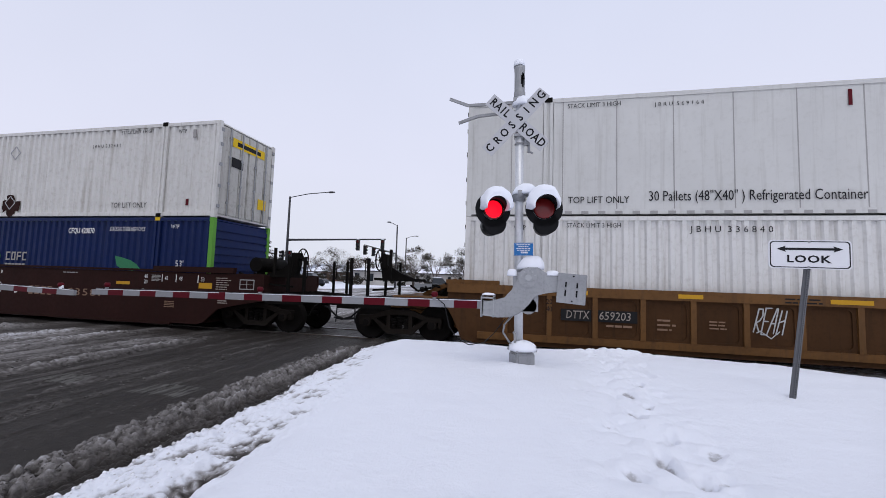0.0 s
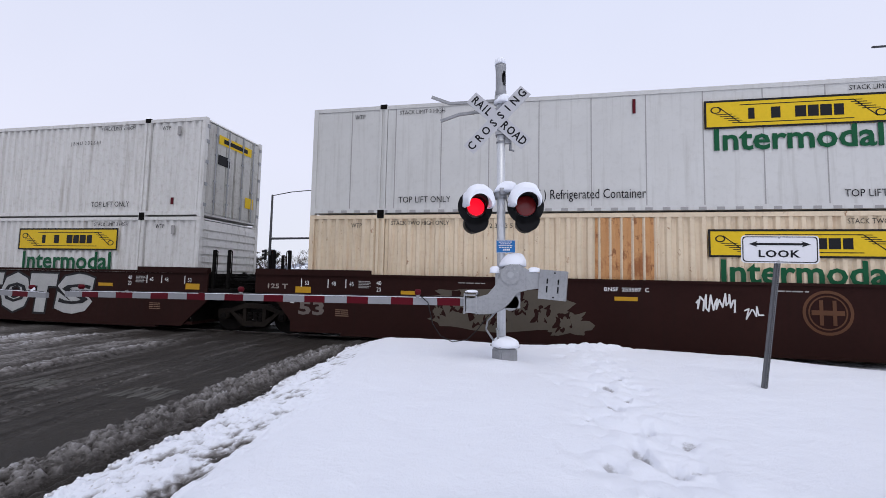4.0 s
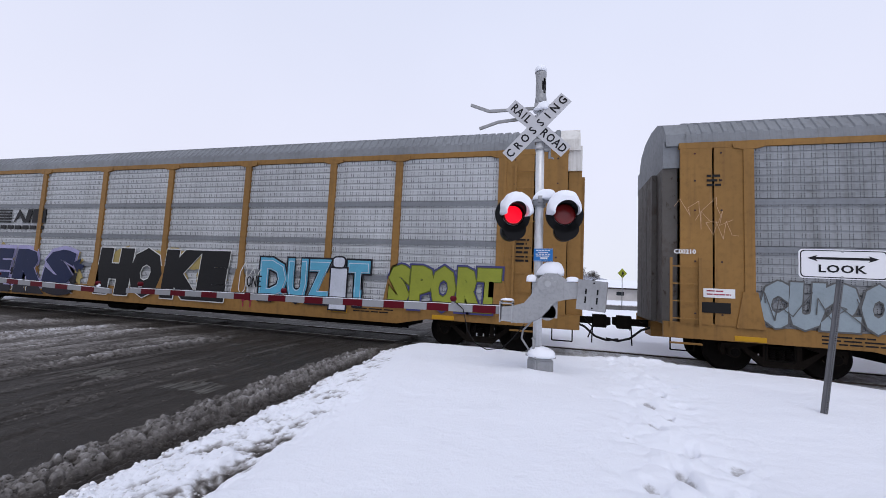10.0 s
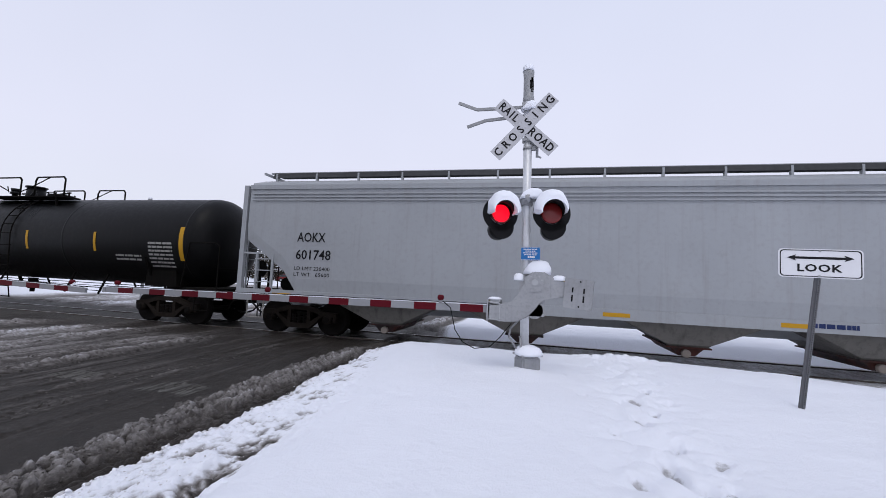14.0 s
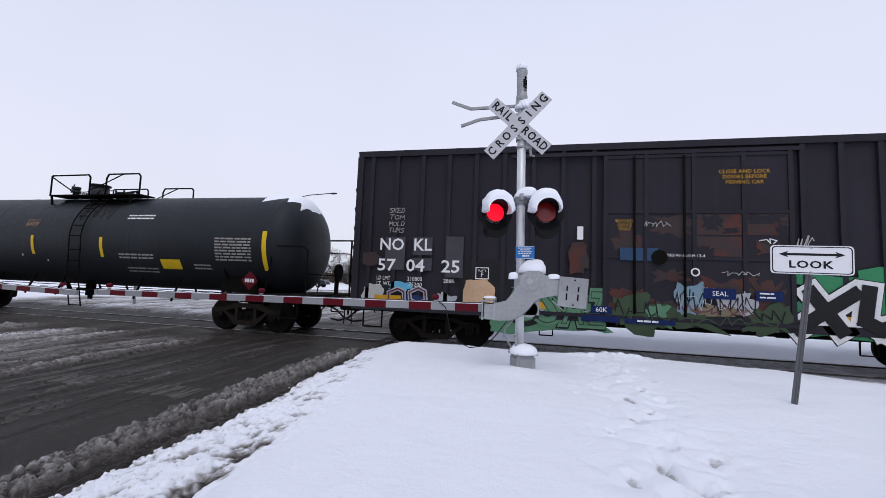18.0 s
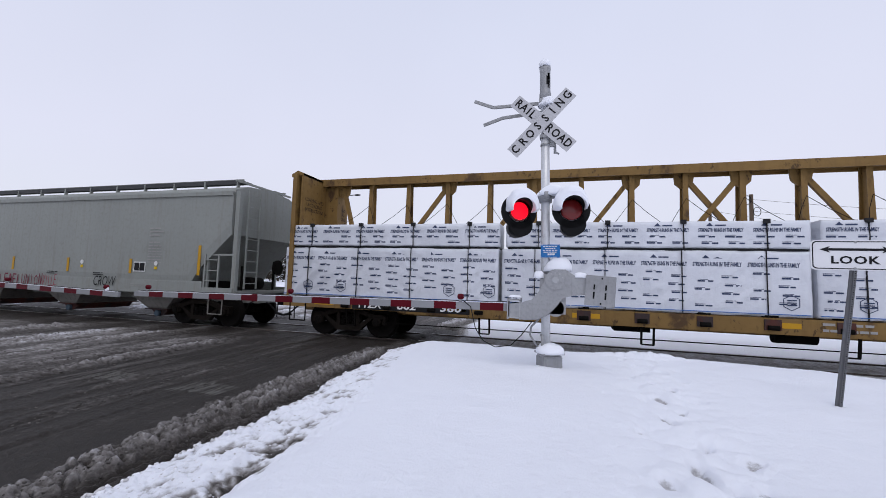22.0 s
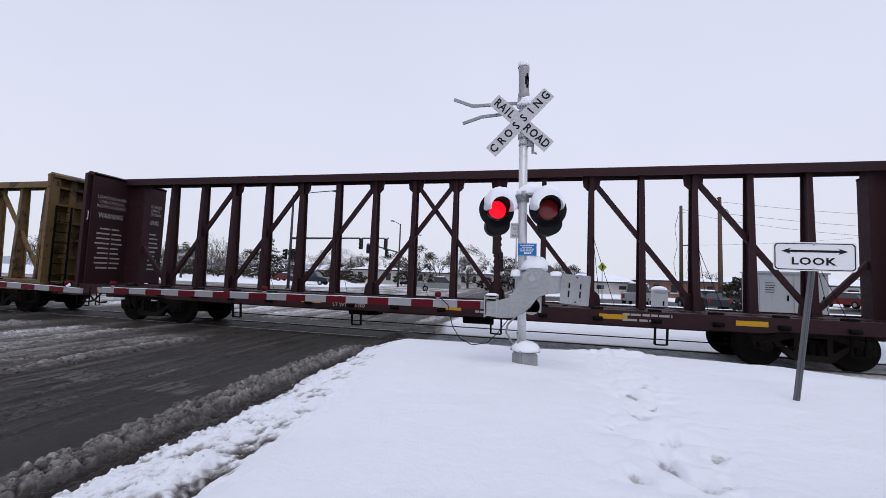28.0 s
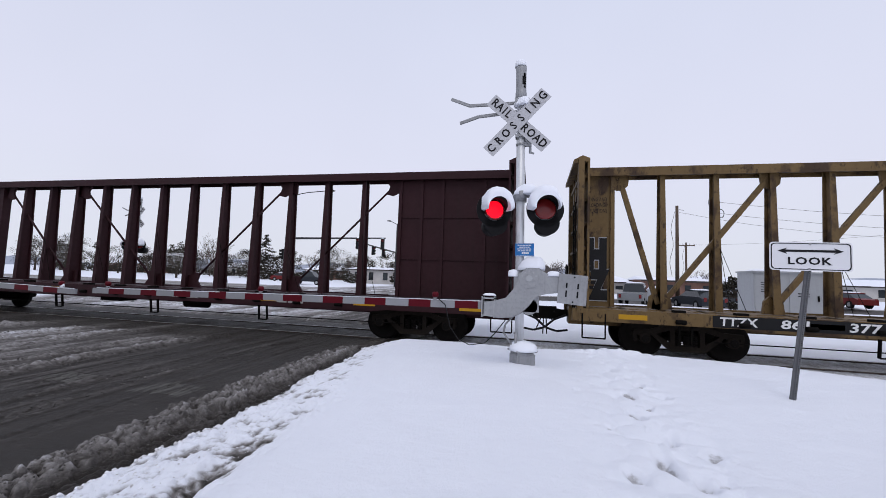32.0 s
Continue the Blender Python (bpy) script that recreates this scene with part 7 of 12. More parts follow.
# ---- autoracks ----
def autorack(x0, half, posts, solids, ladders, label, screen="side_screen"):
    """A covered auto carrier: posts at the given places, solid ochre panels, screen panels between."""
    c = thing("autorack", label, "railcar", group="cars of the train")
    on_train(c, x0)
    hw = 1.55
    zb, ze = 0.92, 4.92
    # roof
    bm = bm_new()
    arc = [(-hw + 0.02, ze), (-hw + 0.06, ze + 0.28), (-1.25, ze + 0.58), (-0.7, ze + 0.80), (0, ze + 0.86), (0.7, ze + 0.80), (1.25, ze + 0.58), (hw - 0.06, ze + 0.28), (hw - 0.02, ze)]
    rings, x, k = [], -half + 0.45, 0
    while x < half - 0.42:
        d = 0.0 if (k // 2) % 2 else 0.04
        rings.append([(x, a, b - d) for a, b in arc])
        k += 1
        x += 0.085 if k % 2 else 0.02
    loft(bm, rings, False, False, False)
    part("roof", bm, "roof_steel", c, "corrugated galvanised roof with light snow")
    bm = bm_new()
    for s in (-1, 1):
        ya, yb = sorted((s * (hw - 0.08), s * (hw + 0.01)))
        box(bm, -half + 0.3, half - 0.3, ya, yb, ze - 0.1, ze + 0.03)
    part("top_rail", bm, "trail_yellow", c)
    # sills and deck
    bm = bm_new()
    for s in (-1, 1):
        ya, yb = sorted((s * (hw - 0.12), s * (hw - 0.01)))
        prism(bm, [(-half, 1.05), (half, 1.05), (half, 0.72), (half - 3.6, 0.72), (half - 4.4, 0.56), (-half + 4.4, 0.56), (-half + 3.6, 0.72), (-half, 0.72)], ya, yb)
    box(bm, -half + 0.1, half - 0.1, -hw + 0.12, hw - 0.12, 0.95, 1.03)
    box(bm, -half, half, -0.35, 0.35, 0.6, 0.95)
    part("side_sill", bm, "trail_yellow", c)
    bm = bm_new()
    for z in (2.2, 3.6):
        box(bm, -half + 0.3, half - 0.3, -hw + 0.14, hw - 0.14, z, z + 0.06)
    part("deck", bm, "dark_steel", c)
    # posts
    for px in posts:
        for s in (-1, 1):
            bm = bm_new()
            ya, yb = sorted((s * (hw - 0.1), s * (hw + 0.03)))
            box(bm, px - 0.095, px + 0.095, ya, yb, 1.0, ze - 0.08)
            prism(bm, [(px - 0.3, ze - 0.02), (px + 0.3, ze - 0.02), (px + 0.28, ze - 0.12), (px + 0.12, ze - 0.16), (px - 0.12, ze - 0.16), (px - 0.28, ze - 0.12)], ya - 0.006, yb + 0.006)
            prism(bm, [(px - 0.13, 1.75), (px + 0.13, 1.75), (px + 0.26, 1.0), (px - 0.26, 1.0)], ya - 0.006, yb + 0.006)
            part("post", bm, "trail_yellow", c)
    # panels
    edges = sorted([-half + 0.3, *posts, half - 0.3])
    for a, b in zip(edges, edges[1:]):
        mid_x = (a + b) / 2
        solid = any(p <= mid_x <= q for p, q in solids)
        for s in (-1, 1):
            bm = bm_new()
            if solid:
                ya, yb = sorted((s * (hw - 0.05), s * (hw + 0.005)))
                w = (b - a) / 2
                for k in range(2):
                    box(bm, a + k * w + 0.02, a + (k + 1) * w - 0.02, ya, yb, 1.03, ze - 0.1)
                part("end_panel", bm, "trail_yellow", c, "ochre solid side panel")
                if s < 0:
                    bm = bm_new()
                    for k in range(int((b - a) / 0.5)):
                        for z in (1.25, 2.35, 3.45, 4.1, 4.7):
                            xx = a + 0.3 + k * 0.5
                            tube(bm, (xx, -hw - 0.014, z), (xx, -hw - 0.003, z), 0.022, 6)
                    part("rivet", bm, "box_rust", c)
                continue
            rows_z = [1.05, 1.72, 2.66, 3.66, ze - 0.1]
            for k, (z0, z1) in enumerate(zip(rows_z, rows_z[1:])):
                n = max(3, int((z1 - z0) / 0.16))
                prof = []
                for i in range(n):
                    za, zz = z0 + (z1 - z0) * i / n, (z1 - z0) / n
                    prof += [(hw - 0.04, za), (hw - 0.04, za + 0.22 * zz), (hw - 0.02, za + 0.32 * zz), (hw - 0.02, za + 0.94 * zz)]
                prof.append((hw - 0.055, z1))
                lo = [bm.verts.new((a + 0.08, s * q, z)) for q, z in prof]
                hi = [bm.verts.new((b - 0.08, s * q, z)) for q, z in prof]
                for i in range(len(prof) - 1):
                    bm.faces.new((lo[i], hi[i], hi[i + 1], lo[i + 1]))
            part("side_screen", bm, screen, c, "galvanised slotted side screen")
            if s < 0:
                bm = bm_new()
                for z in (1.72, 2.66, 3.66):
                    box(bm, a + 0.08, b - 0.08, -hw + 0.0, -hw + 0.03, z - 0.09, z + 0.03)
                part("panel_joint", bm, "roof_steel", c)
                bm = bm_new()
                for z0, z1 in zip(rows_z, rows_z[1:]):
                    n = max(3, int((z1 - z0) / 0.16))
                    xx, col = a + 0.14, 0
                    while xx < b - 0.14:
                        for i in range(n):
                            for q in (0.42, 0.63, 0.84):
                                zz = z0 + (z1 - z0) * (i + q) / n
                                v = [bm.verts.new((xx + p, -hw + 0.017, zz + r)) for p, r in ((0, -0.011), (0.015, -0.011), (0.015, 0.011), (0, 0.011))]
                                bm.faces.new(v)
                        col += 1
                        xx += 0.06 if col % 2 else 0.135
                tagged(part("screen_slot", bm, "screen_hole", c), kind="stuff")
    # ends
    for d in (-1, 1):
        bm = bm_new()
        xo = d * half
        for k in range(5):
            y0 = -hw + 0.14 + k * (2 * hw - 0.28) / 5
            y1 = y0 + (2 * hw - 0.28) / 5 - 0.03
            bulge = 0.10 if 0 < k < 4 else 0.0
            box(bm, min(xo - d * 0.3, xo + d * bulge), max(xo - d * 0.3, xo + d * bulge), y0, y1, 1.0, ze - 0.5)
        part("end_door", bm, "door_steel" if screen == "side_screen" and d < 0 else "trail_yellow", c, "weathered folding end door")
        bm = bm_new()
        box(bm, min(xo - d * 0.45, xo), max(xo - d * 0.45, xo), -hw + 0.1, hw - 0.1, ze - 0.5, ze + 0.1)
        ring = [(a * 0.985, b - 0.02) for a, b in arc]
        loft(bm, [[(xo - d * 0.5, a, b) for a, b in ring], [(xo - d * 0.05, a, b) for a, b in ring]], True)
        part("end_hood", bm, "container_white" if screen != "side_screen" else "roof_steel", c, "pale hood over the end door")
    for lx, top, n in ladders:
        bm = bm_new()
        ladder(bm, lx, -hw - 0.07, 0.95, top, 0.55, n)
        part("ladder", bm, "trail_yellow", c)
        bm = bm_new()
        beam(bm, (lx - 0.3, -hw - 0.06, 0.62), (lx + 0.3, -hw - 0.06, 0.62), 0.12, 0.03)
        part("foot_step", bm, "trail_yellow", c)
    bm = bm_new()
    for d in (-1, 1):
        pipe(bm, [(d * (half - 2.4), -1.45, 0.75), (d * (half - 2.4), -1.45, 0.38), (d * (half - 1.9), -1.45, 0.38), (d * (half - 1.9), -1.45, 0.75)], 0.016, 6)
        pipe(bm, [(d * (half - 0.6), -1.45, 0.72), (d * (half - 0.6), -1.45, 0.45), (d * (half - 0.15), -1.45, 0.45), (d * (half - 0.15), -1.45, 0.72)], 0.016, 6)
    part("stirrup", bm, "dark_steel", c)
    bm = bm_new()
    box(bm, -half + 4.5, half - 4.5, -0.9, 0.9, 0.38, 0.62)
    part("centre_sill", bm, "dark_steel", c)
    bm = bm_new()
    tube(bm, (-half + 4.2, -1.2, 0.45), (half - 4.2, -1.2, 0.45), 0.025, 6)
    part("brake_pipe", bm, "dark_steel", c)
    bm = bm_new()
    tube(bm, (-1.2, -1.0, 0.45), (0.1, -1.0, 0.45), 0.17, 14)
    part("air_tank", bm, "dark_steel", c)
    for xt in (-half + 2.35, half - 2.35):
        truck(c, x0, xt)
    couplers(c, half + 0.1)
    bm = bm_new()
    for xx in (-half + 1.6, -half + 5.5, -4, 2.5, 7.5, half - 3.2):
        box(bm, xx - 0.28, xx + 0.28, -hw - 0.004, -hw + 0.012, 0.74, 0.84)
    part("reflector", bm, "reflector", c)
    for xx, w, n in ((-half + 3.4, 1.2, 3), (half - 5.0, 1.3, 3), (0.5, 0.9, 2)):
        bars(c, "letter_black", xx, -hw + 0.006, 0.95, w, n, 0.03, 0.07, seed=int(xx * 7))
    for xx in (-half + 1.0, half - 1.3):
        bars(c, "letter_black", xx, -hw - 0.012, 2.75 if xx > 0 else 4.2, 0.35, 6 if xx > 0 else 3, 0.05, 0.1, seed=int(xx * 3), words=2)
    return c


def build_autoracks():
    y = -1.60
    half = 13.4
    c = autorack(-82.31, half, [-11.8, -9.07, -7.1, -4.33, -1.45, 1.42, 4.3, 7.0, 9.03, 11.8], [(-20, -11.8), (-9.0, -7.1), (7.0, 9.0), (11.8, 20)], [(-13.0, 2.42, 4)], "ochre autorack with silver screens and heavy graffiti")
    # emblem of plain shapes: brackets, three blocks, a fine line, four dots
    for s in (-1, 1):
        xx = -8.16 + s * 0.79
        bm = bm_new()
        prism(bm, [(xx - s * 0.13, 4.0), (xx + s * 0.03, 4.0), (xx + s * 0.03, 3.4), (xx - s * 0.13, 3.4), (xx - s * 0.13, 3.46), (xx - s * 0.03, 3.46), (xx - s * 0.03, 3.94), (xx - s * 0.13, 3.94)], -1.572, -1.558)
        part("emblem", bm, "letter_black", c, "black bracket emblem")
        for q in (0.40, 0.56):
            bm = bm_new()
            tube(bm, (-8.16 + s * q, -1.572, 3.3), (-8.16 + s * q, -1.558, 3.3), 0.055, 12)
            part("dot", bm, "letter_black", c)
    for k in (-1, 0, 1):
        bm = bm_new()
        xx = -8.21 + k * 0.345
        prism(bm, [(xx - 0.14, 3.56), (xx + 0.10, 3.56), (xx + 0.155, 3.61), (xx + 0.155, 3.9), (xx - 0.09, 3.9), (xx - 0.14, 3.85)], -1.572, -1.558)
        part("emblem", bm, "letter_black", c)
        bm = bm_new()
        box(bm, xx - 0.04, xx + 0.155 - 0.06 * (k == 0), -1.575, -1.572, 3.69, 3.77)
        part("emblem", bm, "trail_yellow", c)
    bars(c, "letter_black", -8.16, -1.562, 3.465, 1.2, 1, 0.03, 0.1, words=3, seed=8)
    for k in range(3):
        scribble(c, -13.2 + 0.3 * k, -12.2 + 0.1 * k, 3.25 - 0.25 * k, 3.75 - 0.2 * k, -1.575, "g_tan", 0.008, 21 + k, 9)
    bm = bm_new()
    box(bm, -5.95, -3.5, -1.552, -1.545, 0.66, 0.9)
    part("number_board", bm, "plate", c)
    text("CTTX  690659", 0.24, on_side(-4.72, -1.555, 0.78), "letter_white", c, width=2.2)
    text("C00210", 0.13, on_side(-13.0, -1.575, 2.55), "letter_white", c, width=0.42, fat=0.004)
    bm = bm_new()
    box(bm, -12.65, -12.07, -1.568, -1.56, 1.6, 1.79)
    part("notice_plate", bm, "letter_white", c, "white notice plate with red writing")
    bars(c, "g_red", -12.36, -1.57, 1.74, 0.46, 2, 0.025, 0.07, seed=23)
    bm = bm_new()
    box(bm, -12.7, -12.15, -1.568, -1.56, 1.28, 1.5)
    part("notice_plate", bm, "plate", c, "dark notice plate")
    ghost = [("C", -11.62, -11.2), ("U", -11.15, -10.6), ("2", -10.6, -10.02), ("O", -9.95, -9.5)]
    bubble(c, ghost, y + 0.03, 1.1, 1.86, (("g_char", 0.135), ("g_mist", 0.10)), 0.1)
    for k in range(2):
        scribble(c, -11.6 + 0.9 * k, -10.7 + 0.9 * k, 1.15, 1.8, y + 0.006 - 0.002 * k, "g_char", 0.018, 27 + k, 7)
    osik = [("O", -8.98, -8.42), ("S", -8.42, -8.0), ("I", -7.98, -7.78), ("K", -7.72, -7.1)]
    bubble(c, osik, y + 0.02, 1.55, 2.2, (("g_violet", 0.19), ("g_lilac", 0.12), ("g_blue", 0.075), ("g_frost", 0.055)), 0.05)
    bubble(c, osik, y - 0.008, 1.62, 2.12, (("g_blue", -0.02),), 0.05)
    nger = [("N", -6.8, -5.75), ("G", -5.7, -4.75), ("E", -4.7, -3.85), ("R", -3.8, -2.45)]
    blob(c, -4.65, y + 0.03, 1.62, 4.7, 1.25, "g_char", 9, rough=0.06)
    bubble(c, nger, y + 0.02, 1.12, 2.15, (("g_taupe", 0.13), ("g_dust", 0.085)), 0.0)
    sheat = [("C", -1.2, -0.7), ("H", -0.7, -0.15), ("O", -0.15, 0.4), ("E", 0.4, 0.85), ("T", 0.85, 1.35)]
    bubble(c, sheat, y + 0.02, 0.6, 1.8, (("g_white", 0.205), ("g_black", 0.18)), 0.0)
    bubble(c, sheat, y - 0.004, 0.75, 1.66, (("g_white", 0.035), ("g_black", 0.010)), 0.0)
    for sx_, sz_ in ((0.05, 1.62), (0.55, 1.2)):
        bm = bm_new()
        for q in range(3):
            a = radians(60 * q + 15)
            beam(bm, (sx_ - 0.14 * math.cos(a), y - 0.024 - 0.001 * q, sz_ - 0.17 * math.sin(a)), (sx_ + 0.14 * math.cos(a), y - 0.024 - 0.001 * q, sz_ + 0.17 * math.sin(a)), 0.002, 0.035)
        part("graffiti", bm, "g_white", c, "white sprayed star")
    bubble(c, spread("RUGBY", 1.08, 1.68), y - 0.01, 0.66, 0.86, (("g_black", 0.05), ("g_white", 0.012)), 0.1)
    spray(c, "KEUL", 3.0, y, 1.55, 0.9, 0.42, (("g_red", 0.045),), 13, 0.3)
    spray(c, "MH", 3.0, y, 1.2, 0.7, 0.2, (("g_maroon", 0.045),), 14, 0.3)
    spray(c, "RASHOM", 2.75, y, 0.78, 2.0, 0.26, (("g_tan", 0.03),), 15, 0.1)
    blob(c, 5.45, y + 0.03, 1.32, 2.5, 1.3, "g_white", 33, rough=0.25)
    blob(c, 5.45, y + 0.026, 1.32, 2.42, 1.22, "g_black", 33, rough=0.25)
    bubble(c, [("E", 4.5, 5.1), ("R", 5.1, 5.9), ("S", 5.9, 6.65)], y + 0.014, 0.75, 1.85, (("g_white", 0.05), ("g_black", 0.02)), 0.1)
    bm = bm_new()
    box(bm, 3.95, 6.0, y - 0.006, y - 0.004, 0.6, 1.1)
    part("graffiti", bm, "g_maroon", c)
    bubble(c, [("W", 4.05, 5.0), ("H", 5.05, 5.95)], y - 0.012, 0.68, 1.5, (("g_maroon", 0.15), ("g_steel", 0.115)), 0.0)
    mesh_ = [("M", 6.95, 8.35), ("E", 8.5, 9.18), ("S", 9.28, 9.98), ("H", 10.08, 11.1)]
    bubble(c, mesh_, y + 0.02, 0.98, 2.15, (("g_black", 0.27), ("g_pale", 0.235), ("g_black", 0.15)), 0.0)
    bubble(c, mesh_, y + 0.004, 0.85, 2.0, (("g_ink", 0.12),), 0.0, 0.1, -0.04)
    spray(c, "MESH", 9.05, y - 0.01, 1.5, 4.1, 1.05, (("g_rose", 0.11), ("g_ink", 0.025)), 18, 0.0, False, 0.3)
    for sx_, sz_ in ((8.25, 1.3), (8.45, 1.05), (9.7, 0.9), (10.3, 0.85), (6.95, 1.15)):
        bm = bm_new()
        beam(bm, (sx_ - 0.13, y - 0.03, sz_), (sx_ + 0.13, y - 0.03, sz_), 0.002, 0.022)
        beam(bm, (sx_, y - 0.032, sz_ - 0.17), (sx_, y - 0.032, sz_ + 0.17), 0.002, 0.022)
        part("graffiti", bm, "g_white", c, "white sprayed sparkle")
    bars(c, "g_black", 7.3, -1.556, 0.66, 0.7, 1, 0.1, 0.1, words=6, seed=77)
    c2 = autorack(-111.02, 13.6, [-11.65, -8.97, -7.03, -4.2, -1.36, 1.42, 4.3, 7.1, 9.04, 11.75], [(-20, -11.6), (11.7, 20)], [(12.35, 4.6, 9), (-13.1, 4.6, 9)], "ochre autorack with bright silver screens and graffiti lettering", "side_screen_bright")
    # emblem: stripes and a block
    bm = bm_new()
    for k in range(5):
        box(bm, -6.9 + 0.1 * k, -5.7, -1.565, -1.548, 3.45 - 0.1 * k, 3.51 - 0.1 * k)
    prism(bm, [(-5.55, 3.05), (-5.3, 3.52), (-4.95, 3.15), (-4.85, 3.52), (-4.65, 3.52), (-4.75, 3.05), (-5.05, 3.05), (-5.25, 3.3)], -1.565, -1.548)
    box(bm, -4.6, -4.05 + 0.1, -1.565, -1.548, 3.05, 3.52)
    for k in range(8):
        box(bm, -6.95 + k * 0.38, -6.67 + k * 0.38, -1.565, -1.548, 2.82, 2.95)
    part("emblem", bm, "letter_black", c2, "black striped emblem")
    text("TTGX  707020", 0.27, on_side(-5.6, -1.556, 0.76), "letter_white", c2, width=2.5)
    text("NS\n50324", 0.2, on_side(-12.5, -1.565, 2.55), "letter_black", c2)
    bm = bm_new()
    beam(bm, (-11.2, -1.566, 4.2), (-11.25, -1.566, 1.85), 0.01, 0.2)
    beam(bm, (-11.25, -1.566, 1.85), (-9.75, -1.566, 1.8), 0.01, 0.2)
    beam(bm, (-9.78, -1.585, 1.95), (-9.48, -1.585, 3.3), 0.01, 0.24)
    beam(bm, (-9.28, -1.60, 1.9), (-9.36, -1.60, 3.3), 0.01, 0.22)
    part("graffiti", bm, "g_black", c2)
    bubble(c2, spread("RKE", -9.35, -8.55), y, 1.15, 1.6, (("g_black", 0.085), ("g_mint", 0.035)), 0.15)
    for bx, bz, bw, bh, mt, sd in ((-7.9, 2.0, 0.9, 0.5, "g_straw", 61), (-5.6, 1.7, 0.8, 0.9, "g_straw", 62), (-2.4, 1.55, 0.9, 1.0, "g_straw", 63), (-6.6, 0.95, 2.4, 0.45, "g_pale", 64), (-3.2, 0.95, 1.8, 0.45, "g_pale", 65)):
        blob(c2, bx, y + 0.036, bz, bw, bh, mt, sd, rough=0.8)
    ners = [("N", -8.0, -6.5), ("E", -6.4, -5.38), ("R", -5.3, -3.9), ("S", -3.75, -2.35)]
    bubble(c2, ners, y + 0.03, 0.95, 2.02, (("g_lilac", 0.20),), 0.12)
    bubble(c2, ners, y + 0.02, 0.72, 1.3, (("g_ink", 0.15),), 0.12, 0.1)
    bubble(c2, ners, y + 0.010, 0.98, 1.98, (("g_lilac", 0.145), ("g_navy", 0.115)), 0.12)
    for s in (-1, 1):
        bm = bm_new()
        ax = -8.3 if s < 0 else -2.1
        prism(bm, [(ax - 0.22, 1.72), (ax + 0.12, 1.86), (ax + 0.08, 1.7), (ax + 0.3, 1.66), (ax + 0.24, 1.5), (ax + 0.05, 1.52), (ax + 0.02, 1.38)], y - 0.004, y)
        part("graffiti", bm, "g_navy", c2)
    hoke = [("H", -1.25, 0.12), ("O", 0.2, 1.3), ("K", 1.38, 2.72), ("E", 2.8, 3.75)]
    for bx, bw, sd in ((-0.6, 1.2, 66), (1.7, 1.5, 67), (3.2, 1.3, 68)):
        blob(c2, bx, y + 0.036, 1.85, bw, 0.8, "g_straw", sd, rough=0.8)
    bubble(c2, hoke, y + 0.02, 0.85, 2.05, (("g_white", 0.20), ("g_black", 0.17)), 0.1)
    duzit = [("D", 5.02, 5.85), ("U", 5.95, 6.5), ("Z", 6.56, 7.22), ("T", 7.78, 8.35)]
    bubble(c2, duzit, y + 0.02, 0.95, 1.98, (("g_ink", 0.155), ("g_cyan", 0.105)), 0.0)
    bubble(c2, duzit, y + 0.004, 1.0, 1.95, (("g_frost", 0.066), ("g_cyan", 0.048)), 0.0)
    bubble(c2, [("I", 7.32, 7.68)], y, 0.85, 1.75, (("g_ink", 0.16), ("g_frost", 0.115)), 0.0)
    blob(c2, 7.5, y - 0.02, 2.05, 0.42, 0.34, "g_ink", 69, rough=0.05)
    blob(c2, 7.5, y - 0.026, 2.05, 0.33, 0.26, "g_frost", 69, rough=0.05)
    bubble(c2, spread("TT", 4.35, 4.85), y + 0.05, 0.70, 0.9, (("g_red", 0.02),))
    spray(c2, "OOC", 4.75, y, 1.45, 0.9, 0.9, (("g_white", 0.025),), 27, 0.0)
    spray(c2, "ONE", 4.85, y - 0.01, 1.45, 0.5, 0.3, (("g_black", 0.035),), 28, 0.0)
    sport = [("S", 8.95, 9.45), ("P", 9.5, 10.05), ("O", 10.1, 10.65), ("R", 10.7, 11.25), ("T", 11.25, 11.75)]
    bubble(c2, sport, y + 0.02, 1.0, 1.9, (("g_violet", 0.17), ("g_olive", 0.125), ("g_lime", 0.10)), 0.05)


build_autoracks()


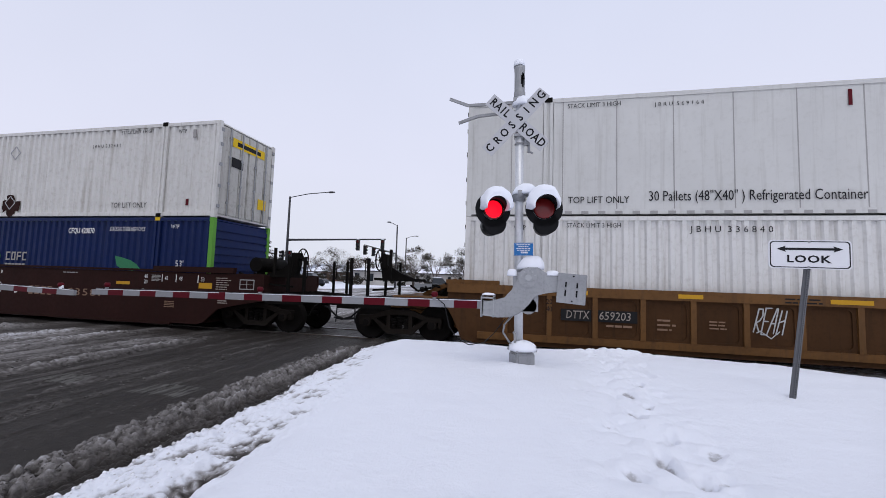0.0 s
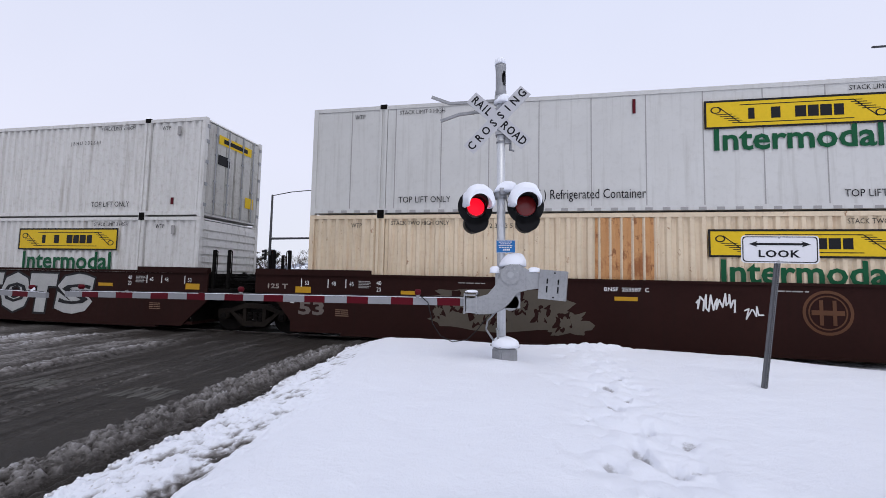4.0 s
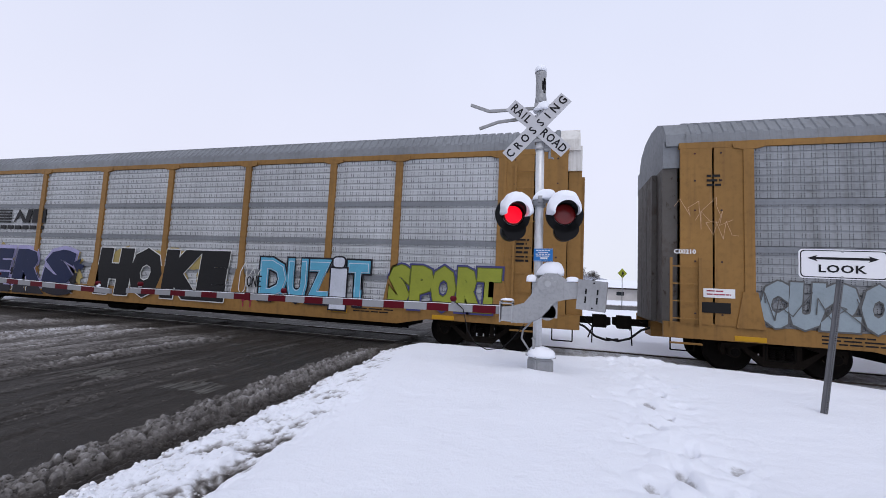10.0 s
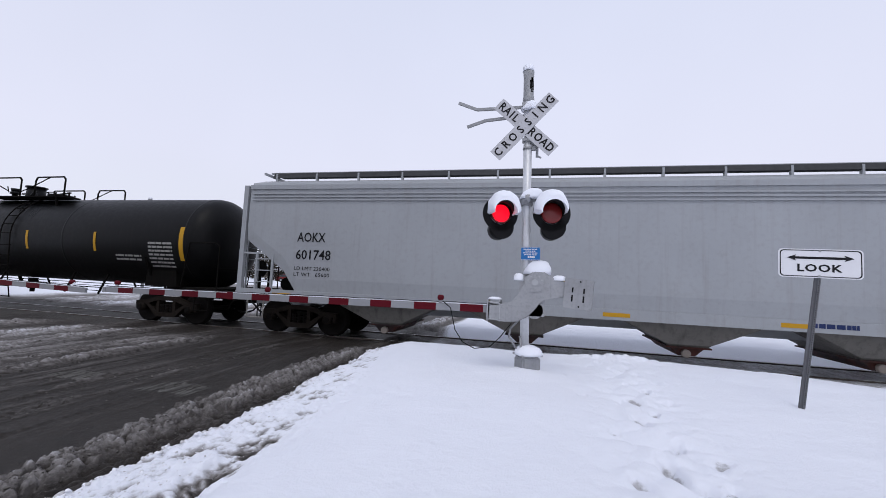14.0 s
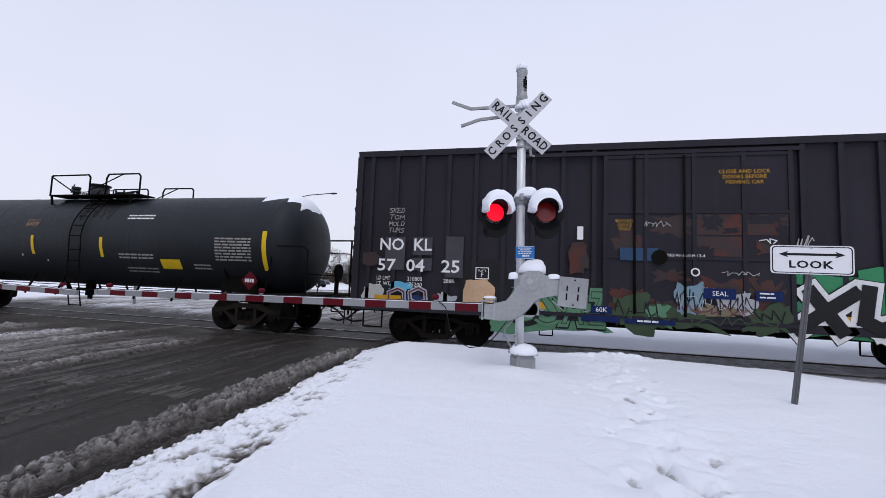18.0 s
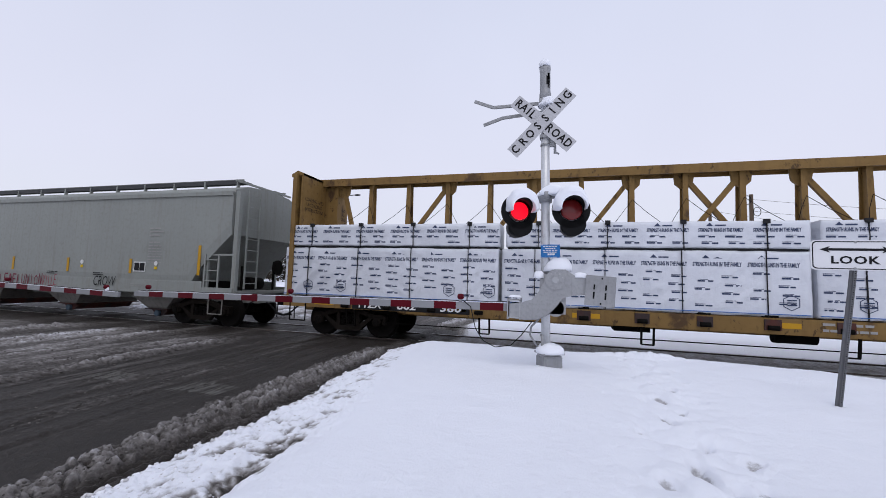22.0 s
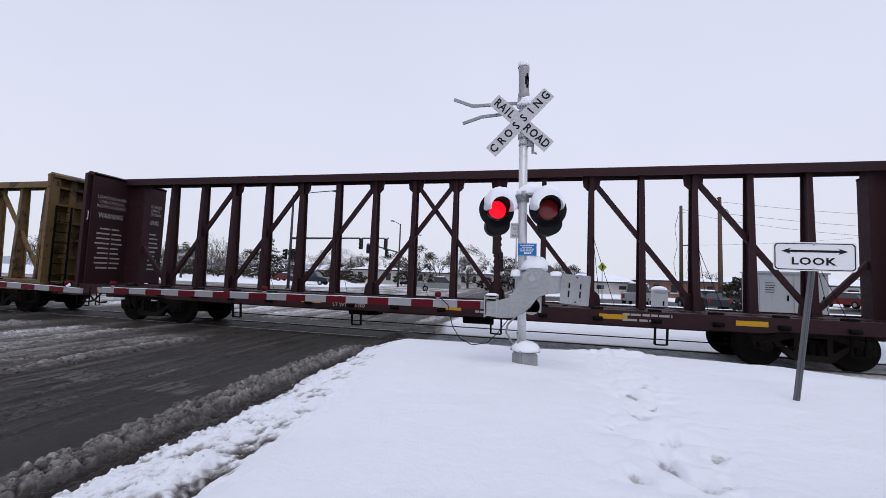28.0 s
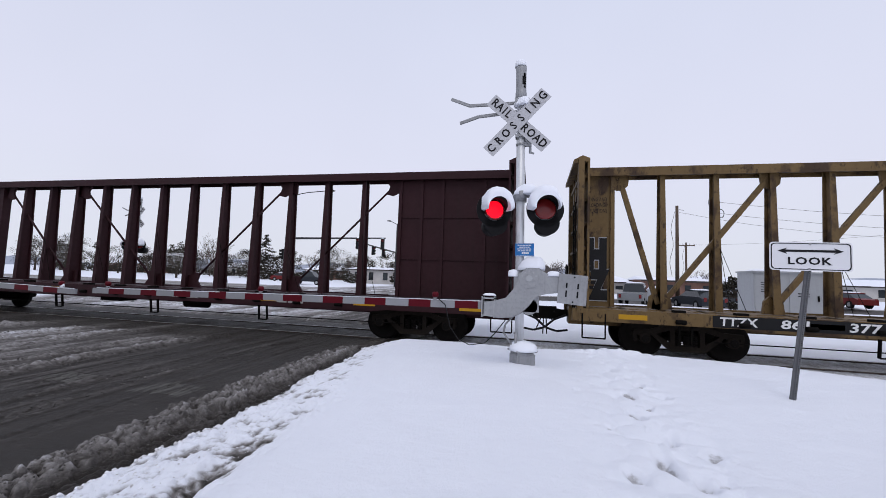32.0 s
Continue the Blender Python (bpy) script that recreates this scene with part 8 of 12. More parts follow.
# ---- covered hoppers ----
def hopper(x0, half, mt, mark, number, marks_left, bays, flare, label, tags):
    c = thing("covered_hopper", label, "railcar", group="cars of the train")
    on_train(c, x0)
    hw, zt, zs = 1.58, 4.2, 1.2
    # body shell: ends slope in below
    bm = bm_new()

    def section(x, bottom, k=1.0):
        pts = [(-hw * 0.98, bottom), (-hw, bottom + 0.35 * min(1, zt - bottom)), (-hw, 2.6 if bottom < 2.4 else bottom + 0.5), (-hw + 0.015, zt - 0.22), (-hw + 0.10, zt - 0.02), (-hw * 0.62, zt + 0.16), (0, zt + 0.24)]
        pts += [(-a, b) for a, b in pts[-2::-1]]
        return [(x, a * k, b) for a, b in pts]
    hb = half - 0.28
    ez, el = (2.58, 1.6) if flare else (2.8, 1.5)
    loft(bm, [section(-hb, ez), section(-hb + 0.12, ez - 0.1), section(-hb + el * 0.75, 1.75), section(-hb + el, zs), section(hb - el, zs), section(hb - el * 0.75, 1.75), section(hb - 0.12, ez - 0.1), section(hb, ez)], True, False)
    part("body", bm, mt, c, "smooth rounded hopper body")
    # seams, sills, end frames
    bm = bm_new()
    for s in (-1, 1):
        ya, yb = sorted((s * (hw - 0.12), s * (hw + 0.02)))
        box(bm, -half + 0.1, half - 0.1, ya, yb, 0.98, 1.22)
        ya, yb = sorted((s * (hw - 0.05), s * (hw + 0.025)))
        box(bm, -hb, hb, ya, yb, zt - 0.22, zt - 0.10)
        if flare:
            for q in (0.0, 0.09, 0.18):
                box(bm, -hb + 0.1, hb - 0.1, ya, min(yb, hw + 0.012) if s > 0 else yb, zt - 0.36 - q, zt - 0.32 - q)
    part("side_sill", bm, mt, c)
    if not flare:
        for s in (-1, 1):
            bm = bm_new()
            ya, yb = sorted((s * (hw - 0.02), s * (hw + 0.03)))
            box(bm, -half + 1.2, half - 1.2, ya, yb, 1.0, 1.40)
            bmesh.ops.bevel(bm, geom=[e for e in bm.edges if abs(e.verts[0].co.z - 1.40) < 0.01 and abs(e.verts[1].co.z - 1.40) < 0.01], offset=0.028, segments=2, affect="EDGES")
            part("side_band", bm, mt, c, "raised band along the foot of the body")
    for d in (-1, 1):
        bm = bm_new()
        for s in (-1, 1):
            beam(bm, (d * (half - 0.12), s * (hw - 0.08), 0.95), (d * (half - 0.12), s * (hw - 0.08), zt - 0.1), 0.12, 0.14)
            beam(bm, (d * (half - 1.1), s * (hw - 0.07), 1.1), (d * (half - 1.1), s * (hw - 0.07), 2.2), 0.06, 0.06)
            beam(bm, (d * (half - 1.1), s * (hw - 0.07), 2.2), (d * (half - 0.12), s * (hw - 0.07), 2.2), 0.05, 0.05)
        box(bm, min(d * (half - 0.2), d * half), max(d * (half - 0.2), d * half), -hw + 0.05, hw - 0.05, 0.9, 1.15)
        box(bm, min(d * (half - 1.8), d * half), max(d * (half - 1.8), d * half), -0.6, 0.6, 0.75, 1.05)
        ladder(bm, d * (half - 0.04), -0.95, 1.2, zt, 0.5, 9, "y")
        ladder(bm, d * (half - 0.9), -hw + 0.0, 0.95, 2.2, 0.5, 4)
        part("end_frame", bm, mt, c)
        bm = bm_new()
        tube(bm, (d * (half - 0.75), -0.3, 1.35), (d * (half - 0.75), 0.3, 1.35), 0.2, 14)
        beam(bm, (d * (half - 0.5), -0.8, 1.1), (d * (half - 0.5), -0.8, 1.9), 0.05, 0.05)
        beam(bm, (d * (half - 0.3), 0.4, 1.1), (d * (half - 0.3), 0.4, 2.1), 0.05, 0.05)
        tube(bm, (d * (half - 0.25), 0.5, 1.9), (d * (half - 0.2), 0.5, 1.9), 0.25, 16)
        box(bm, min(d * (half - 1.6), d * (half - 1.2)), max(d * (half - 1.6), d * (half - 1.2)), -1.0, -0.5, 1.05, 1.4)
        part("brake_gear", bm, "dark_steel", c)
        bm = bm_new()
        pipe(bm, [(d * (half - 0.95), -hw + 0.02, 0.98), (d * (half - 0.95), -hw + 0.02, 0.45), (d * (half - 0.45), -hw + 0.02, 0.45), (d * (half - 0.45), -hw + 0.02, 0.98)], 0.018, 6)
        part("stirrup", bm, "chute", c)
    # roof walk with stanchions
    bm = bm_new()
    for s in (-1, 1):
        for k in range(15):
            x = -hb + 0.4 + k * (2 * hb - 0.8) / 14
            beam(bm, (x, s * 1.0, zt), (x, s * 1.0, zt + 0.36), 0.09, 0.05)
        beam(bm, (-hb + 0.2, s * 1.0, zt + 0.38), (hb - 0.2, s * 1.0, zt + 0.38), 0.05, 0.05)
    for d in (-1, 1):
        beam(bm, (d * (hb - 0.2), -1.3, zt + 0.3), (d * (hb - 0.2), 1.3, zt + 0.3), 0.06, 0.06)
    part("roof_rail", bm, mt, c)
    bm = bm_new()
    for s in (-1, 1):
        box(bm, -hb + 0.3, hb - 0.3, min(s * 0.55, s * 1.03), max(s * 0.55, s * 1.03), zt + 0.33, zt + 0.385)
        box(bm, -hb + 0.3, hb - 0.3, min(s * 0.985, s * 1.035), max(s * 0.985, s * 1.035), zt + 0.25, zt + 0.33)
    box(bm, -hb + 0.8, hb - 0.8, -0.3, 0.3, zt + 0.22, zt + 0.30)
    part("roof_walk", bm, "walk_steel", c, "grey grated roof walk")
    # discharge chutes
    span = 14.4 if flare else 16.3
    for i in range(bays):
        cx = -span / 2 + span * (i + 0.5) / bays
        w = span / bays * (0.40 if flare else 0.265)
        bm = bm_new()
        top = [(cx - w, -1.3, 1.0), (cx + w, -1.3, 1.0), (cx + w, 1.3, 1.0), (cx - w, 1.3, 1.0)]
        midr = [(cx - 0.44, -1.08, 0.50), (cx + 0.44, -1.08, 0.50), (cx + 0.44, 1.08, 0.50), (cx - 0.44, 1.08, 0.50)]
        low = [(cx - 0.40, -1.02, 0.45), (cx + 0.40, -1.02, 0.45), (cx + 0.40, 1.02, 0.45), (cx - 0.40, 1.02, 0.45)]
        loft(bm, [top, midr, low])
        ch = part("chute", bm, "chute", c, "dirty tapering discharge chute")
        bm = bm_new()
        box(bm, cx - 0.46, cx + 0.46, -1.1, 1.1, 0.42, 0.455)
        prism(bm, [(cx - 0.36, 0.42), (cx + 0.36, 0.42), (cx + 0.17, 0.24), (cx - 0.17, 0.24)], -0.95, 0.95)
        part("outlet_gate", bm, "box_rust", ch, "rusty outlet gate under the chute")
        bm = bm_new()
        tube(bm, (cx - 0.03, -1.05, 0.30), (cx - 0.03, -0.9, 0.30), 0.09, 14)
        part("outlet_cap", bm, "letter_worn" if flare else "outlet_blue", ch, "round cap on the outlet pipe")
    bm = bm_new()
    box(bm, -half + 1.5, half - 1.5, -0.25, 0.25, 0.7, 1.0)
    tube(bm, (-half + 2, -0.9, 0.96), (half - 2, -0.9, 0.96), 0.02, 6)
    part("centre_sill", bm, mt, c)
    for xt in (-half + 1.75, half - 1.75):
        truck(c, x0, xt)
    couplers(c, half + 0.05)
    y = -hw - 0.012
    mx = -7.2
    text(mark, 0.36, on_side(mx - 0.23, y, 2.65), "letter_black", c, width=0.84, fat=0.004)
    text(number, 0.36, on_side(mx - 0.145, y, 2.18), "letter_black", c, width=1.03, fat=0.004)
    text(tags[0], 0.14, on_side(mx - 0.16, y, 1.82), "letter_black", c, width=1.05)
    text(tags[1], 0.14, on_side(mx - 0.16, y, 1.66), "letter_black", c, width=1.05)
    for i in range(6):
        bars(c, "letter_grey", half - 3.1, y, 3.0 - 0.11 * i, 0.6, 1, 0.04, 0.1, seed=20 + i) if i != 3 else None
    bars(c, "letter_grey", half - 3.1, y, 2.36, 0.62, 6, 0.024, 0.085, seed=29)
    return c


def build_hoppers():
    y = -1.6
    h1 = hopper(-135.74, 9.71, "hopper_grey", "AOKX", "601748", True, 4, True, "pale grey covered hopper with black reporting marks", ("LD LMT 220400", "LT WT   65600"))
    bm = bm_new()
    box(bm, -1.5, -0.85, y, y + 0.01, 1.52, 1.84)
    part("notice", bm, "yellow", h1, "yellow notice sticker")
    bars(h1, "letter_black", -1.17, y - 0.004, 1.76, 0.5, 3, 0.05, 0.1, seed=7)
    bm = bm_new()
    for xx in (-8.2, -4.4, 0.2, 3.6, 8.0):
        box(bm, xx - 0.28, xx + 0.28, y - 0.004, y + 0.01, 1.05, 1.14)
    part("reflector", bm, "reflector", h1)
    bars(h1, "g_blue", 4.26, y - 0.004, 1.12, 0.9, 1, 0.09, 0.1, words=6, seed=3)
    h2 = hopper(-234.28, 9.62, "hopper_green", "FURX", "873283", True, 4, False, "grey-green covered hopper with red graffiti line", ("LD LMT 219300 LBS", "LT WT   66700 LBS"))
    h3 = hopper(-254.90, 9.7, "hopper_green", "FPAX", "214189", True, 4, False, "grey-green covered hopper with yellow stripes", ("LD LMT 220200", "LT WT   65800"))
    for h in (h2, h3):
        bm = bm_new()
        for xx, hh in ((-8.32, 0.9), (-5.68, 0.46), (-2.88, 0.46), (-0.05, 0.46), (2.7, 0.46), (5.52, 0.46), (8.25, 0.9)):
            box(bm, xx - 0.05, xx + 0.05, y, y + 0.01, 1.57, 1.57 + hh)
        part("reflector_stripe", bm, "reflector" if h is h2 else "stripe_ochre", h)
        bm = bm_new()
        box(bm, 5.67, 6.15, y, y + 0.01, 1.63, 1.94)
        pb = part("plate", bm, "letter_white", h, "white-bordered black data plate")
        bm = bm_new()
        box(bm, 5.70, 5.90, y - 0.004, y, 1.66, 1.91)
        box(bm, 5.92, 6.12, y - 0.004, y, 1.66, 1.91)
        part("plate_mark", bm, "plate", pb)
        bm = bm_new()
        for xa, xb, za, zc in ((-6.27, -6.02, 2.78, 2.80), (-6.27, -6.02, 2.52, 2.54), (-6.27, -6.25, 2.54, 2.78), (-6.04, -6.02, 2.54, 2.78)):
            box(bm, xa, xb, y - 0.003, y + 0.01, za, zc)
        part("plate_border", bm, "letter_black", h)
        text("C", 0.13, on_side(-6.145, y - 0.003, 2.61), "letter_black", h)
        text("PLATE", 0.05, on_side(-6.145, y - 0.003, 2.72), "letter_black", h)
        bm = bm_new()
        for xx in (-2.2, 3.36, 6.57):
            tube(bm, (xx, y, 1.9), (xx, y + 0.01, 1.9), 0.07, 14)
        part("sticker", bm, "letter_white", h)
        bm = bm_new()
        for xx in (-2.2, 3.36, 6.57):
            box(bm, xx - 0.05, xx + 0.05, y, y + 0.01, 1.71, 1.80)
        part("sticker", bm, "yellow", h)
        bars(h, "letter_grey", 6.0, y - 0.036, 1.24, 0.7, 2, 0.012, 0.05, seed=44)
        for k, xx in enumerate((-6.3, 2.0, 4.2)):
            bars(h, "letter_black", xx, y, 1.55, 0.55, 2, 0.025, 0.06, seed=k + 31)
        text("A", 0.16, pose(6.1, -1.275, 0.88, 113.7), "letter_black", h)
    for words, a, b, mt, wd in (("V", -7.62, -7.3, "g_wine", 0.055), ("ALORTWO", -6.2, -3.55, "g_wine", 0.06), ("VALORTWO", -3.3, -0.55, "g_wine", 0.06), ("FAEL", -0.4, 0.5, "g_wine", 0.045), ("UNION", 0.52, 1.6, "g_wine", 0.03), ("VILLE", 1.6, 2.3, "g_red", 0.02)):
        spray(h2, words, (a + b) / 2, y - 0.036, 1.25, b - a, 0.34, ((mt, wd),), 61, 0.0, False, 0.3, "dark red spray-painted writing")
    spray(h2, "COKS", -8.25, y - 0.036, 1.25, 0.62, 0.2, (("g_steel", 0.03),), 62, 0.1)
    text("CROW", 0.46, on_side(4.48, y - 0.04, 1.28), "g_black", h2, "graffiti", 1.0, 0.0, "black scrawled graffiti", 0.2, 1.0, 0.97)
    for q, (ax, az, aw, ah) in enumerate(((-8.05, 1.78, 0.5, 0.4), (-6.55, 1.85, 0.5, 0.6))):
        spray(h2, ("AX", "OCSE")[q], ax, y - 0.004, az, aw, ah, (("letter_grey", 0.014),), 63 + q, 0.2)
    for k in range(2):
        bars(h3, "letter_rust", 1.96, y - 0.001, 1.79 - 0.07 * k, 1.4, 1, 0.03, 0.1, words=9, seed=45 + k)
    text("BC", 0.16, pose(-2.04, -1.275, 0.88, 113.7), "letter_black", h3)
    text("AC", 0.16, pose(2.04, -1.275, 0.88, 113.7), "letter_black", h3)


build_hoppers()


# ---- tank cars ----
def tank_car(x0, half, r, zc, mt, label, dome_x, marks):
    c = thing("tank_car", label, "railcar", group="cars of the train")
    on_train(c, x0)
    bm = bm_new()
    n = 56
    prof = []
    for i in range(9):
        a = i / 8 * math.pi / 2
        prof.append((-half + 0.72 - 0.72 * math.cos(a), r * math.sin(a) ** 0.75 if i else 0.02))
    prof += [(-half * 0.33, r), (half * 0.33, r)]
    prof += [(-x, q) for x, q in prof[8::-1]]
    loft(bm, [[(x, q * math.cos(2 * math.pi * i / n), zc + q * math.sin(2 * math.pi * i / n)) for i in range(n)] for x, q in prof], True, True)
    part("tank", bm, mt, c, "cylindrical steel tank with domed ends")
    bm = bm_new()
    for x in (-half + 0.75, -half * 0.34, half * 0.34, half - 0.75):
        loft(bm, [[(xx, (r + d) * math.cos(2 * math.pi * i / n), zc + (r + d) * math.sin(2 * math.pi * i / n)) for i in range(n)] for xx, d in ((x - 0.04, 0), (x - 0.02, 0.006), (x + 0.02, 0.006), (x + 0.04, 0))], False, True)
    part("weld_seam", bm, mt, c)
    # saddles and stub sills
    bm = bm_new()
    for d in (-1, 1):
        xa, xb = sorted((d * (half - 2.3), d * (half + 0.75)))
        box(bm, xa, xb, -0.42, 0.42, 0.78, 1.1)
        xa, xb = sorted((d * (half - 2.4), d * (half - 1.2)))
        prism(bm, [(xa, 1.1), (xb, 1.1), (xb - 0.1, zc - 0.55), (xa + 0.1, zc - 0.55)], -1.1, 1.1)
        xa, xb = sorted((d * (half - 0.6), d * (half + 0.6)))
        box(bm, xa, xb, -1.45, 1.45, 1.08, 1.14)
        for s in (-1, 1):
            beam(bm, (d * (half - 2.2), s * 0.9, 1.1), (d * (half - 2.2), s * 1.3, 2.0), 0.12, 0.06)
    part("saddle", bm, "dark_steel", c)
    # end rails and ladders
    for d in (-1, 1):
        bm = bm_new()
        for s in (-1, 1):
            pipe(bm, [(d * (half + 0.5), s * 1.4, 1.12), (d * (half + 0.5), s * 1.4, 2.35), (d * (half + 0.35), s * 1.4, 2.45), (d * (half - 0.55), s * 1.4, 2.45), (d * (half - 0.75), s * 1.4, 1.12)], 0.02, 6)
            pipe(bm, [(d * (half + 0.3), s * 1.42, 1.1), (d * (half + 0.3), s * 1.42, 0.5), (d * (half - 0.2), s * 1.42, 0.5), (d * (half - 0.2), s * 1.42, 1.1)], 0.02, 6)
        tube(bm, (d * (half + 0.45), 0.5, 1.8), (d * (half + 0.5), 0.5, 1.8), 0.27, 18)
        beam(bm, (d * (half + 0.42), 0.5, 1.1), (d * (half + 0.42), 0.5, 2.0), 0.1, 0.1)
        beam(bm, (d * (half + 0.5), -1.4, 1.7), (d * (half + 0.5), 1.4, 1.7), 0.03, 0.03)
        part("end_rail", bm, "dark_steel", c)
    # underframe piping
    for s in (-1, 1):
        bm = bm_new()
        pipe(bm, [(-half + 1.5, s * 1.2, 0.96), (half - 1.5, s * 1.2, 0.96)], 0.016, 6)
        pipe(bm, [(-half + 3.6, s * 1.25, 0.86), (half - 3.0, s * 1.25, 0.86)], 0.011, 5)
        part("underframe_pipe", bm, "dark_steel", c)
    bm = bm_new()
    for s in (-1, 1):
        for x in (-3.1, -3.0, -1.5, -0.2, 2.9, 4.3):
            beam(bm, (x, s * 1.22, 0.76), (x, s * 0.95, 1.4), 0.05, 0.04)
    part("pipe_hanger", bm, "dark_steel", c)
    bm = bm_new()
    tube(bm, (0, -0.3, 0.72), (0, -0.3, 1.1), 0.14, 12)
    tube(bm, (0, -0.3, 0.6), (0, -0.3, 0.72), 0.07, 10)
    box(bm, -0.3, 0.3, -0.55, -0.05, 0.88, 0.96)
    part("outlet_valve", bm, "dark_steel", c)
    bm = bm_new()
    tube(bm, (-4.6, -0.55, 0.82), (-3.7, -0.55, 0.82), 0.16, 14)
    tube(bm, (-3.7, -0.55, 0.82), (-3.3, -0.55, 0.82), 0.05, 8)
    part("brake_cylinder", bm, "dark_steel", c)
    # dome, valve, hatch
    zt = zc + r
    bm = bm_new()
    tube(bm, (dome_x, 0, zt - 0.1), (dome_x, 0, zt + 0.48), 0.30, 24, 0.27)
    tube(bm, (dome_x, 0, zt + 0.48), (dome_x, 0, zt + 0.53), 0.32, 24)
    dm = part("dome", bm, mt, c, "valve dome with a flat lid")
    bm = bm_new()
    pipe(bm, [(dome_x + 0.2, -0.35, zt + 0.0), (dome_x + 0.5, -0.35, zt + 0.3), (dome_x + 0.62, -0.35, zt + 0.24), (dome_x + 0.62, -0.35, zt - 0.1)], 0.03, 8)
    part("vent_pipe", bm, mt, dm)
    bm = bm_new()
    vx = dome_x - 1.1
    tube(bm, (vx, 0, zt - 0.1), (vx, 0, zt + 0.26), 0.09, 14)
    tube(bm, (vx, 0, zt + 0.26), (vx, 0, zt + 0.34), 0.15, 14)
    tube(bm, (vx, 0, zt + 0.36), (vx, 0, zt + 0.48), 0.12, 14, 0.14)
    part("safety_valve", bm, mt, c)
    bm = bm_new()
    hx = dome_x + 1.3
    tube(bm, (hx, 0, zt - 0.1), (hx, 0, zt + 0.14), 0.34, 20)
    tube(bm, (hx, 0, zt + 0.14), (hx, 0, zt + 0.2), 0.38, 20)
    ht = part("hatch", bm, mt, c, "bolted round manway hatch")
    bm = bm_new()
    for k in range(6):
        a = radians(60 * k)
        tube(bm, (hx + 0.36 * math.cos(a), 0.36 * math.sin(a), zt + 0.1), (hx + 0.36 * math.cos(a), 0.36 * math.sin(a), zt + 0.26), 0.03, 6)
    beam(bm, (hx - 0.3, 0, zt + 0.22), (hx + 0.42, 0, zt + 0.3), 0.06, 0.05)
    part("hatch_bolt", bm, "dark_steel", ht)
    bm = bm_new()
    for s in (-1, 1):
        box(bm, dome_x - 0.75, dome_x + 3.0, min(s * 0.5, s * 1.05), max(s * 0.5, s * 1.05), zt - 0.07, zt - 0.03)
        for x in (dome_x - 0.7, dome_x + 2.6):
            beam(bm, (x, s * 1.0, zt - 0.05), (x, s * 0.95, zt - 0.4), 0.05, 0.05)
    part("platform", bm, "dark_steel", c)
    for s in (-1, 1):
        bm = bm_new()
        zr = zt + 0.62
        pipe(bm, [(dome_x - 0.72, s * 1.03, zt - 0.05), (dome_x - 0.72, s * 1.03, zr - 0.02), (dome_x - 0.66, s * 1.03, zr), (dome_x + 0.86, s * 1.03, zr), (dome_x + 0.94, s * 1.03, zr - 0.08), (dome_x + 0.94, s * 1.03, zt - 0.05)], 0.026, 8)
        pipe(bm, [(dome_x - 0.72, s * 1.03, zr - 0.04), (vx, s * 0.2, zt + 0.34)], 0.02, 6)
        pipe(bm, [(dome_x + 0.3, s * 1.03, zt + 0.3), (vx, s * 0.2, zt + 0.3)], 0.016, 6)
        part("guard_rail", bm, "dark_steel", c, "black tubular guard rail")
        bm = bm_new()
        pipe(bm, [(dome_x + 1.62, s * 1.03, zt - 0.05), (dome_x + 1.62, s * 1.03, zr - 0.14), (dome_x + 1.7, s * 1.03, zr), (dome_x + 2.9, s * 1.03, zr), (dome_x + 2.98, s * 1.03, zr - 0.08), (dome_x + 2.98, s * 1.03, zt - 0.05)], 0.026, 8)
        pipe(bm, [(dome_x + 0.94, s * 1.03, zt + 0.12), (dome_x + 1.3, s * 1.03, zt + 0.22), (dome_x + 2.3, s * 1.03, zr)], 0.018, 6)
        part("guard_rail", bm, "dark_steel", c, "black tubular guard rail")
    # ladder over the flank, with a stirrup below
    lx = dome_x + 1.32
    bm = bm_new()
    for dx in (-0.23, 0.23):
        pts = [(lx + dx, -(r + 0.07) * math.sin(radians(a)), zc + (r + 0.07) * math.cos(radians(a))) for a in range(25, 91, 9)]
        pipe(bm, pts + [(lx + dx + 0.06, -(r + 0.05), 1.3), (lx + dx + 0.12, -(r - 0.05), 0.47)], 0.02, 6)
    for k in range(6):
        a = radians(28 + 60 * k / 5)
        tube(bm, (lx - 0.23, -(r + 0.07) * math.sin(a), zc + (r + 0.07) * math.cos(a)), (lx + 0.23, -(r + 0.07) * math.sin(a), zc + (r + 0.07) * math.cos(a)), 0.016, 6)
    for k in range(6):
        z = 0.5 + 0.34 * k
        f = (zc - z) / (zc - 0.47) * 0.12
        tube(bm, (lx - 0.23 + f, -(r + 0.05 - f * 0.6), z), (lx + 0.23 + f, -(r + 0.05 - f * 0.6), z), 0.016, 6)
    part("ladder", bm, "dark_steel", c, "black tubular ladder over the tank's flank")
    # dark spills that ran down from the platform
    rnd = random.Random(int(half * 100))
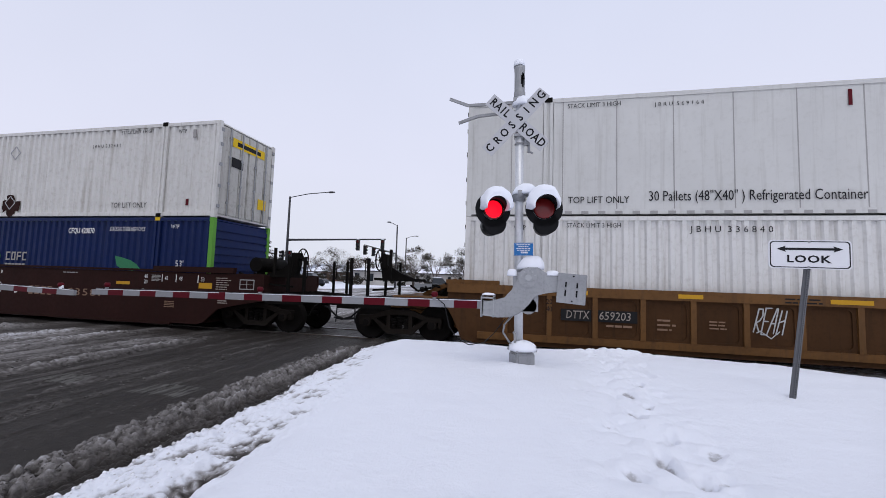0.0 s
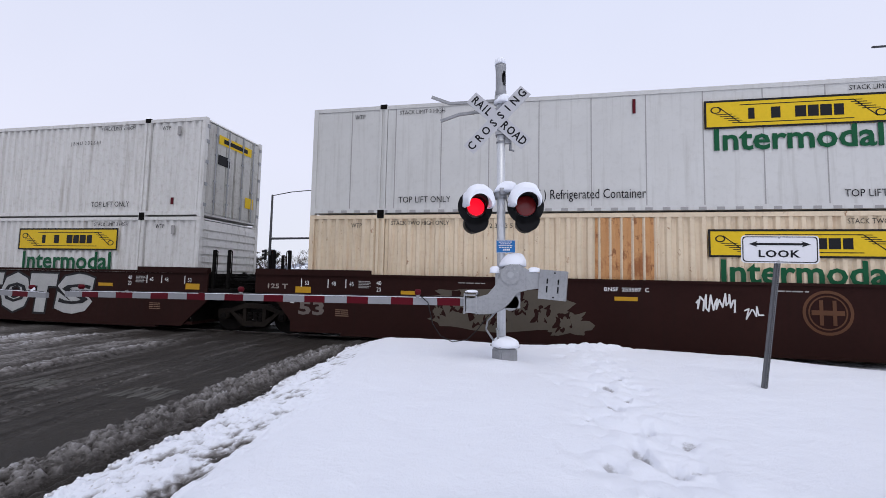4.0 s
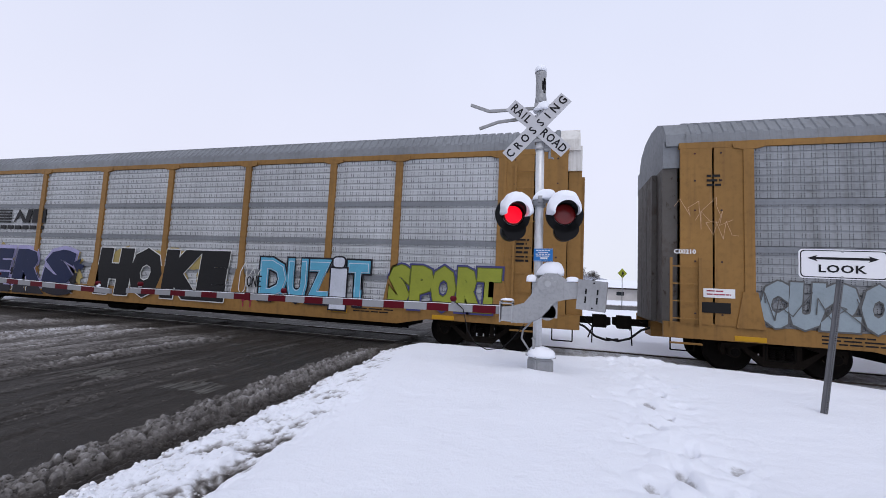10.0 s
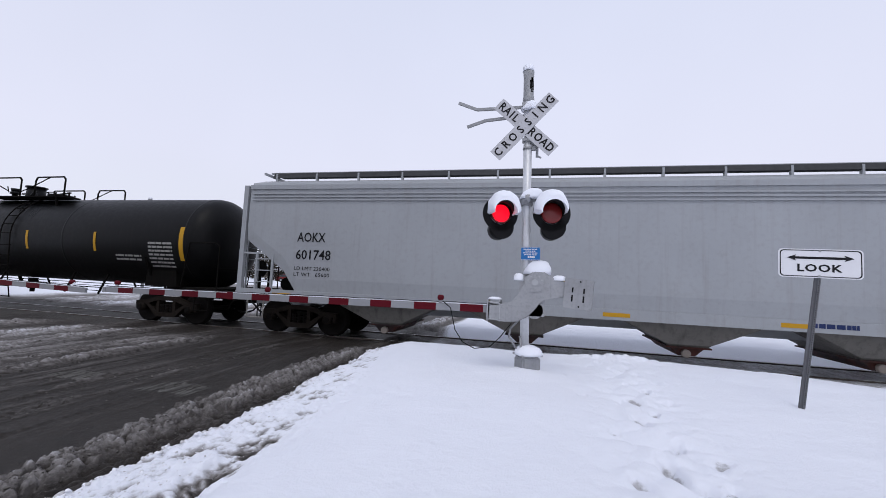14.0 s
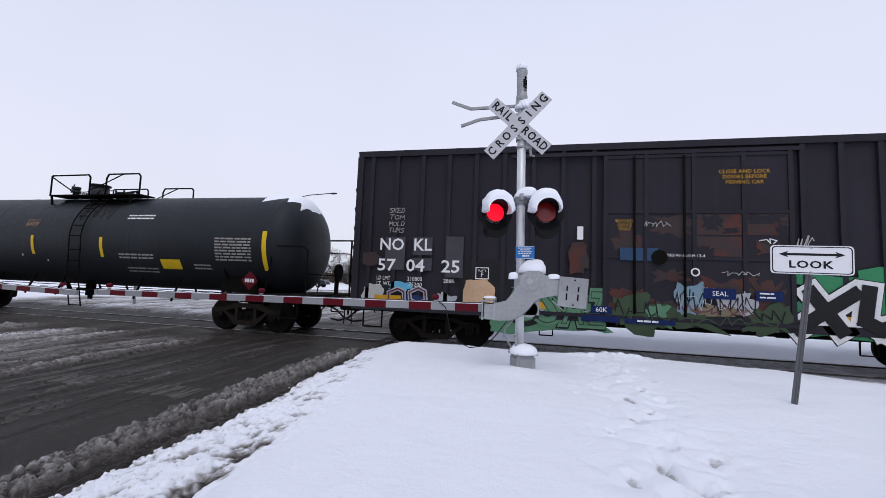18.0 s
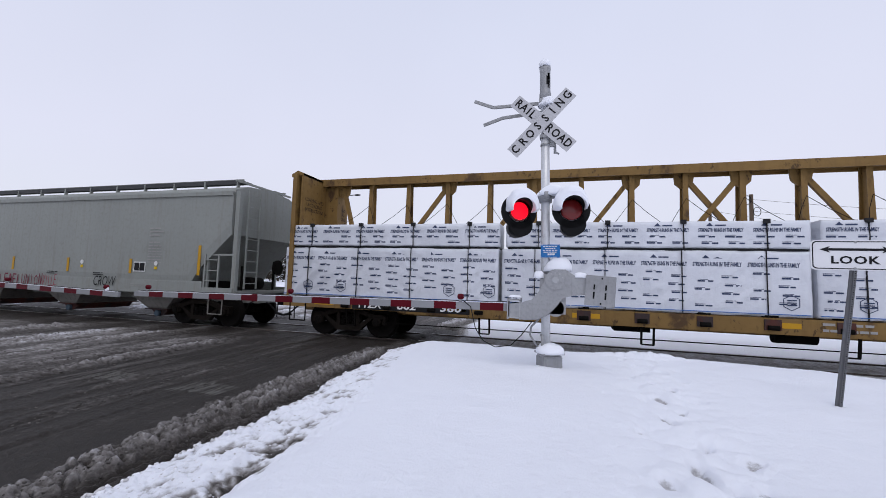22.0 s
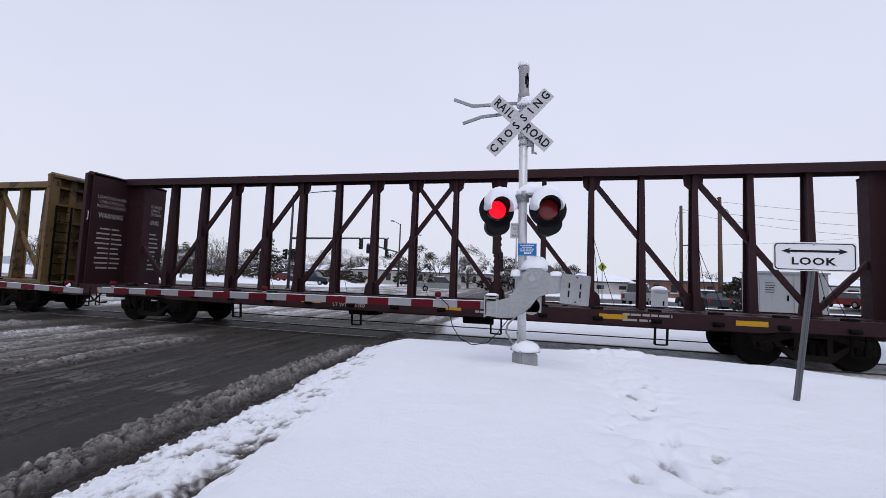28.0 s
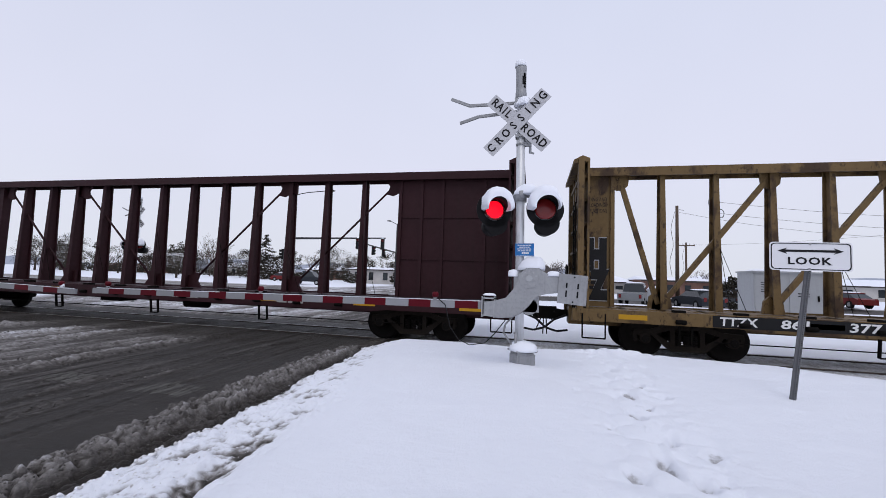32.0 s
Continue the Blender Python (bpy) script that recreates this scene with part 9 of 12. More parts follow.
    for xa, xb, deep in ((dome_x - 0.75, dome_x - 0.2, 0.75), (dome_x + 0.85, dome_x + 2.6, 0.95)):
        bm = bm_new()
        m = max(6, int((xb - xa) / 0.06))
        lim = [deep * (0.35 + 0.65 * abs(noise.noise(Vector((k * 0.31, xa, 2.0))) * 1.6)) * math.sin(math.pi * (k + 0.5) / (m + 1)) ** 0.4 for k in range(m + 1)]
        grid = []
        for k in range(m + 1):
            col = []
            for i in range(7):
                a = 0.5 + min(0.9, lim[k]) * i / 6
                col.append(bm.verts.new((xa + (xb - xa) * k / m, -(r + 0.005) * math.sin(a), zc + (r + 0.005) * math.cos(a))))
            grid.append(col)
        for ca, cb in zip(grid, grid[1:]):
            for i in range(6):
                bm.faces.new((ca[i], ca[i + 1], cb[i + 1], cb[i]))
        part("spill_stain", bm, "spill", c, "dark spill run down the flank")
    for xt in (-half + 1.55, half - 1.55):
        truck(c, x0, xt)
    couplers(c, half + 0.75)

    def tangent(x, z):
        """A pose on the tank's flank at height z, facing outward."""
        s = max(-1, min(1, (z - zc) / (r + 0.012)))
        a = math.asin(s)
        return pose(x, -(r + 0.012) * math.cos(a), zc + (r + 0.012) * s, 90 - math.degrees(a), 0, 0)
    for kind, *args in marks:
        if kind == "text":
            w, size, x, z, col = args
            text(w, size, tangent(x, z), col, c, stretch=1.1, fat=0.004)
        elif kind == "stripe":
            x, z, w, h, col = args
            bm = bm_new()
            m = 8
            lo, hi = [], []
            for i in range(m + 1):
                zz = z - h / 2 + h * i / m
                s = max(-1, min(1, (zz - zc) / (r + 0.008)))
                yy = -(r + 0.008) * math.sqrt(1 - s * s)
                lo.append(bm.verts.new((x - w / 2, yy, zz)))
                hi.append(bm.verts.new((x + w / 2, yy, zz)))
            for i in range(m):
                bm.faces.new((lo[i], hi[i], hi[i + 1], lo[i + 1]))
            part("snow_fleck" if col == "snow" else "reflector_stripe" if w < 0.3 else "sticker", bm, col, c)
        elif kind == "lines":
            x, z, w, n, col, h = args
            rnd = random.Random(int(x * 10))
            for i in range(n):
                zz = z - i * h * 1.9
                bm = bm_new()
                a = -w / 2
                while a < w / 2 - 0.03:
                    k = min(w * (0.08 + 0.2 * rnd.random()), w / 2 - a)
                    v = [bm.verts.new((a + p, q, 0)) for p, q in ((0, -h / 2), (k * 0.85, -h / 2), (k * 0.85, h / 2), (0, h / 2))]
                    bm.faces.new(v)
                    a += k
                part("lettering", bm, col, c, "", tangent(x, zz))
    return c


def build_tanks():
    h = 8.35
    st = "reflector"
    m1 = [("text", "GATX  223351", 0.36, -5.75, 2.17, "letter_white"), ("text", "LD LMT 200000 LB  94300 KG", 0.12, -5.87, 1.9, "letter_grey"), ("text", "LT WT   78000 LB  35400 KG", 0.12, -5.87, 1.74, "letter_grey"),
          ("stripe", -7.72, 2.43, 0.14, 0.92, st), ("stripe", -4.5, 2.4, 0.12, 0.6, st), ("stripe", -1.4, 2.4, 0.1, 0.5, st), ("stripe", 1.3, 2.4, 0.1, 0.6, st), ("stripe", 4.2, 2.4, 0.1, 0.6, st), ("stripe", 7.5, 2.4, 0.15, 1.0, st),
          ("lines", -1.7, 1.75, 1.2, 4, "letter_grey", 0.045), ("stripe", -0.7, 1.95, 0.85, 0.24, "letter_grey"), ("lines", 5.5, 2.0, 1.0, 2, "letter_grey", 0.06), ("lines", 6.75, 2.4, 0.9, 7, "letter_grey", 0.06), ("lines", -6.0, 1.3, 1.0, 1, "letter_grey", 0.05)]
    tank_car(-155.05, h, 1.44, 2.54, "tank_black", "glossy black tank car with white lettering", -0.9, m1)
    h2 = 8.3
    m2 = [("text", "UTLX 206260", 0.33, -5.36, 2.04, "reflector"), ("text", "THE TANK CAR PEOPLE", 0.10, -5.78, 1.83, "letter_grey"), ("text", "LD LMT  188800 LB  85 700 KG", 0.10, -5.4, 1.63, "letter_grey"), ("text", "LT WT   69300 LB  31 400 KG", 0.10, -5.4, 1.49, "letter_grey"),
          ("stripe", -7.03, 2.5, 0.13, 0.95, "yellow"), ("stripe", -4.09, 2.35, 0.12, 0.6, "yellow"), ("stripe", -1.0, 2.33, 0.12, 0.6, "yellow"),
          ("stripe", 1.8, 2.3, 0.12, 0.6, "yellow"), ("stripe", 7.5, 2.3, 0.14, 1.1, "yellow"), ("lines", -1.13, 3.14, 0.55, 6, "letter_rust", 0.022), ("lines", 3.1, 3.3, 1.0, 2, "letter_white", 0.05), ("lines", 3.1, 2.1, 1.3, 2, "letter_grey", 0.05),
          ("lines", 3.2, 1.7, 1.2, 2, "letter_grey", 0.05), ("stripe", 4.3, 1.85, 0.7, 0.28, "yellow"), ("lines", 6.5, 2.62, 1.2, 8, "letter_grey", 0.045), ("lines", 5.4, 1.85, 0.6, 2, "letter_grey", 0.05),
          ("text", "C", 0.14, -3.81, 2.03, "letter_rust"), ("text", "PLATE", 0.06, -3.81, 2.13, "letter_rust"), ("text", "-", 0.5, -3.81, 2.19, "letter_rust"), ("text", "-", 0.5, -3.81, 1.93, "letter_rust")]
    m2 += [("stripe", x, z, 0.05, 0.06, "snow") for x, z in ((-3.1, 3.05), (-2.5, 2.5), (-2.52, 2.42), (-0.5, 1.85), (-1.5, 2.0))]
    tk = tank_car(-191.2, h2, 1.5, 2.58, "tank_grey", "charcoal grey tank car with yellow marks and dark spills", -0.46, m2)
    # settled snow on top of the leading end
    bm = bm_new()
    rings = []
    rr, zc = 1.5, 2.58
    for k in range(9):
        q = radians(38 + 52 * k / 5) if k <= 5 else radians(90)
        xx = h2 - 0.72 + 0.72 * math.cos(q) - (0.35 * (k - 5) if k > 5 else 0)
        rad = rr * math.sin(q) ** 0.75
        lift = 0.0 if k in (0, 8) else 0.05
        wide = 0.52 * (0.35 if k in (0, 8) else 1.0 + 0.25 * math.sin(k * 2.1))
        ring = []
        for m in range(11):
            a = math.pi / 2 + wide * (m - 5) / 5
            e = 0.004 + lift * (1 - ((m - 5) / 5) ** 2)
            ring.append((xx, (rad + e) * math.cos(a), zc + (rad + e) * math.sin(a)))
        rings.append(ring)
    grid = [[bm.verts.new(v) for v in r] for r in rings]
    for ra, rb in zip(grid, grid[1:]):
        for m in range(10):
            bm.faces.new((ra[m], ra[m + 1], rb[m + 1], rb[m])).smooth = True
    part("snow_cap", bm, "snow", tk, "settled snow on the tank's end")
    bm = bm_new()
    q = 0.26
    prism(bm, [(7.15 - q, 1.47), (7.15, 1.47 + q), (7.15 + q, 1.47), (7.15, 1.47 - q)], -1.52, -1.5)
    pl = part("hazard_placard", bm, "arm_red", tk, "red diamond hazard placard")
    bm = bm_new()
    for k in range(4):
        box(bm, 7.01 + k * 0.075, 7.06 + k * 0.075, -1.525, -1.52, 1.42, 1.52)
    part("placard_mark", bm, "letter_white", pl)


build_tanks()


# ---- boxcar ----
def build_boxcar():
    x0, half, hw, zb, zt = -173.08, 7.87, 1.6, 1.0, 4.95
    c = thing("boxcar", "dark plum boxcar with rusty sliding door and graffiti", "railcar", group="cars of the train")
    on_train(c, x0)
    bm = bm_new()
    box(bm, -half + 0.05, half - 0.05, -hw + 0.06, hw - 0.06, zb, zt - 0.05)
    part("body", bm, "box_dark", c)
    bm = bm_new()
    for s in (-1, 1):
        for k in range(23):
            x = -half + 0.4 + k * (2 * half - 0.8) / 22
            if -1.9 < x < 1.9:
                continue
            ya, yb = sorted((s * (hw - 0.07), s * (hw + 0.012)))
            prism(bm, [(x - 0.05, zb), (x + 0.05, zb), (x + 0.05, zt - 0.15), (x - 0.05, zt - 0.15)], ya, yb)
        ya, yb = sorted((s * (hw - 0.08), s * (hw + 0.03)))
        box(bm, -half, half, ya, yb, zt - 0.15, zt)
        box(bm, -half, half, ya, yb, zb - 0.12, zb + 0.06)
        for x in (-half + 0.06, half - 0.06):
            box(bm, x - 0.08, x + 0.08, ya, yb, zb, zt - 0.15)
    part("side_rib", bm, "box_dark", c)
    bm = bm_new()
    roof = [(-hw - 0.02, zt), (-hw * 0.5, zt + 0.1), (0, zt + 0.14), (hw * 0.5, zt + 0.1), (hw + 0.02, zt), (hw + 0.02, zt - 0.05), (-hw - 0.02, zt - 0.05)]
    loft(bm, [[(x, a, b) for a, b in roof] for x in (-half - 0.02, half + 0.02)])
    part("roof", bm, "roof_steel", c)
    # ribbed ends with snow-white upper sheet
    for d in (-1, 1):
        bm = bm_new()
        xo = d * half
        for k in range(6):
            z = zb + 0.25 + k * 0.5
            prof = [(xo - d * 0.05, z), (xo + d * 0.06, z + 0.1), (xo + d * 0.1, z + 0.2), (xo + d * 0.06, z + 0.3), (xo - d * 0.05, z + 0.42)]
            loft(bm, [[(a, y, b) for a, b in prof] for y in (-hw + 0.08, hw - 0.08)], True)
        part("end_rib", bm, "box_dark", c)
        bm = bm_new()
        box(bm, min(xo - d * 0.04, xo + d * 0.03), max(xo - d * 0.04, xo + d * 0.03), -hw + 0.05, hw - 0.05, zt - 0.72, zt - 0.08)
        part("end_top_sheet", bm, "container_white", c, "pale end sheet under the roof")
        bm = bm_new()
        ladder(bm, xo + d * 0.14, -hw + 0.35, 0.7, 2.6, 0.45, 6, "y")
        tube(bm, (xo + d * 0.16, 0.6, 2.0), (xo + d * 0.2, 0.6, 2.0), 0.28, 16)
        box(bm, min(xo, xo + d * 0.5), max(xo, xo + d * 0.5), -1.3, 1.3, 1.15, 1.2)
        box(bm, min(xo - d, xo + d * 0.5), max(xo - d, xo + d * 0.5), -0.35, 0.35, 0.75, 1.0)
        part("end_fitting", bm, "dark_steel", c)
    # sliding plug door
    bm = bm_new()
    box(bm, -1.8, 1.8, -hw - 0.03, -hw + 0.06, zb + 0.08, zt - 0.3)
    dr = part("door", bm, "box_dark", c, "dark sliding door with rusted panels")
    bm = bm_new()
    for x in (-1.8, -0.95, 0.0, 0.95, 1.8):
        box(bm, x - 0.045, x + 0.045, -hw - 0.06, -hw - 0.03, zb + 0.08, zt - 0.3)
    for z in (zb + 0.1, zb + 1.35, 3.35, zt - 0.35):
        box(bm, -1.8, 1.8, -hw - 0.055, -hw - 0.03, z - 0.035, z + 0.035)
    part("door_frame", bm, "box_dark", dr)
    bm = bm_new()
    for x in (-1.2, -0.2):
        tube(bm, (x, -hw - 0.08, zb + 0.1), (x, -hw - 0.08, zt - 0.35), 0.025, 8)
    tube(bm, (-0.7, -hw - 0.09, 2.35), (-0.7, -hw - 0.06, 2.35), 0.16, 18)
    part("door_rod", bm, "dark_steel", dr)
    bm = bm_new()
    box(bm, -3.9, 2.0, -hw - 0.07, -hw, zb - 0.02, zb + 0.06)
    box(bm, -3.9, 2.0, -hw - 0.07, -hw, zt - 0.3, zt - 0.22)
    part("door_track", bm, "box_dark", c)
    for x0_, x1_, z0_, z1_ in ((0.05, 0.9, 2.86, 3.31), (1.0, 1.75, 2.86, 3.31), (0.05, 0.9, 2.4, 2.82)):
        bm = bm_new()
        box(bm, x0_, x1_, -hw - 0.036, -hw - 0.03, z0_, z1_)
        part("rust_panel", bm, "box_rust", dr, "rusted door panel")
    yd = -hw - 0.034
    for k, (bx, bz, bw, bh) in enumerate(((-0.4, 3.05, 0.7, 0.4), (-1.35, 2.65, 0.5, 0.5), (0.5, 1.7, 1.1, 0.5), (1.35, 1.5, 0.6, 0.8), (-1.35, 1.3, 0.7, 0.6), (-0.5, 1.25, 0.7, 0.4), (1.4, 2.6, 0.4, 0.3), (-0.5, 1.95, 0.6, 0.25))):
        blob(dr, bx, yd - 0.0006 * k, bz, bw, bh, "box_rust", 140 + k, 60, 0.9, "rust_patch")
    blob(c, -2.37, -hw - 0.0145, 2.3, 0.4, 0.75, "box_rust", 160, 60, 0.35, "rust_patch")
    blob(c, -7.4, -hw - 0.0145, 2.15, 0.5, 0.33, "box_rust", 161, 60, 0.3, "rust_patch")
    bm = bm_new()
    box(bm, -half + 1.6, half - 1.6, -0.3, 0.3, 0.7, 1.0)
    for s in (-1, 1):
        pipe(bm, [(-half + 0.3, s * 1.5, 0.9), (-half + 0.3, s * 1.5, 0.45), (-half + 0.8, s * 1.5, 0.45), (-half + 0.8, s * 1.5, 0.9)], 0.02, 6)
        pipe(bm, [(half - 0.3, s * 1.5, 0.9), (half - 0.3, s * 1.5, 0.45), (half - 0.8, s * 1.5, 0.45), (half - 0.8, s * 1.5, 0.9)], 0.02, 6)
        box(bm, -half + 1.9, half - 1.9, min(s * 1.2, s * 1.35), max(s * 1.2, s * 1.35), 0.76, 0.95)
        for x in (-3.2, 3.0):
            pipe(bm, [(x, s * 1.45, 0.9), (x, s * 1.45, 0.5), (x + 0.3, s * 1.45, 0.5), (x + 0.3, s * 1.45, 0.9)], 0.016, 6)
    part("underframe", bm, "dark_steel", c)
    for xt in (-half + 2.1, half - 1.85):
        truck(c, x0, xt)
    couplers(c, half + 0.4)
    y = -hw - 0.018
    for xa, xb, za, zb_ in ((-7.02, -6.5, 1.9, 2.72), (-6.3, -5.8, 2.28, 2.72), (-6.3, -5.8, 1.9, 2.2), (-5.45, -5.02, 1.75, 2.75)):
        bm = bm_new()
        box(bm, xa, xb, y + 0.002, y + 0.006, za, zb_)
        part("paint_patch", bm, "g_patch", c, "faded square of older paint")
    text("NO  KL", 0.42, on_side(-6.5, y, 2.52), "letter_white", c, width=1.35, fat=0.006)
    text("57  04   25", 0.42, on_side(-6.15, y, 2.0), "letter_white", c, width=2.1, fat=0.006)
    text("CLOSE AND LOCK\nDOORS BEFORE\nMOVING CAR", 0.115, on_side(0.95, y - 0.05, 4.1), "reflector", c)
    bm = bm_new()
    box(bm, 0.15, 0.75, y - 0.075, y - 0.068, 1.5, 1.72)
    part("notice_plate", bm, "container_blue", c, "dark blue notice plate")
    bm = bm_new()
    box(bm, 1.1, 1.6, y - 0.075, y - 0.068, 1.5, 1.7)
    part("notice_plate", bm, "container_blue", c, "dark blue notice plate")
    text("SEAL", 0.14, on_side(0.45, y - 0.08, 1.61), "letter_white", c)
    bars(c, "letter_white", 1.35, y - 0.08, 1.65, 0.36, 2, 0.03, 0.08, seed=62)
    text("OPENING W-12-0 H 12-4", 0.09, on_side(-0.3, y - 0.05, 2.4), "letter_white", c)
    bm = bm_new()
    for k, x in enumerate((-6.9, -3.4, 2.6)):
        box(bm, x - 0.35, x + 0.35, y - 0.004, y, 1.12, 1.26)
    part("reflector", bm, "reflector", c)
    # green and white mural, with smaller tags
    blob(c, 4.3, y + 0.014, 1.62, 5.6, 1.15, "g_green", 12, rough=0.4)
    blob(c, 2.6, y + 0.012, 1.0, 1.6, 0.4, "g_green", 13, rough=0.6)
    blob(c, 5.9, y + 0.012, 1.0, 1.8, 0.4, "g_green", 14, rough=0.6)
    spray(c, "XUCEA", 4.35, y, 1.42, 5.0, 0.8, (("g_black", 0.50), ("g_white", 0.46), ("g_black", 0.26)), 31, 0.35, True, 0.25)
    blob(c, -2.9, y + 0.012, 1.1, 2.9, 0.95, "g_mint", 15, rough=0.6)
    bubble(c, [("G", -3.95, -3.3), ("S", -3.3, -2.75), ("A", -2.75, -2.2), ("Z", -2.2, -1.75)], y + 0.004, 0.78, 1.5, (("g_black", 0.15), ("g_mint", 0.11), ("g_moss", 0.04), ("g_mint", 0.015)), 0.12)
    scribble(c, -3.9, -1.8, 0.85, 1.45, y - 0.004, "g_pale", 0.02, 61, 14)
    blob(c, -4.5, y + 0.010, 1.6, 1.15, 1.15, "g_black", 18, rough=0.25)
    blob(c, -4.62, y + 0.004, 1.34, 0.72, 0.8, "g_tan", 17, rough=0.2)
    blob(c, -5.4, y + 0.006, 1.2, 0.5, 0.35, "g_pale", 19, rough=0.7)
    blob(c, -6.2, y + 0.004, 1.12, 0.6, 0.3, "g_blue", 27, rough=0.5)
    text("LD LMT", 0.14, on_side(-7.04, y, 1.68), "letter_white", c, width=0.36)
    text("LT  WT", 0.14, on_side(-7.04, y, 1.54), "letter_white", c, width=0.34)
    text("210800", 0.14, on_side(-6.22, y, 1.68), "letter_white", c, width=0.38)
    text("75200", 0.14, on_side(-6.2, y, 1.54), "letter_white", c, width=0.34)
    text("286K", 0.13, on_side(-5.35, y, 1.66), "letter_white", c, width=0.28)
    bm = bm_new()
    for xa, xb, za, zb_ in ((-4.71, -4.39, 2.0, 2.02), (-4.71, -4.39, 1.74, 1.76), (-4.71, -4.69, 1.76, 2.0), (-4.41, -4.39, 1.76, 2.0)):
        box(bm, xa, xb, y - 0.004, y + 0.003, za, zb_)
    part("plate_border", bm, "letter_white", c)
    text("PLATE", 0.07, on_side(-4.55, y - 0.003, 1.94), "letter_white", c)
    text("F", 0.14, on_side(-4.55, y - 0.003, 1.84), "letter_white", c)
    for xa, xb, za, zb_ in ((-4.5, -3.6, 0.9, 1.03), (-2.3, -1.5, 0.9, 1.03), (-1.4, -0.4, 0.9, 1.0), (-2.1, -1.66, 1.08, 1.24)):
        bm = bm_new()
        box(bm, xa, xb, y - 0.07, y - 0.06, za, zb_)
        part("notice_plate", bm, "container_blue", c, "dark blue notice plate")
    text("60K", 0.15, on_side(-1.88, y - 0.073, 1.16), "letter_white", c)
    bars(c, "letter_white", -0.9, y - 0.073, 0.96, 0.5, 1, 0.04, 0.1, seed=61)
    bm = bm_new()
    box(bm, -2.4, -2.27, y - 0.004, y + 0.003, 2.72, 3.02)
    part("sticker", bm, "letter_white", c)
    text("SECURITY\nDEVICE\nONLY", 0.09, on_side(-1.4, y - 0.05, 3.05), "reflector", c)
    blob(c, -7.3, y + 0.006, 1.3, 0.5, 0.45, "g_silver", 20, rough=0.5)
    blob(c, -6.6, y + 0.006, 1.5, 0.6, 0.2, "g_cyan", 26, rough=0.5)
    spray(c, "OO", -6.4, y, 1.25, 1.1, 0.35, (("g_pale", 0.10), ("g_maroon", 0.04)), 34, 0.1)
    yd = -hw - 0.07
    blob(c, -1.2, yd + 0.008, 1.12, 1.1, 0.7, "g_moss", 74, rough=0.8)
    blob(c, -0.2, yd + 0.007, 1.05, 1.2, 0.5, "g_moss", 75, rough=0.8)
    blob(c, 1.35, yd + 0.006, 1.1, 0.8, 0.6, "g_moss", 76, rough=0.8)
    blob(c, -0.75, yd + 0.005, 1.1, 0.5, 0.45, "g_mint", 77, rough=0.9)
    blob(c, -0.1, yd + 0.004, 1.5, 0.55, 0.6, "g_steel", 78, rough=0.5)
    blob(c, 0.75, yd + 0.004, 1.42, 0.75, 0.42, "g_pale", 79, rough=0.5)
    blob(c, 0.45, yd + 0.003, 1.25, 0.9, 0.22, "g_drab", 80, rough=0.9)
    for k, (xa, xb, za, zb_, mat, n) in enumerate(((-0.4, 0.3, 1.2, 1.8, "g_black", 16), (0.35, 1.15, 1.15, 1.65, "g_black", 18), (-0.35, 1.1, 1.1, 1.4, "g_maroon", 22), (-0.4, 1.1, 1.1, 1.75, "g_pale", 16), (-1.6, -0.6, 0.95, 1.5, "g_black", 14), (-1.5, 1.6, 0.92, 1.2, "g_moss", 26), (1.05, 1.7, 1.0, 1.4, "g_black", 10))):
        scribble(c, xa, xb, za, zb_, yd + 0.001 - 0.0012 * k, mat, 0.024 if mat != "g_pale" else 0.012, 90 + k, n)
    for xa, xb in ((-1.5, -1.02), (-0.94, -0.72)):
        bm = bm_new()
        box(bm, xa, xb, yd, yd + 0.006, 2.27, 2.55)
        part("paint_patch", bm, "g_sky", c, "faded blue painted patch")
    for k, (bx, bz, bw, bh) in enumerate(((0.35, 3.12, 0.4, 0.3), (1.3, 3.2, 0.6, 0.2), (0.7, 2.95, 0.3, 0.15), (0.2, 2.5, 0.35, 0.25), (1.65, 2.95, 0.25, 0.3))):
        blob(c, bx, -hw - 0.0372 - 0.0004 * k, bz, bw, bh, "box_dark", 170 + k, 60, 0.8, "paint_patch")
    blob(c, 6.9, y + 0.006, 1.35, 0.8, 0.5, "g_steel", 23, rough=0.5)
    blob(c, 6.3, y + 0.002, 1.45, 0.5, 0.4, "g_red", 24, rough=0.4)
    spray(c, "SHER", 6.5, y, 1.05, 0.9, 0.24, (("g_mint", 0.05),), 38, 0.1)
    spray(c, "HUK", 7.0, y, 2.75, 0.5, 0.55, (("g_white", 0.035),), 39, 0.5)
    spray(c, "ROCK", 7.05, y, 2.05, 0.45, 0.2, (("letter_grey", 0.022),), 40, 0.1)
    spray(c, "ADRT", 7.05, y, 1.8, 0.45, 0.2, (("letter_grey", 0.022),), 41, 0.1)
    spray(c, "MAS", 1.98, y, 2.5, 0.3, 0.7, (("letter_grey", 0.02),), 42, 0.3)
    for k in range(4):
        spray(c, ("SKED", "TOM", "MOLD", "TUMS")[k], -6.75, y, 3.4 - 0.17 * k, 0.42, 0.11, (("letter_grey", 0.014),), 43 + k, 0.2)
    scribble(c, -1.0, -0.45, 2.98, 3.18, -hw - 0.07, "letter_grey", 0.014, 120, 14)
    scribble(c, 1.2, 1.6, 2.68, 2.8, -hw - 0.07, "g_white", 0.02, 121, 6)
    scribble(c, 0.5, 1.3, 1.98, 2.12, -hw - 0.07, "letter_grey", 0.014, 122, 14)
    bm = bm_new()
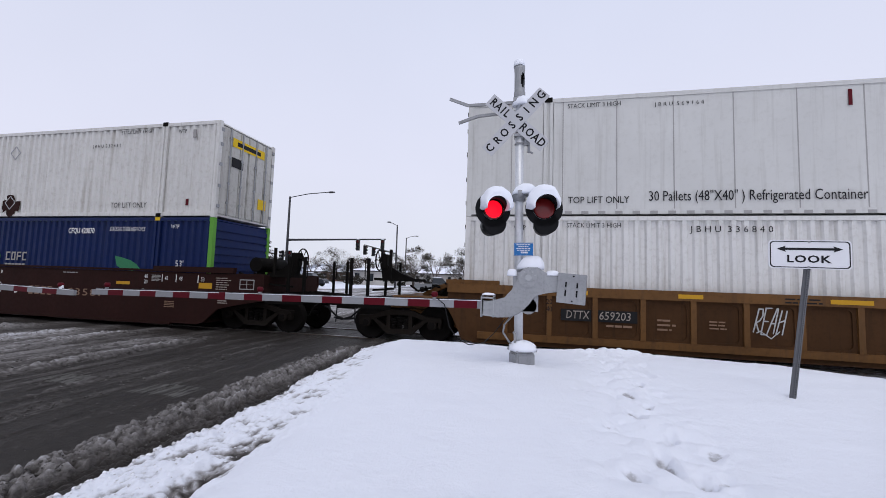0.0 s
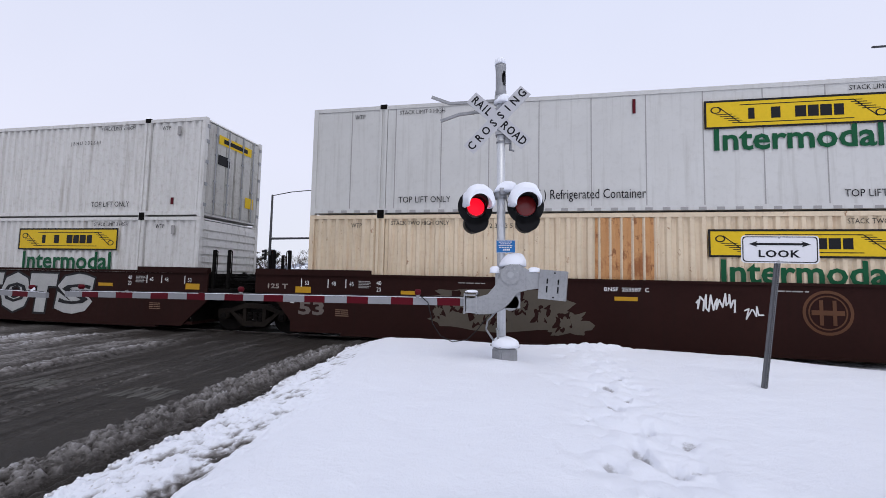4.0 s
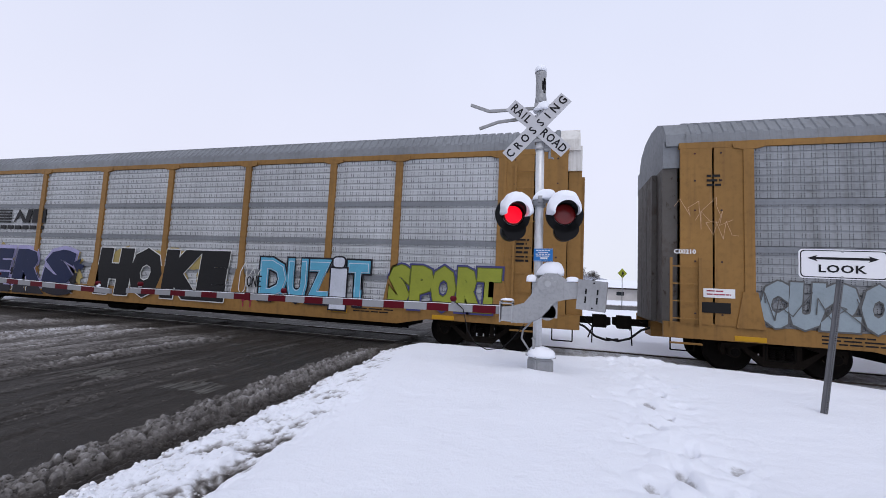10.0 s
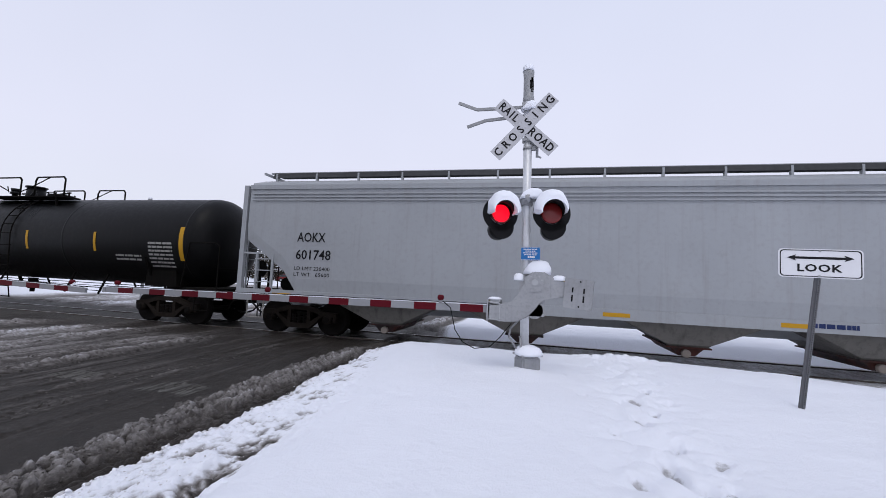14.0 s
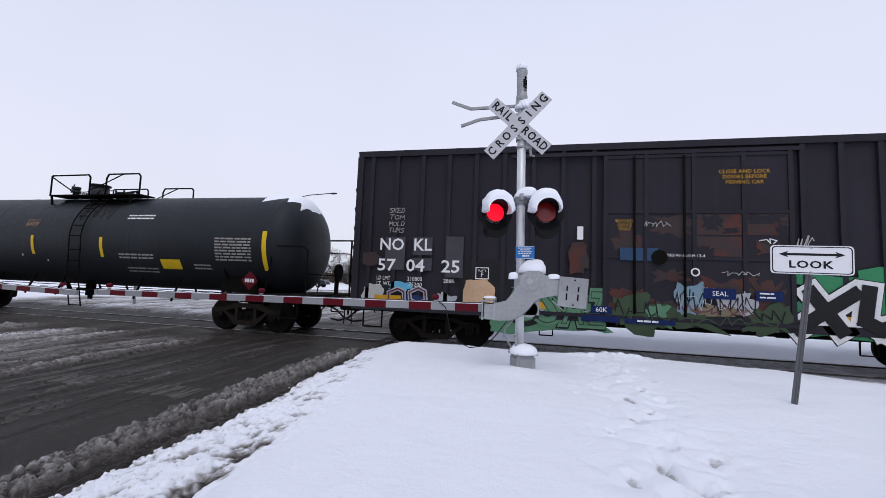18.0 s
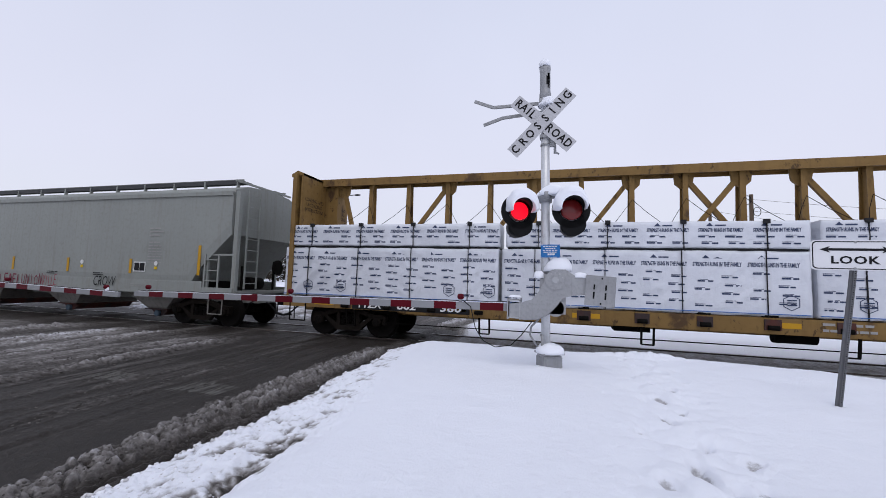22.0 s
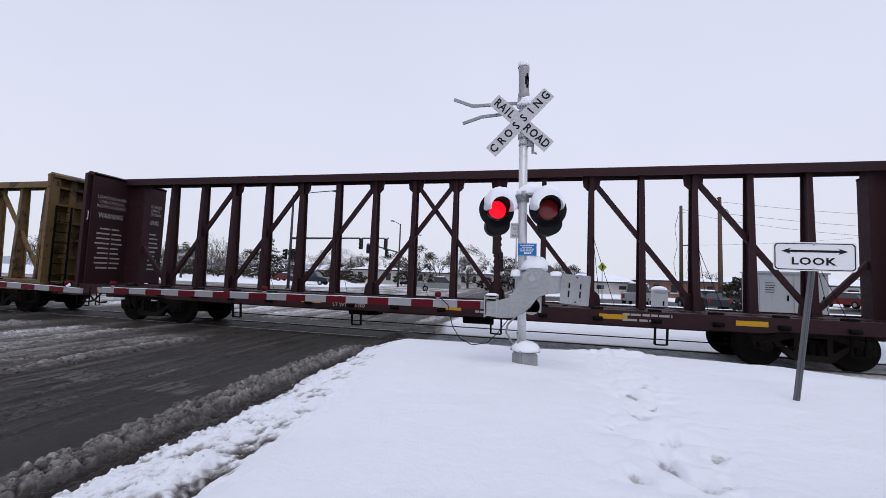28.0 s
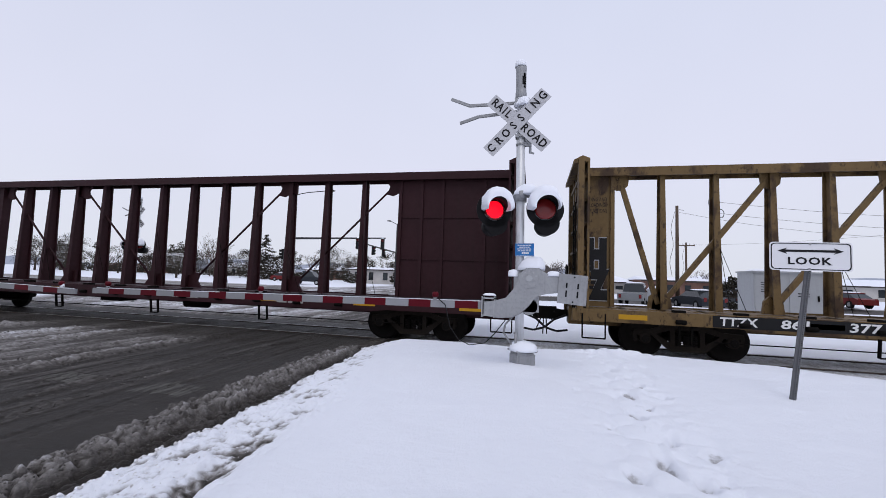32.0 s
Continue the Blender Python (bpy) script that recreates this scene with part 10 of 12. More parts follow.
    tube(bm, (0.0, -hw - 0.074, 2.05), (0.0, -hw - 0.068, 2.05), 0.09, 16)
    part("round_mark", bm, "letter_white", c)
    bm = bm_new()
    tube(bm, (0.0, -hw - 0.078, 2.05), (0.0, -hw - 0.073, 2.05), 0.06, 16)
    part("round_mark", bm, "letter_black", c)


build_boxcar()


# ---- centerbeam cars ----
def centerbeam(x0, half, mt, label, solid_ends=False, mark="", number="", loaded=False, truck_in=2.75):
    c = thing("centerbeam_car", label, "railcar", group="cars of the train")
    on_train(c, x0)
    zd, zt = 1.08, 4.68
    bm = bm_new()
    for s in (-1, 1):
        ya, yb = sorted((s * 1.2, s * 1.36))
        prism(bm, [(-half, zd), (half, zd), (half, zd - 0.28), (half - 3.4, zd - 0.28), (half - 3.8, zd - 0.33), (-half + 3.8, zd - 0.33), (-half + 3.4, zd - 0.28), (-half, zd - 0.28)], ya, yb)
    part("side_sill", bm, mt, c)
    bm = bm_new()
    box(bm, -half, half, -0.3, 0.3, 0.62, zd - 0.02)
    for k in range(25):
        x = -half + 0.4 + k * (2 * half - 0.8) / 24
        beam(bm, (x, -1.3, zd - 0.08), (x, 1.3, zd - 0.08), 0.16, 0.12)
    box(bm, -half + 0.1, half - 0.1, -0.9, 0.9, zd - 0.07, zd - 0.03)
    part("deck", bm, mt, c)
    # top chord
    bm = bm_new()
    box(bm, -half + 0.25, half - 0.25, -0.24, 0.24, zt - 0.13, zt - 0.06)
    for s in (-1, 1):
        ya, yb = sorted((s * 0.22, s * 0.26))
        box(bm, -half + 0.25, half - 0.25, ya, yb, zt - 0.22, zt)
    part("top_chord", bm, mt, c)
    # posts and diagonals
    xs = sorted([s * (0.61 + 1.22 * k) for k in range(6 if solid_ends else 8) for s in (-1, 1)])
    n = len(xs)
    for x in xs:
        bm = bm_new()
        for s in (-1, 1):
            loft(bm, [[(x - 0.08, s * 0.21, zd), (x + 0.08, s * 0.21, zd), (x + 0.08, s * 0.17, zd), (x - 0.08, s * 0.17, zd)],
                      [(x - 0.058, s * 0.13, zt - 0.15), (x + 0.058, s * 0.13, zt - 0.15), (x + 0.058, s * 0.10, zt - 0.15), (x - 0.058, s * 0.10, zt - 0.15)]])
        loft(bm, [[(x - 0.012, -0.17, zd), (x + 0.012, -0.17, zd), (x + 0.012, 0.17, zd), (x - 0.012, 0.17, zd)],
                  [(x - 0.012, -0.10, zt - 0.15), (x + 0.012, -0.10, zt - 0.15), (x + 0.012, 0.10, zt - 0.15), (x - 0.012, 0.10, zt - 0.15)]])
        part("post", bm, mt, c)
    right = xs[n // 2:]
    if solid_ends:
        # thin rods between curved gusset plates
        for top, low in ((7.75, 4.40), (4.15, 0.72)):
            for s in (-1, 1):
                bm = bm_new()
                tube(bm, (s * (top - 0.3), 0, zt - 0.5), (s * (low + 0.3), 0, zd + 0.42), 0.032, 8)
                br = part("diagonal_rod", bm, mt, c)
                for gx, gz, q in ((top, zt - 0.14, -1), (low, zd, 1)):
                    bm = bm_new()
                    prism(bm, [(s * (gx - q * 0.28), gz), (s * (gx - q * 0.28), gz + q * 0.42), (s * (gx - q * 0.05), gz + q * 0.40), (s * (gx + q * 0.16), gz + q * 0.50),
                               (s * (gx + q * 0.34), gz + q * 0.46), (s * (gx + q * 0.26), gz + q * 0.22), (s * (gx + q * 0.42), gz)], -0.03, 0.03)
                    part("gusset", bm, mt, br)
    else:
        pairs = [(-right[0], right[1])] + [(right[k], right[k + 2]) for k in range(1, len(right) - 2, 2)]
        if mt != "beam_maroon":
            pairs.append((right[-1] + 1.0, right[-1] + 0.1))
        for top, low in pairs:
            for s in (-1, 1):
                bm = bm_new()
                yo = 0.03 * s if top < 0 else 0.0
                beam(bm, (s * top, yo, zt - 0.25), (s * low, yo, zd + 0.12), 0.09, 0.12)
                br = part("diagonal_brace", bm, mt, c)
                for gx, gz, q in ((top, zt - 0.14, -1), (low, zd, 1)):
                    bm = bm_new()
                    prism(bm, [(s * gx - 0.24, gz), (s * gx - 0.2, gz + q * 0.3), (s * gx - 0.08, gz + q * 0.42), (s * gx + 0.08, gz + q * 0.42), (s * gx + 0.2, gz + q * 0.3), (s * gx + 0.24, gz)], yo - 0.035, yo + 0.035)
                    part("gusset", bm, mt, br)
        if mt == "beam_maroon":
            for s in (-1, 1):
                bm = bm_new()
                beam(bm, (s * 10.95, 0, 3.05), (s * 9.3, 0, zd + 0.15), 0.09, 0.12)
                part("diagonal_brace", bm, mt, c)
    # bulkheads
    for d in (-1, 1):
        bm = bm_new()
        xo = d * (half - 0.32)
        box(bm, min(xo, xo - d * 0.05), max(xo, xo - d * 0.05), -1.3, 1.3, zd, zt - 0.06)
        bh = part("bulkhead", bm, mt, c, "ribbed end bulkhead")
        for s in (-1, 1):
            bm = bm_new()
            beam(bm, (xo + d * 0.15, s * 1.25, zd - 0.1), (xo + d * 0.15, s * 1.25, zt - 0.07), 0.29, 0.13)
            part("corner_post", bm, mt, bh)
        for k in range(6):
            z = zd + 0.25 + k * 0.58
            bm = bm_new()
            beam(bm, (xo + d * 0.09, -1.18, z), (xo + d * 0.09, 1.18, z), 0.17, 0.07)
            part("rib", bm, mt, bh)
        for yy in (-0.65, 0.0, 0.65):
            bm = bm_new()
            beam(bm, (xo + d * 0.11, yy, zd), (xo + d * 0.11, yy, zt - 0.1), 0.2, 0.08)
            part("stiffener", bm, mt, bh)
        bm = bm_new()
        prism(bm, [(xo - d * 0.05, zt - 0.05), (xo + d * 0.12, zt + 0.02), (xo + d * 0.32, zt - 0.08), (xo + d * 0.32, zt - 0.16), (xo - d * 0.05, zt - 0.12)], -1.32, 1.32)
        part("cap", bm, mt, bh)
        inner = 7.82 if solid_ends else 10.3
        bm = bm_new()
        box(bm, min(xo - d * 0.05, d * inner), max(xo - d * 0.05, d * inner), -0.07, 0.07, zd, zt - 0.15)
        gw = part("gusset_wall", bm, mt, c, "solid web plate next to the bulkhead")
        for xx in ((7.86, 8.5, 9.12, 10.32) if solid_ends else (10.34,)):
            bm = bm_new()
            box(bm, d * xx - 0.05, d * xx + 0.05, -0.13, 0.13, zd, zt - 0.15)
            part("stiffener", bm, mt, gw)
        if solid_ends:
            for z in (2.2, 3.4):
                bm = bm_new()
                box(bm, min(xo - d * 0.05, d * inner), max(xo - d * 0.05, d * inner), -0.1, 0.1, z - 0.03, z + 0.03)
                part("stiffener", bm, mt, gw)
        bm = bm_new()
        ladder(bm, xo + d * 0.26, -0.95, 0.8, 3.6, 0.45, 8, "y")
        pipe(bm, [(xo + d * 0.1, -1.36, zd - 0.1), (xo + d * 0.1, -1.36, 0.42), (xo - d * 0.4, -1.36, 0.42), (xo - d * 0.4, -1.36, zd - 0.1)], 0.018, 6)
        tube(bm, (xo + d * 0.3, 0.5, 1.9), (xo + d * 0.34, 0.5, 1.9), 0.27, 16)
        part("end_fitting", bm, "dark_steel", c)
        # notices on the inner face of the bulkhead, on both halves
        ink = "letter_grey" if mt in ("beam_maroon", "beam_brown") else "letter_black"
        if mt == "beam_dun":
            text("LOADING AND\nUNLOADING\nINSTRUCTIONS", 0.15, on_side(d * 10.78, -0.078, 3.72), ink, c, width=0.62)
            bars(c, ink, d * 10.78, -0.075, 1.95, 0.6, 4, 0.07, 0.13, seed=12, words=3)
        for yy in ((-0.68, 0.68) if not solid_ends and mt != "beam_dun" else ()):
            face = pose(xo - d * 0.056, yy, 0, 90, 0, -90 if d > 0 else 90)
            text("LOADING AND\nUNLOADING\nINSTRUCTIONS", 0.15, face @ pose(0, 3.75, 0), ink, c, width=0.95)
            if mt == "beam_maroon":
                text("WARNING", 0.24, face @ pose(0, 3.3, 0), ink, c, width=0.8, fat=0.004)
            rnd = random.Random(int(x0) % 97)
            bm = bm_new()
            for k in range(9):
                ww = 0.3 + 0.15 * rnd.random()
                box(bm, -ww, ww * 0.1 - 0.02, 2.85 - k * 0.16, 2.9 - k * 0.16, 0, 0.003)
                box(bm, ww * 0.1 + 0.03, ww, 2.85 - k * 0.16, 2.9 - k * 0.16, 0, 0.003)
            part("lettering", bm, ink, c, "", face)
    # cords and straps hanging from the beam, winches on the sill
    if loaded:
        for x in xs:
            for s in (-1, 1):
                bm = bm_new()
                pipe(bm, [(x, -0.2, zd + 2.75), (x + s * 0.25, -0.5, zd + 2.4), (x + s * 0.5, -0.9, zd + 2.06)], 0.007, 4)
                part("tie_cord", bm, "dark_steel", c)
    bm = bm_new()
    for k, x in enumerate(xs):
        if k % 2:
            tube(bm, (x + 0.03, -0.2, zd + 1.3 + 0.25 * (k % 3)), (x + 0.55, -0.25, zd + 0.05), 0.007, 4)
            tube(bm, (x + 0.03, -0.2, zd + 1.3 + 0.25 * (k % 3)), (x + 0.2, -0.3, zd + 0.05), 0.007, 4)
        box(bm, x - 0.12, x + 0.12, -1.34, -1.16, zd - 0.02, zd + 0.05)
        tube(bm, (x - 0.1, -1.4, zd - 0.2), (x + 0.1, -1.4, zd - 0.2), 0.05, 8)
    part("winch", bm, "dark_steel", c)
    # raised dark plates stand in for the recesses that hold the winches
    bm = bm_new()
    for x in xs:
        if number and not -half + 2.0 < x < -half + 6.3:
            box(bm, x - 0.15, x + 0.15, -1.385, -1.361, zd - 0.25, zd - 0.03)
    part("winch_pocket", bm, "box_rust", c, "dark brown plate on the sill in place of a winch recess")
    bm = bm_new()
    for k, x in enumerate(xs):
        if k % 3 == 0:
            beam(bm, (x, -1.3, zd - 0.3), (x, -1.25, zd - 0.72), 0.05, 0.04)
            beam(bm, (x + 0.25, -1.3, zd - 0.3), (x + 0.25, -1.25, zd - 0.72), 0.05, 0.04)
            beam(bm, (x, -1.27, zd - 0.72), (x + 0.25, -1.27, zd - 0.72), 0.04, 0.03)
    tube(bm, (-half + 3, -1.15, zd - 0.62), (half - 3, -1.15, zd - 0.62), 0.014, 6)
    box(bm, -2.3, -1.5, -0.5, 0.1, 0.55, 0.75)
    tube(bm, (1.0, -0.4, 0.62), (1.8, -0.4, 0.62), 0.14, 14)
    part("underframe_fitting", bm, "dark_steel", c)
    bm = bm_new()
    for x in (-half + 1.3, -half + 5.0, -3.0, 0.8, 4.6, half - 4.0, half - 1.2):
        box(bm, x - 0.3, x + 0.3, -1.366, -1.36, zd - 0.2, zd - 0.09)
    part("reflector", bm, "reflector", c)
    for xt in (-half + truck_in, half - truck_in):
        truck(c, x0, xt)
    couplers(c, half + 0.25)
    if number:
        bm = bm_new()
        first = -half + (2.65 if loaded else 3.38)
        box(bm, first - 0.48, first + 2.75, -1.366, -1.36, zd - 0.27, zd - 0.02)
        part("number_board", bm, "plate", c)
        for xx, wd, w in ((first, mark, 0.72), (first + 1.07, number[:3], 0.52), (first + 2.25, number[3:], 0.56)):
            text(wd, 0.25, on_side(xx, -1.37, zd - 0.145), "letter_white", c, width=w, fat=0.006, shear=0.08)
    bars(c, "letter_grey", 1.9, -1.37, zd - 0.08, 0.9, 2, 0.05, 0.12, seed=3)
    bars(c, "letter_grey", half - 6.0, -1.37, zd - 0.08, 1.1, 2, 0.05, 0.12, seed=4)
    return c


def lumber_bundle(x0, z0, w, h, seed, lot, label, last=False):
    """A wrapped bundle of boards, printed and strapped."""
    b = thing("lumber_bundle", label, "lumber bundle", group="wrapped bundles on the centerbeam car")
    on_train(b, x0, z0)
    rnd = random.Random(seed)
    y0, y1 = -1.36, -0.46
    m = max(2, int(w / 1.3))
    ties = [-w / 2 + w * (i + 0.5) / m for i in range(m)]

    def slack(x, z):
        """Depth of the loose sheet behind its foremost plane: slanting folds, pinched at the straps."""
        g = noise.noise(Vector((x * 0.7 + seed * 3.1, z * 0.9, seed)))
        u, v = x * 0.75 + z * (1.1 if g > 0 else -0.8), z * 0.75 - x * (0.9 if g > 0 else -0.6)
        fold = (1 - abs(noise.noise(Vector((u * 3.4 + seed, v * 0.6, seed))))) ** 5
        fold2 = (1 - abs(noise.noise(Vector((u * 8.5, v * 1.2 + seed, 4.0 + seed))))) ** 4
        much = 0.25 + 0.75 * min(1, max(0, 0.5 + 1.6 * noise.noise(Vector((x * 0.9 - seed, z * 0.8, 9.0)))))
        near = min(abs(x - q) for q in ties)
        return 0.03 - much * (0.034 * fold + 0.013 * fold2) + 0.018 * noise.noise(Vector((x * 2.4, z * 2 + seed, 1.0))) + 0.02 * math.exp(-(near / 0.05) ** 2)
    nx_, nz = int(w / 0.055), 20 if h > 1 else 10
    bm = bm_new()
    front = []
    for j in range(nz + 1):
        row = []
        for i in range(nx_ + 1):
            x, z = -w / 2 + w * i / nx_, h * j / nz
            zz = z + (0.03 * noise.noise(Vector((x * 2.2, seed, 5.0))) + 0.015 if j == 0 else 0)
            row.append(bm.verts.new((x, y0 + slack(x, z) + (0.03 if i in (0, nx_) or j == nz else 0), zz)))
        front.append(row)
    for j in range(nz):
        for i in range(nx_):
            f = bm.faces.new((front[j][i], front[j][i + 1], front[j + 1][i + 1], front[j + 1][i]))
            f.smooth = True
    back_lo = [bm.verts.new((x, y1, z)) for x, z in ((-w / 2, 0), (w / 2, 0), (w / 2, h), (-w / 2, h))]
    bm.faces.new(back_lo)
    edge = [front[0], [r[-1] for r in front], front[-1][::-1], [r[0] for r in front][::-1]]
    for k, (e, (p, q)) in enumerate(zip(edge, ((0, 1), (1, 2), (2, 3), (3, 0)))):
        bm.faces.new(list(e) + [back_lo[q], back_lo[p]])
    part("wrapping", bm, "wrap", b, "white printed plastic wrapping in loose folds")

    def header(cx, z, size, width):
        ob = text("STRENGTH RUNS IN THE FAMILY", size, on_side(cx, y0 - 0.006, z), "wrap_print", b, width=width, fat=0.004, shear=0.15)
        for v in ob.data.vertices:
            v.co.z = -slack(cx + v.co.x, z + v.co.y)

    def printing(cx, z, rows, gap, k):
        """Small print: a fine line over a bolder one, in two staggered columns; ink lies on the folds."""
        bm = bm_new()

        def ink(xa, xb, za, zb):
            n = max(1, int((xb - xa) / 0.05))
            lo, hi = [], []
            for i in range(n + 1):
                x = xa + (xb - xa) * i / n
                lo.append(bm.verts.new((x, y0 - 0.006 + slack(x, za), za)))
                hi.append(bm.verts.new((x, y0 - 0.006 + slack(x, zb), zb)))
            for i in range(n):
                bm.faces.new((lo[i], lo[i + 1], hi[i + 1], hi[i]))
        for i in range(rows):
            for col, dx in enumerate((-0.27, 0.24)):
                zz = z - i * gap - (0.5 * gap if col and rows > 2 else 0)
                if zz < 0.1 or rnd.random() < 0.12:
                    continue
                xa = cx + dx - 0.15 + 0.06 * ((i + k) % 2)
                ink(xa, xa + 0.2, zz + 0.026, zz + 0.036)
                ink(xa, xa + 0.13 + 0.05 * rnd.random(), zz - 0.018, zz + 0.014)
                ink(xa + 0.2, xa + 0.29 + 0.04 * rnd.random(), zz - 0.018, zz + 0.014)
        part("lettering", bm, "wrap_print", b)

    def triangle(cx, z):
        bm = bm_new()
        v = [bm.verts.new((cx + p, y0 - 0.006 + slack(cx + p, z), z + q)) for p, q in ((-0.07, 0), (0.07, 0), (0, 0.075))]
        bm.faces.new(v)
        box(bm, cx + 0.1, cx + 0.3, y0 - 0.006 + slack(cx + 0.2, z), y0 - 0.004 + slack(cx + 0.2, z), z, z + 0.03)
        part("printed_mark", bm, "wrap_print", b)
    k, cx = 0, -w / 2 + 0.5
    while cx < w / 2 - 0.42:
        if h > 1:
            header(cx, h - 0.3, 0.125, 0.92)
            triangle(cx - 0.2, h - 0.17)
            printing(cx, h - 0.48, 5, 0.175, k)
            if rnd.random() < 0.7:
                bm = bm_new()
                ring, inner = ([(cx + 0.3 + q * math.cos(radians(60 * a + 30)), 0.3 + q * math.sin(radians(60 * a + 30))) for a in range(6)] for q in (0.165, 0.148))
                loft(bm, [[(p, y0 - 0.008 + slack(p, q), q) for p, q in ring], [(p, y0 - 0.008 + slack(p, q), q) for p, q in inner]], False)
                for dz in (-0.05, 0.0, 0.05):
                    box(bm, cx + 0.22, cx + 0.38, y0 - 0.008, y0 + 0.002, 0.29 + dz, 0.31 + dz)
                part("printed_mark", bm, "wrap_print", b)
        else:
            header(cx, h - 0.2, 0.11, 0.85)
            triangle(cx - 0.2, h - 0.11)
            printing(cx, h - 0.34, 2, 0.14, k)
        cx += 1.02
        k += 1
    if h > 1:
        bm = bm_new()
        box(bm, -w / 2 + 0.02, w / 2 - 0.02, y0 - 0.006, y0 + 0.02, 0.05, 0.065)
        part("printed_band", bm, "wrap_blue", b)
    if last and h > 1:
        bm = bm_new()
        box(bm, w / 2 - 0.42, w / 2 - 0.30, y0 - 0.012, y0 - 0.008, 0.42, 0.64)
        part("sticker", bm, "arm_red", b, "small red paper sticker")
    bm = bm_new()
    for x in ties:
        lean = 0.03 * noise.noise(Vector((x, seed, 3.0)))
        beam(bm, (x + lean, y0 + 0.012, 0), (x, y0 + 0.012, h), 0.026, 0.016)
        box(bm, x - 0.018, x + 0.018, y0 + 0.03, y1, h + 0.0, h + 0.012)
        if h < 1:
            box(bm, x - 0.055, x + 0.055, y0 - 0.03, y0 + 0.04, h - 0.06, h + 0.03)
    part("strap", bm, "strap", b)
    # cross board between the layers
    if h < 1:
        bm = bm_new()
        box(bm, -w / 2 + 0.05, w / 2 - 0.05, y0 + 0.05, y1, -0.045, 0.0)
        part("bearer", bm, "strap", b, "dark bearer strip under the bundle")
    return b


def build_centerbeams():
    h = 11.12
    c1 = centerbeam(-212.03, h, "beam_yellow", "ochre centerbeam flatcar loaded with white wrapped bundles", mark="TTZX", number="862360", loaded=True, truck_in=1.9)
    widths = [6.15, 6.3, 4.75, 4.8]
    x = -212.03 - h - 0.3 + 0.25
    for k, w in enumerate(widths):
        cx = x + w / 2
        lumber_bundle(cx, 1.1, w - 0.03, 1.36, k + 1, k, "large white printed bundle of boards held by straps", k == 3)
        lumber_bundle(cx + 0.05, 2.5, w - 0.1, 0.60, k + 11, k, "low white wrapped bundle stacked on a larger one")
        x += w + 0.06
    c2 = centerbeam(-277.3, 11.35, "beam_maroon", "empty maroon centerbeam flatcar with cross bracing")
    bm = bm_new()
    for xa, xb, za, zc in ((-11.3, -11.06, 3.38, 3.40), (-11.3, -11.06, 3.12, 3.14), (-11.3, -11.28, 3.14, 3.38), (-11.08, -11.06, 3.14, 3.38)):
        box(bm, xa, xb, -1.325, -1.318, za, zc)
    part("plate_border", bm, "letter_white", c2)
    text("C", 0.14, on_side(-11.18, -1.324, 3.22), "letter_white", c2)
    text("PLATE", 0.05, on_side(-11.18, -1.324, 3.33), "letter_white", c2)
    text("561337", 0.2, on_side(-7.6, -1.372, 0.93), "letter_grey", c2, width=0.9)
    bars(c2, "letter_grey", -8.6, -1.37, 0.93, 0.7, 1, 0.16, 0.2, words=4, seed=2)
    text("LD LMT  225700\nLT WT    60300", 0.13, on_side(-1.9, -1.372, 0.93), "letter_grey", c2, width=0.95)
    c3 = centerbeam(-301.3, h + 0.3, "beam_dun", "empty dun yellow centerbeam flatcar with graffiti on its bulkhead", mark="TTZX", number="861377", truck_in=2.5)
    c4 = centerbeam(-325.3, h + 0.3, "beam_brown", "empty dark brown centerbeam flatcar with solid end webs", True)
    # tags
    inner = pose(-11.04, 0, 0, 90, 0, 90)
    for mat, fat, dz in (("g_pale", 0.115, 0.004), ("g_black", 0.092, 0.008)):
        for ch, u, wd in (("J", -1.0, 0.52), ("N", -0.62, 0.42), ("U", -0.24, 0.40)):
            text(ch, 1.0, inner @ pose(u, 2.42, dz), mat, c3, "graffiti", 1, fat, width=wd + (0.05 if mat == "g_white" else 0))
        text("H", 1.0, on_side(-10.72, -0.078 - dz, 2.38), mat, c3, "graffiti", 1, fat, width=0.5 + (0.05 if mat == "g_white" else 0))
        text("Z", 0.9, on_side(-10.66, -0.079 - dz, 1.6), mat, c3, "graffiti", 1, fat, width=0.52 + (0.05 if mat == "g_white" else 0))
    text("KM", 0.3, inner @ pose(-0.55, 3.1, 0.004), "g_black", c3, "graffiti", 1, 0.02, width=0.45, shear=0.2)
    text("NUH", 0.3, inner @ pose(-0.7, 1.55, 0.004), "g_black", c3, "graffiti", 1, 0.01, width=0.8)
    text("MSON", 0.26, inner @ pose(-0.7, 1.3, 0.004), "g_black", c3, "graffiti", 1, 0.01, width=0.8)
    blob(c3, 10.72, -0.135, 2.5, 0.72, 1.15, "g_white", 4, rough=0.2)
    blob(c3, 10.72, -0.137, 2.5, 0.70, 1.1, "g_maroon", 4, rough=0.2)
    blob(c3, 10.72, -0.139, 2.5, 0.62, 1.0, "g_pink", 4, rough=0.2)
    for bz, bw, sd in ((2.68, 0.42, 5), (2.36, 0.46, 6)):
        blob(c3, 10.68, -0.143, bz, bw, 0.16, "g_maroon", sd, rough=0.3)
    blob(c3, 10.75, -0.143, 2.9, 0.4, 0.1, "g_white", 7, rough=0.3)
    bubble(c3, spread("SRAMUE", -1.35, -0.52), -1.372, 0.84, 1.0, (("g_black", 0.02),), 0.2)
    bubble(c3, spread("NOTSER", -0.19, 0.5), -1.372, 0.84, 1.0, (("g_black", 0.012),), 0.2)
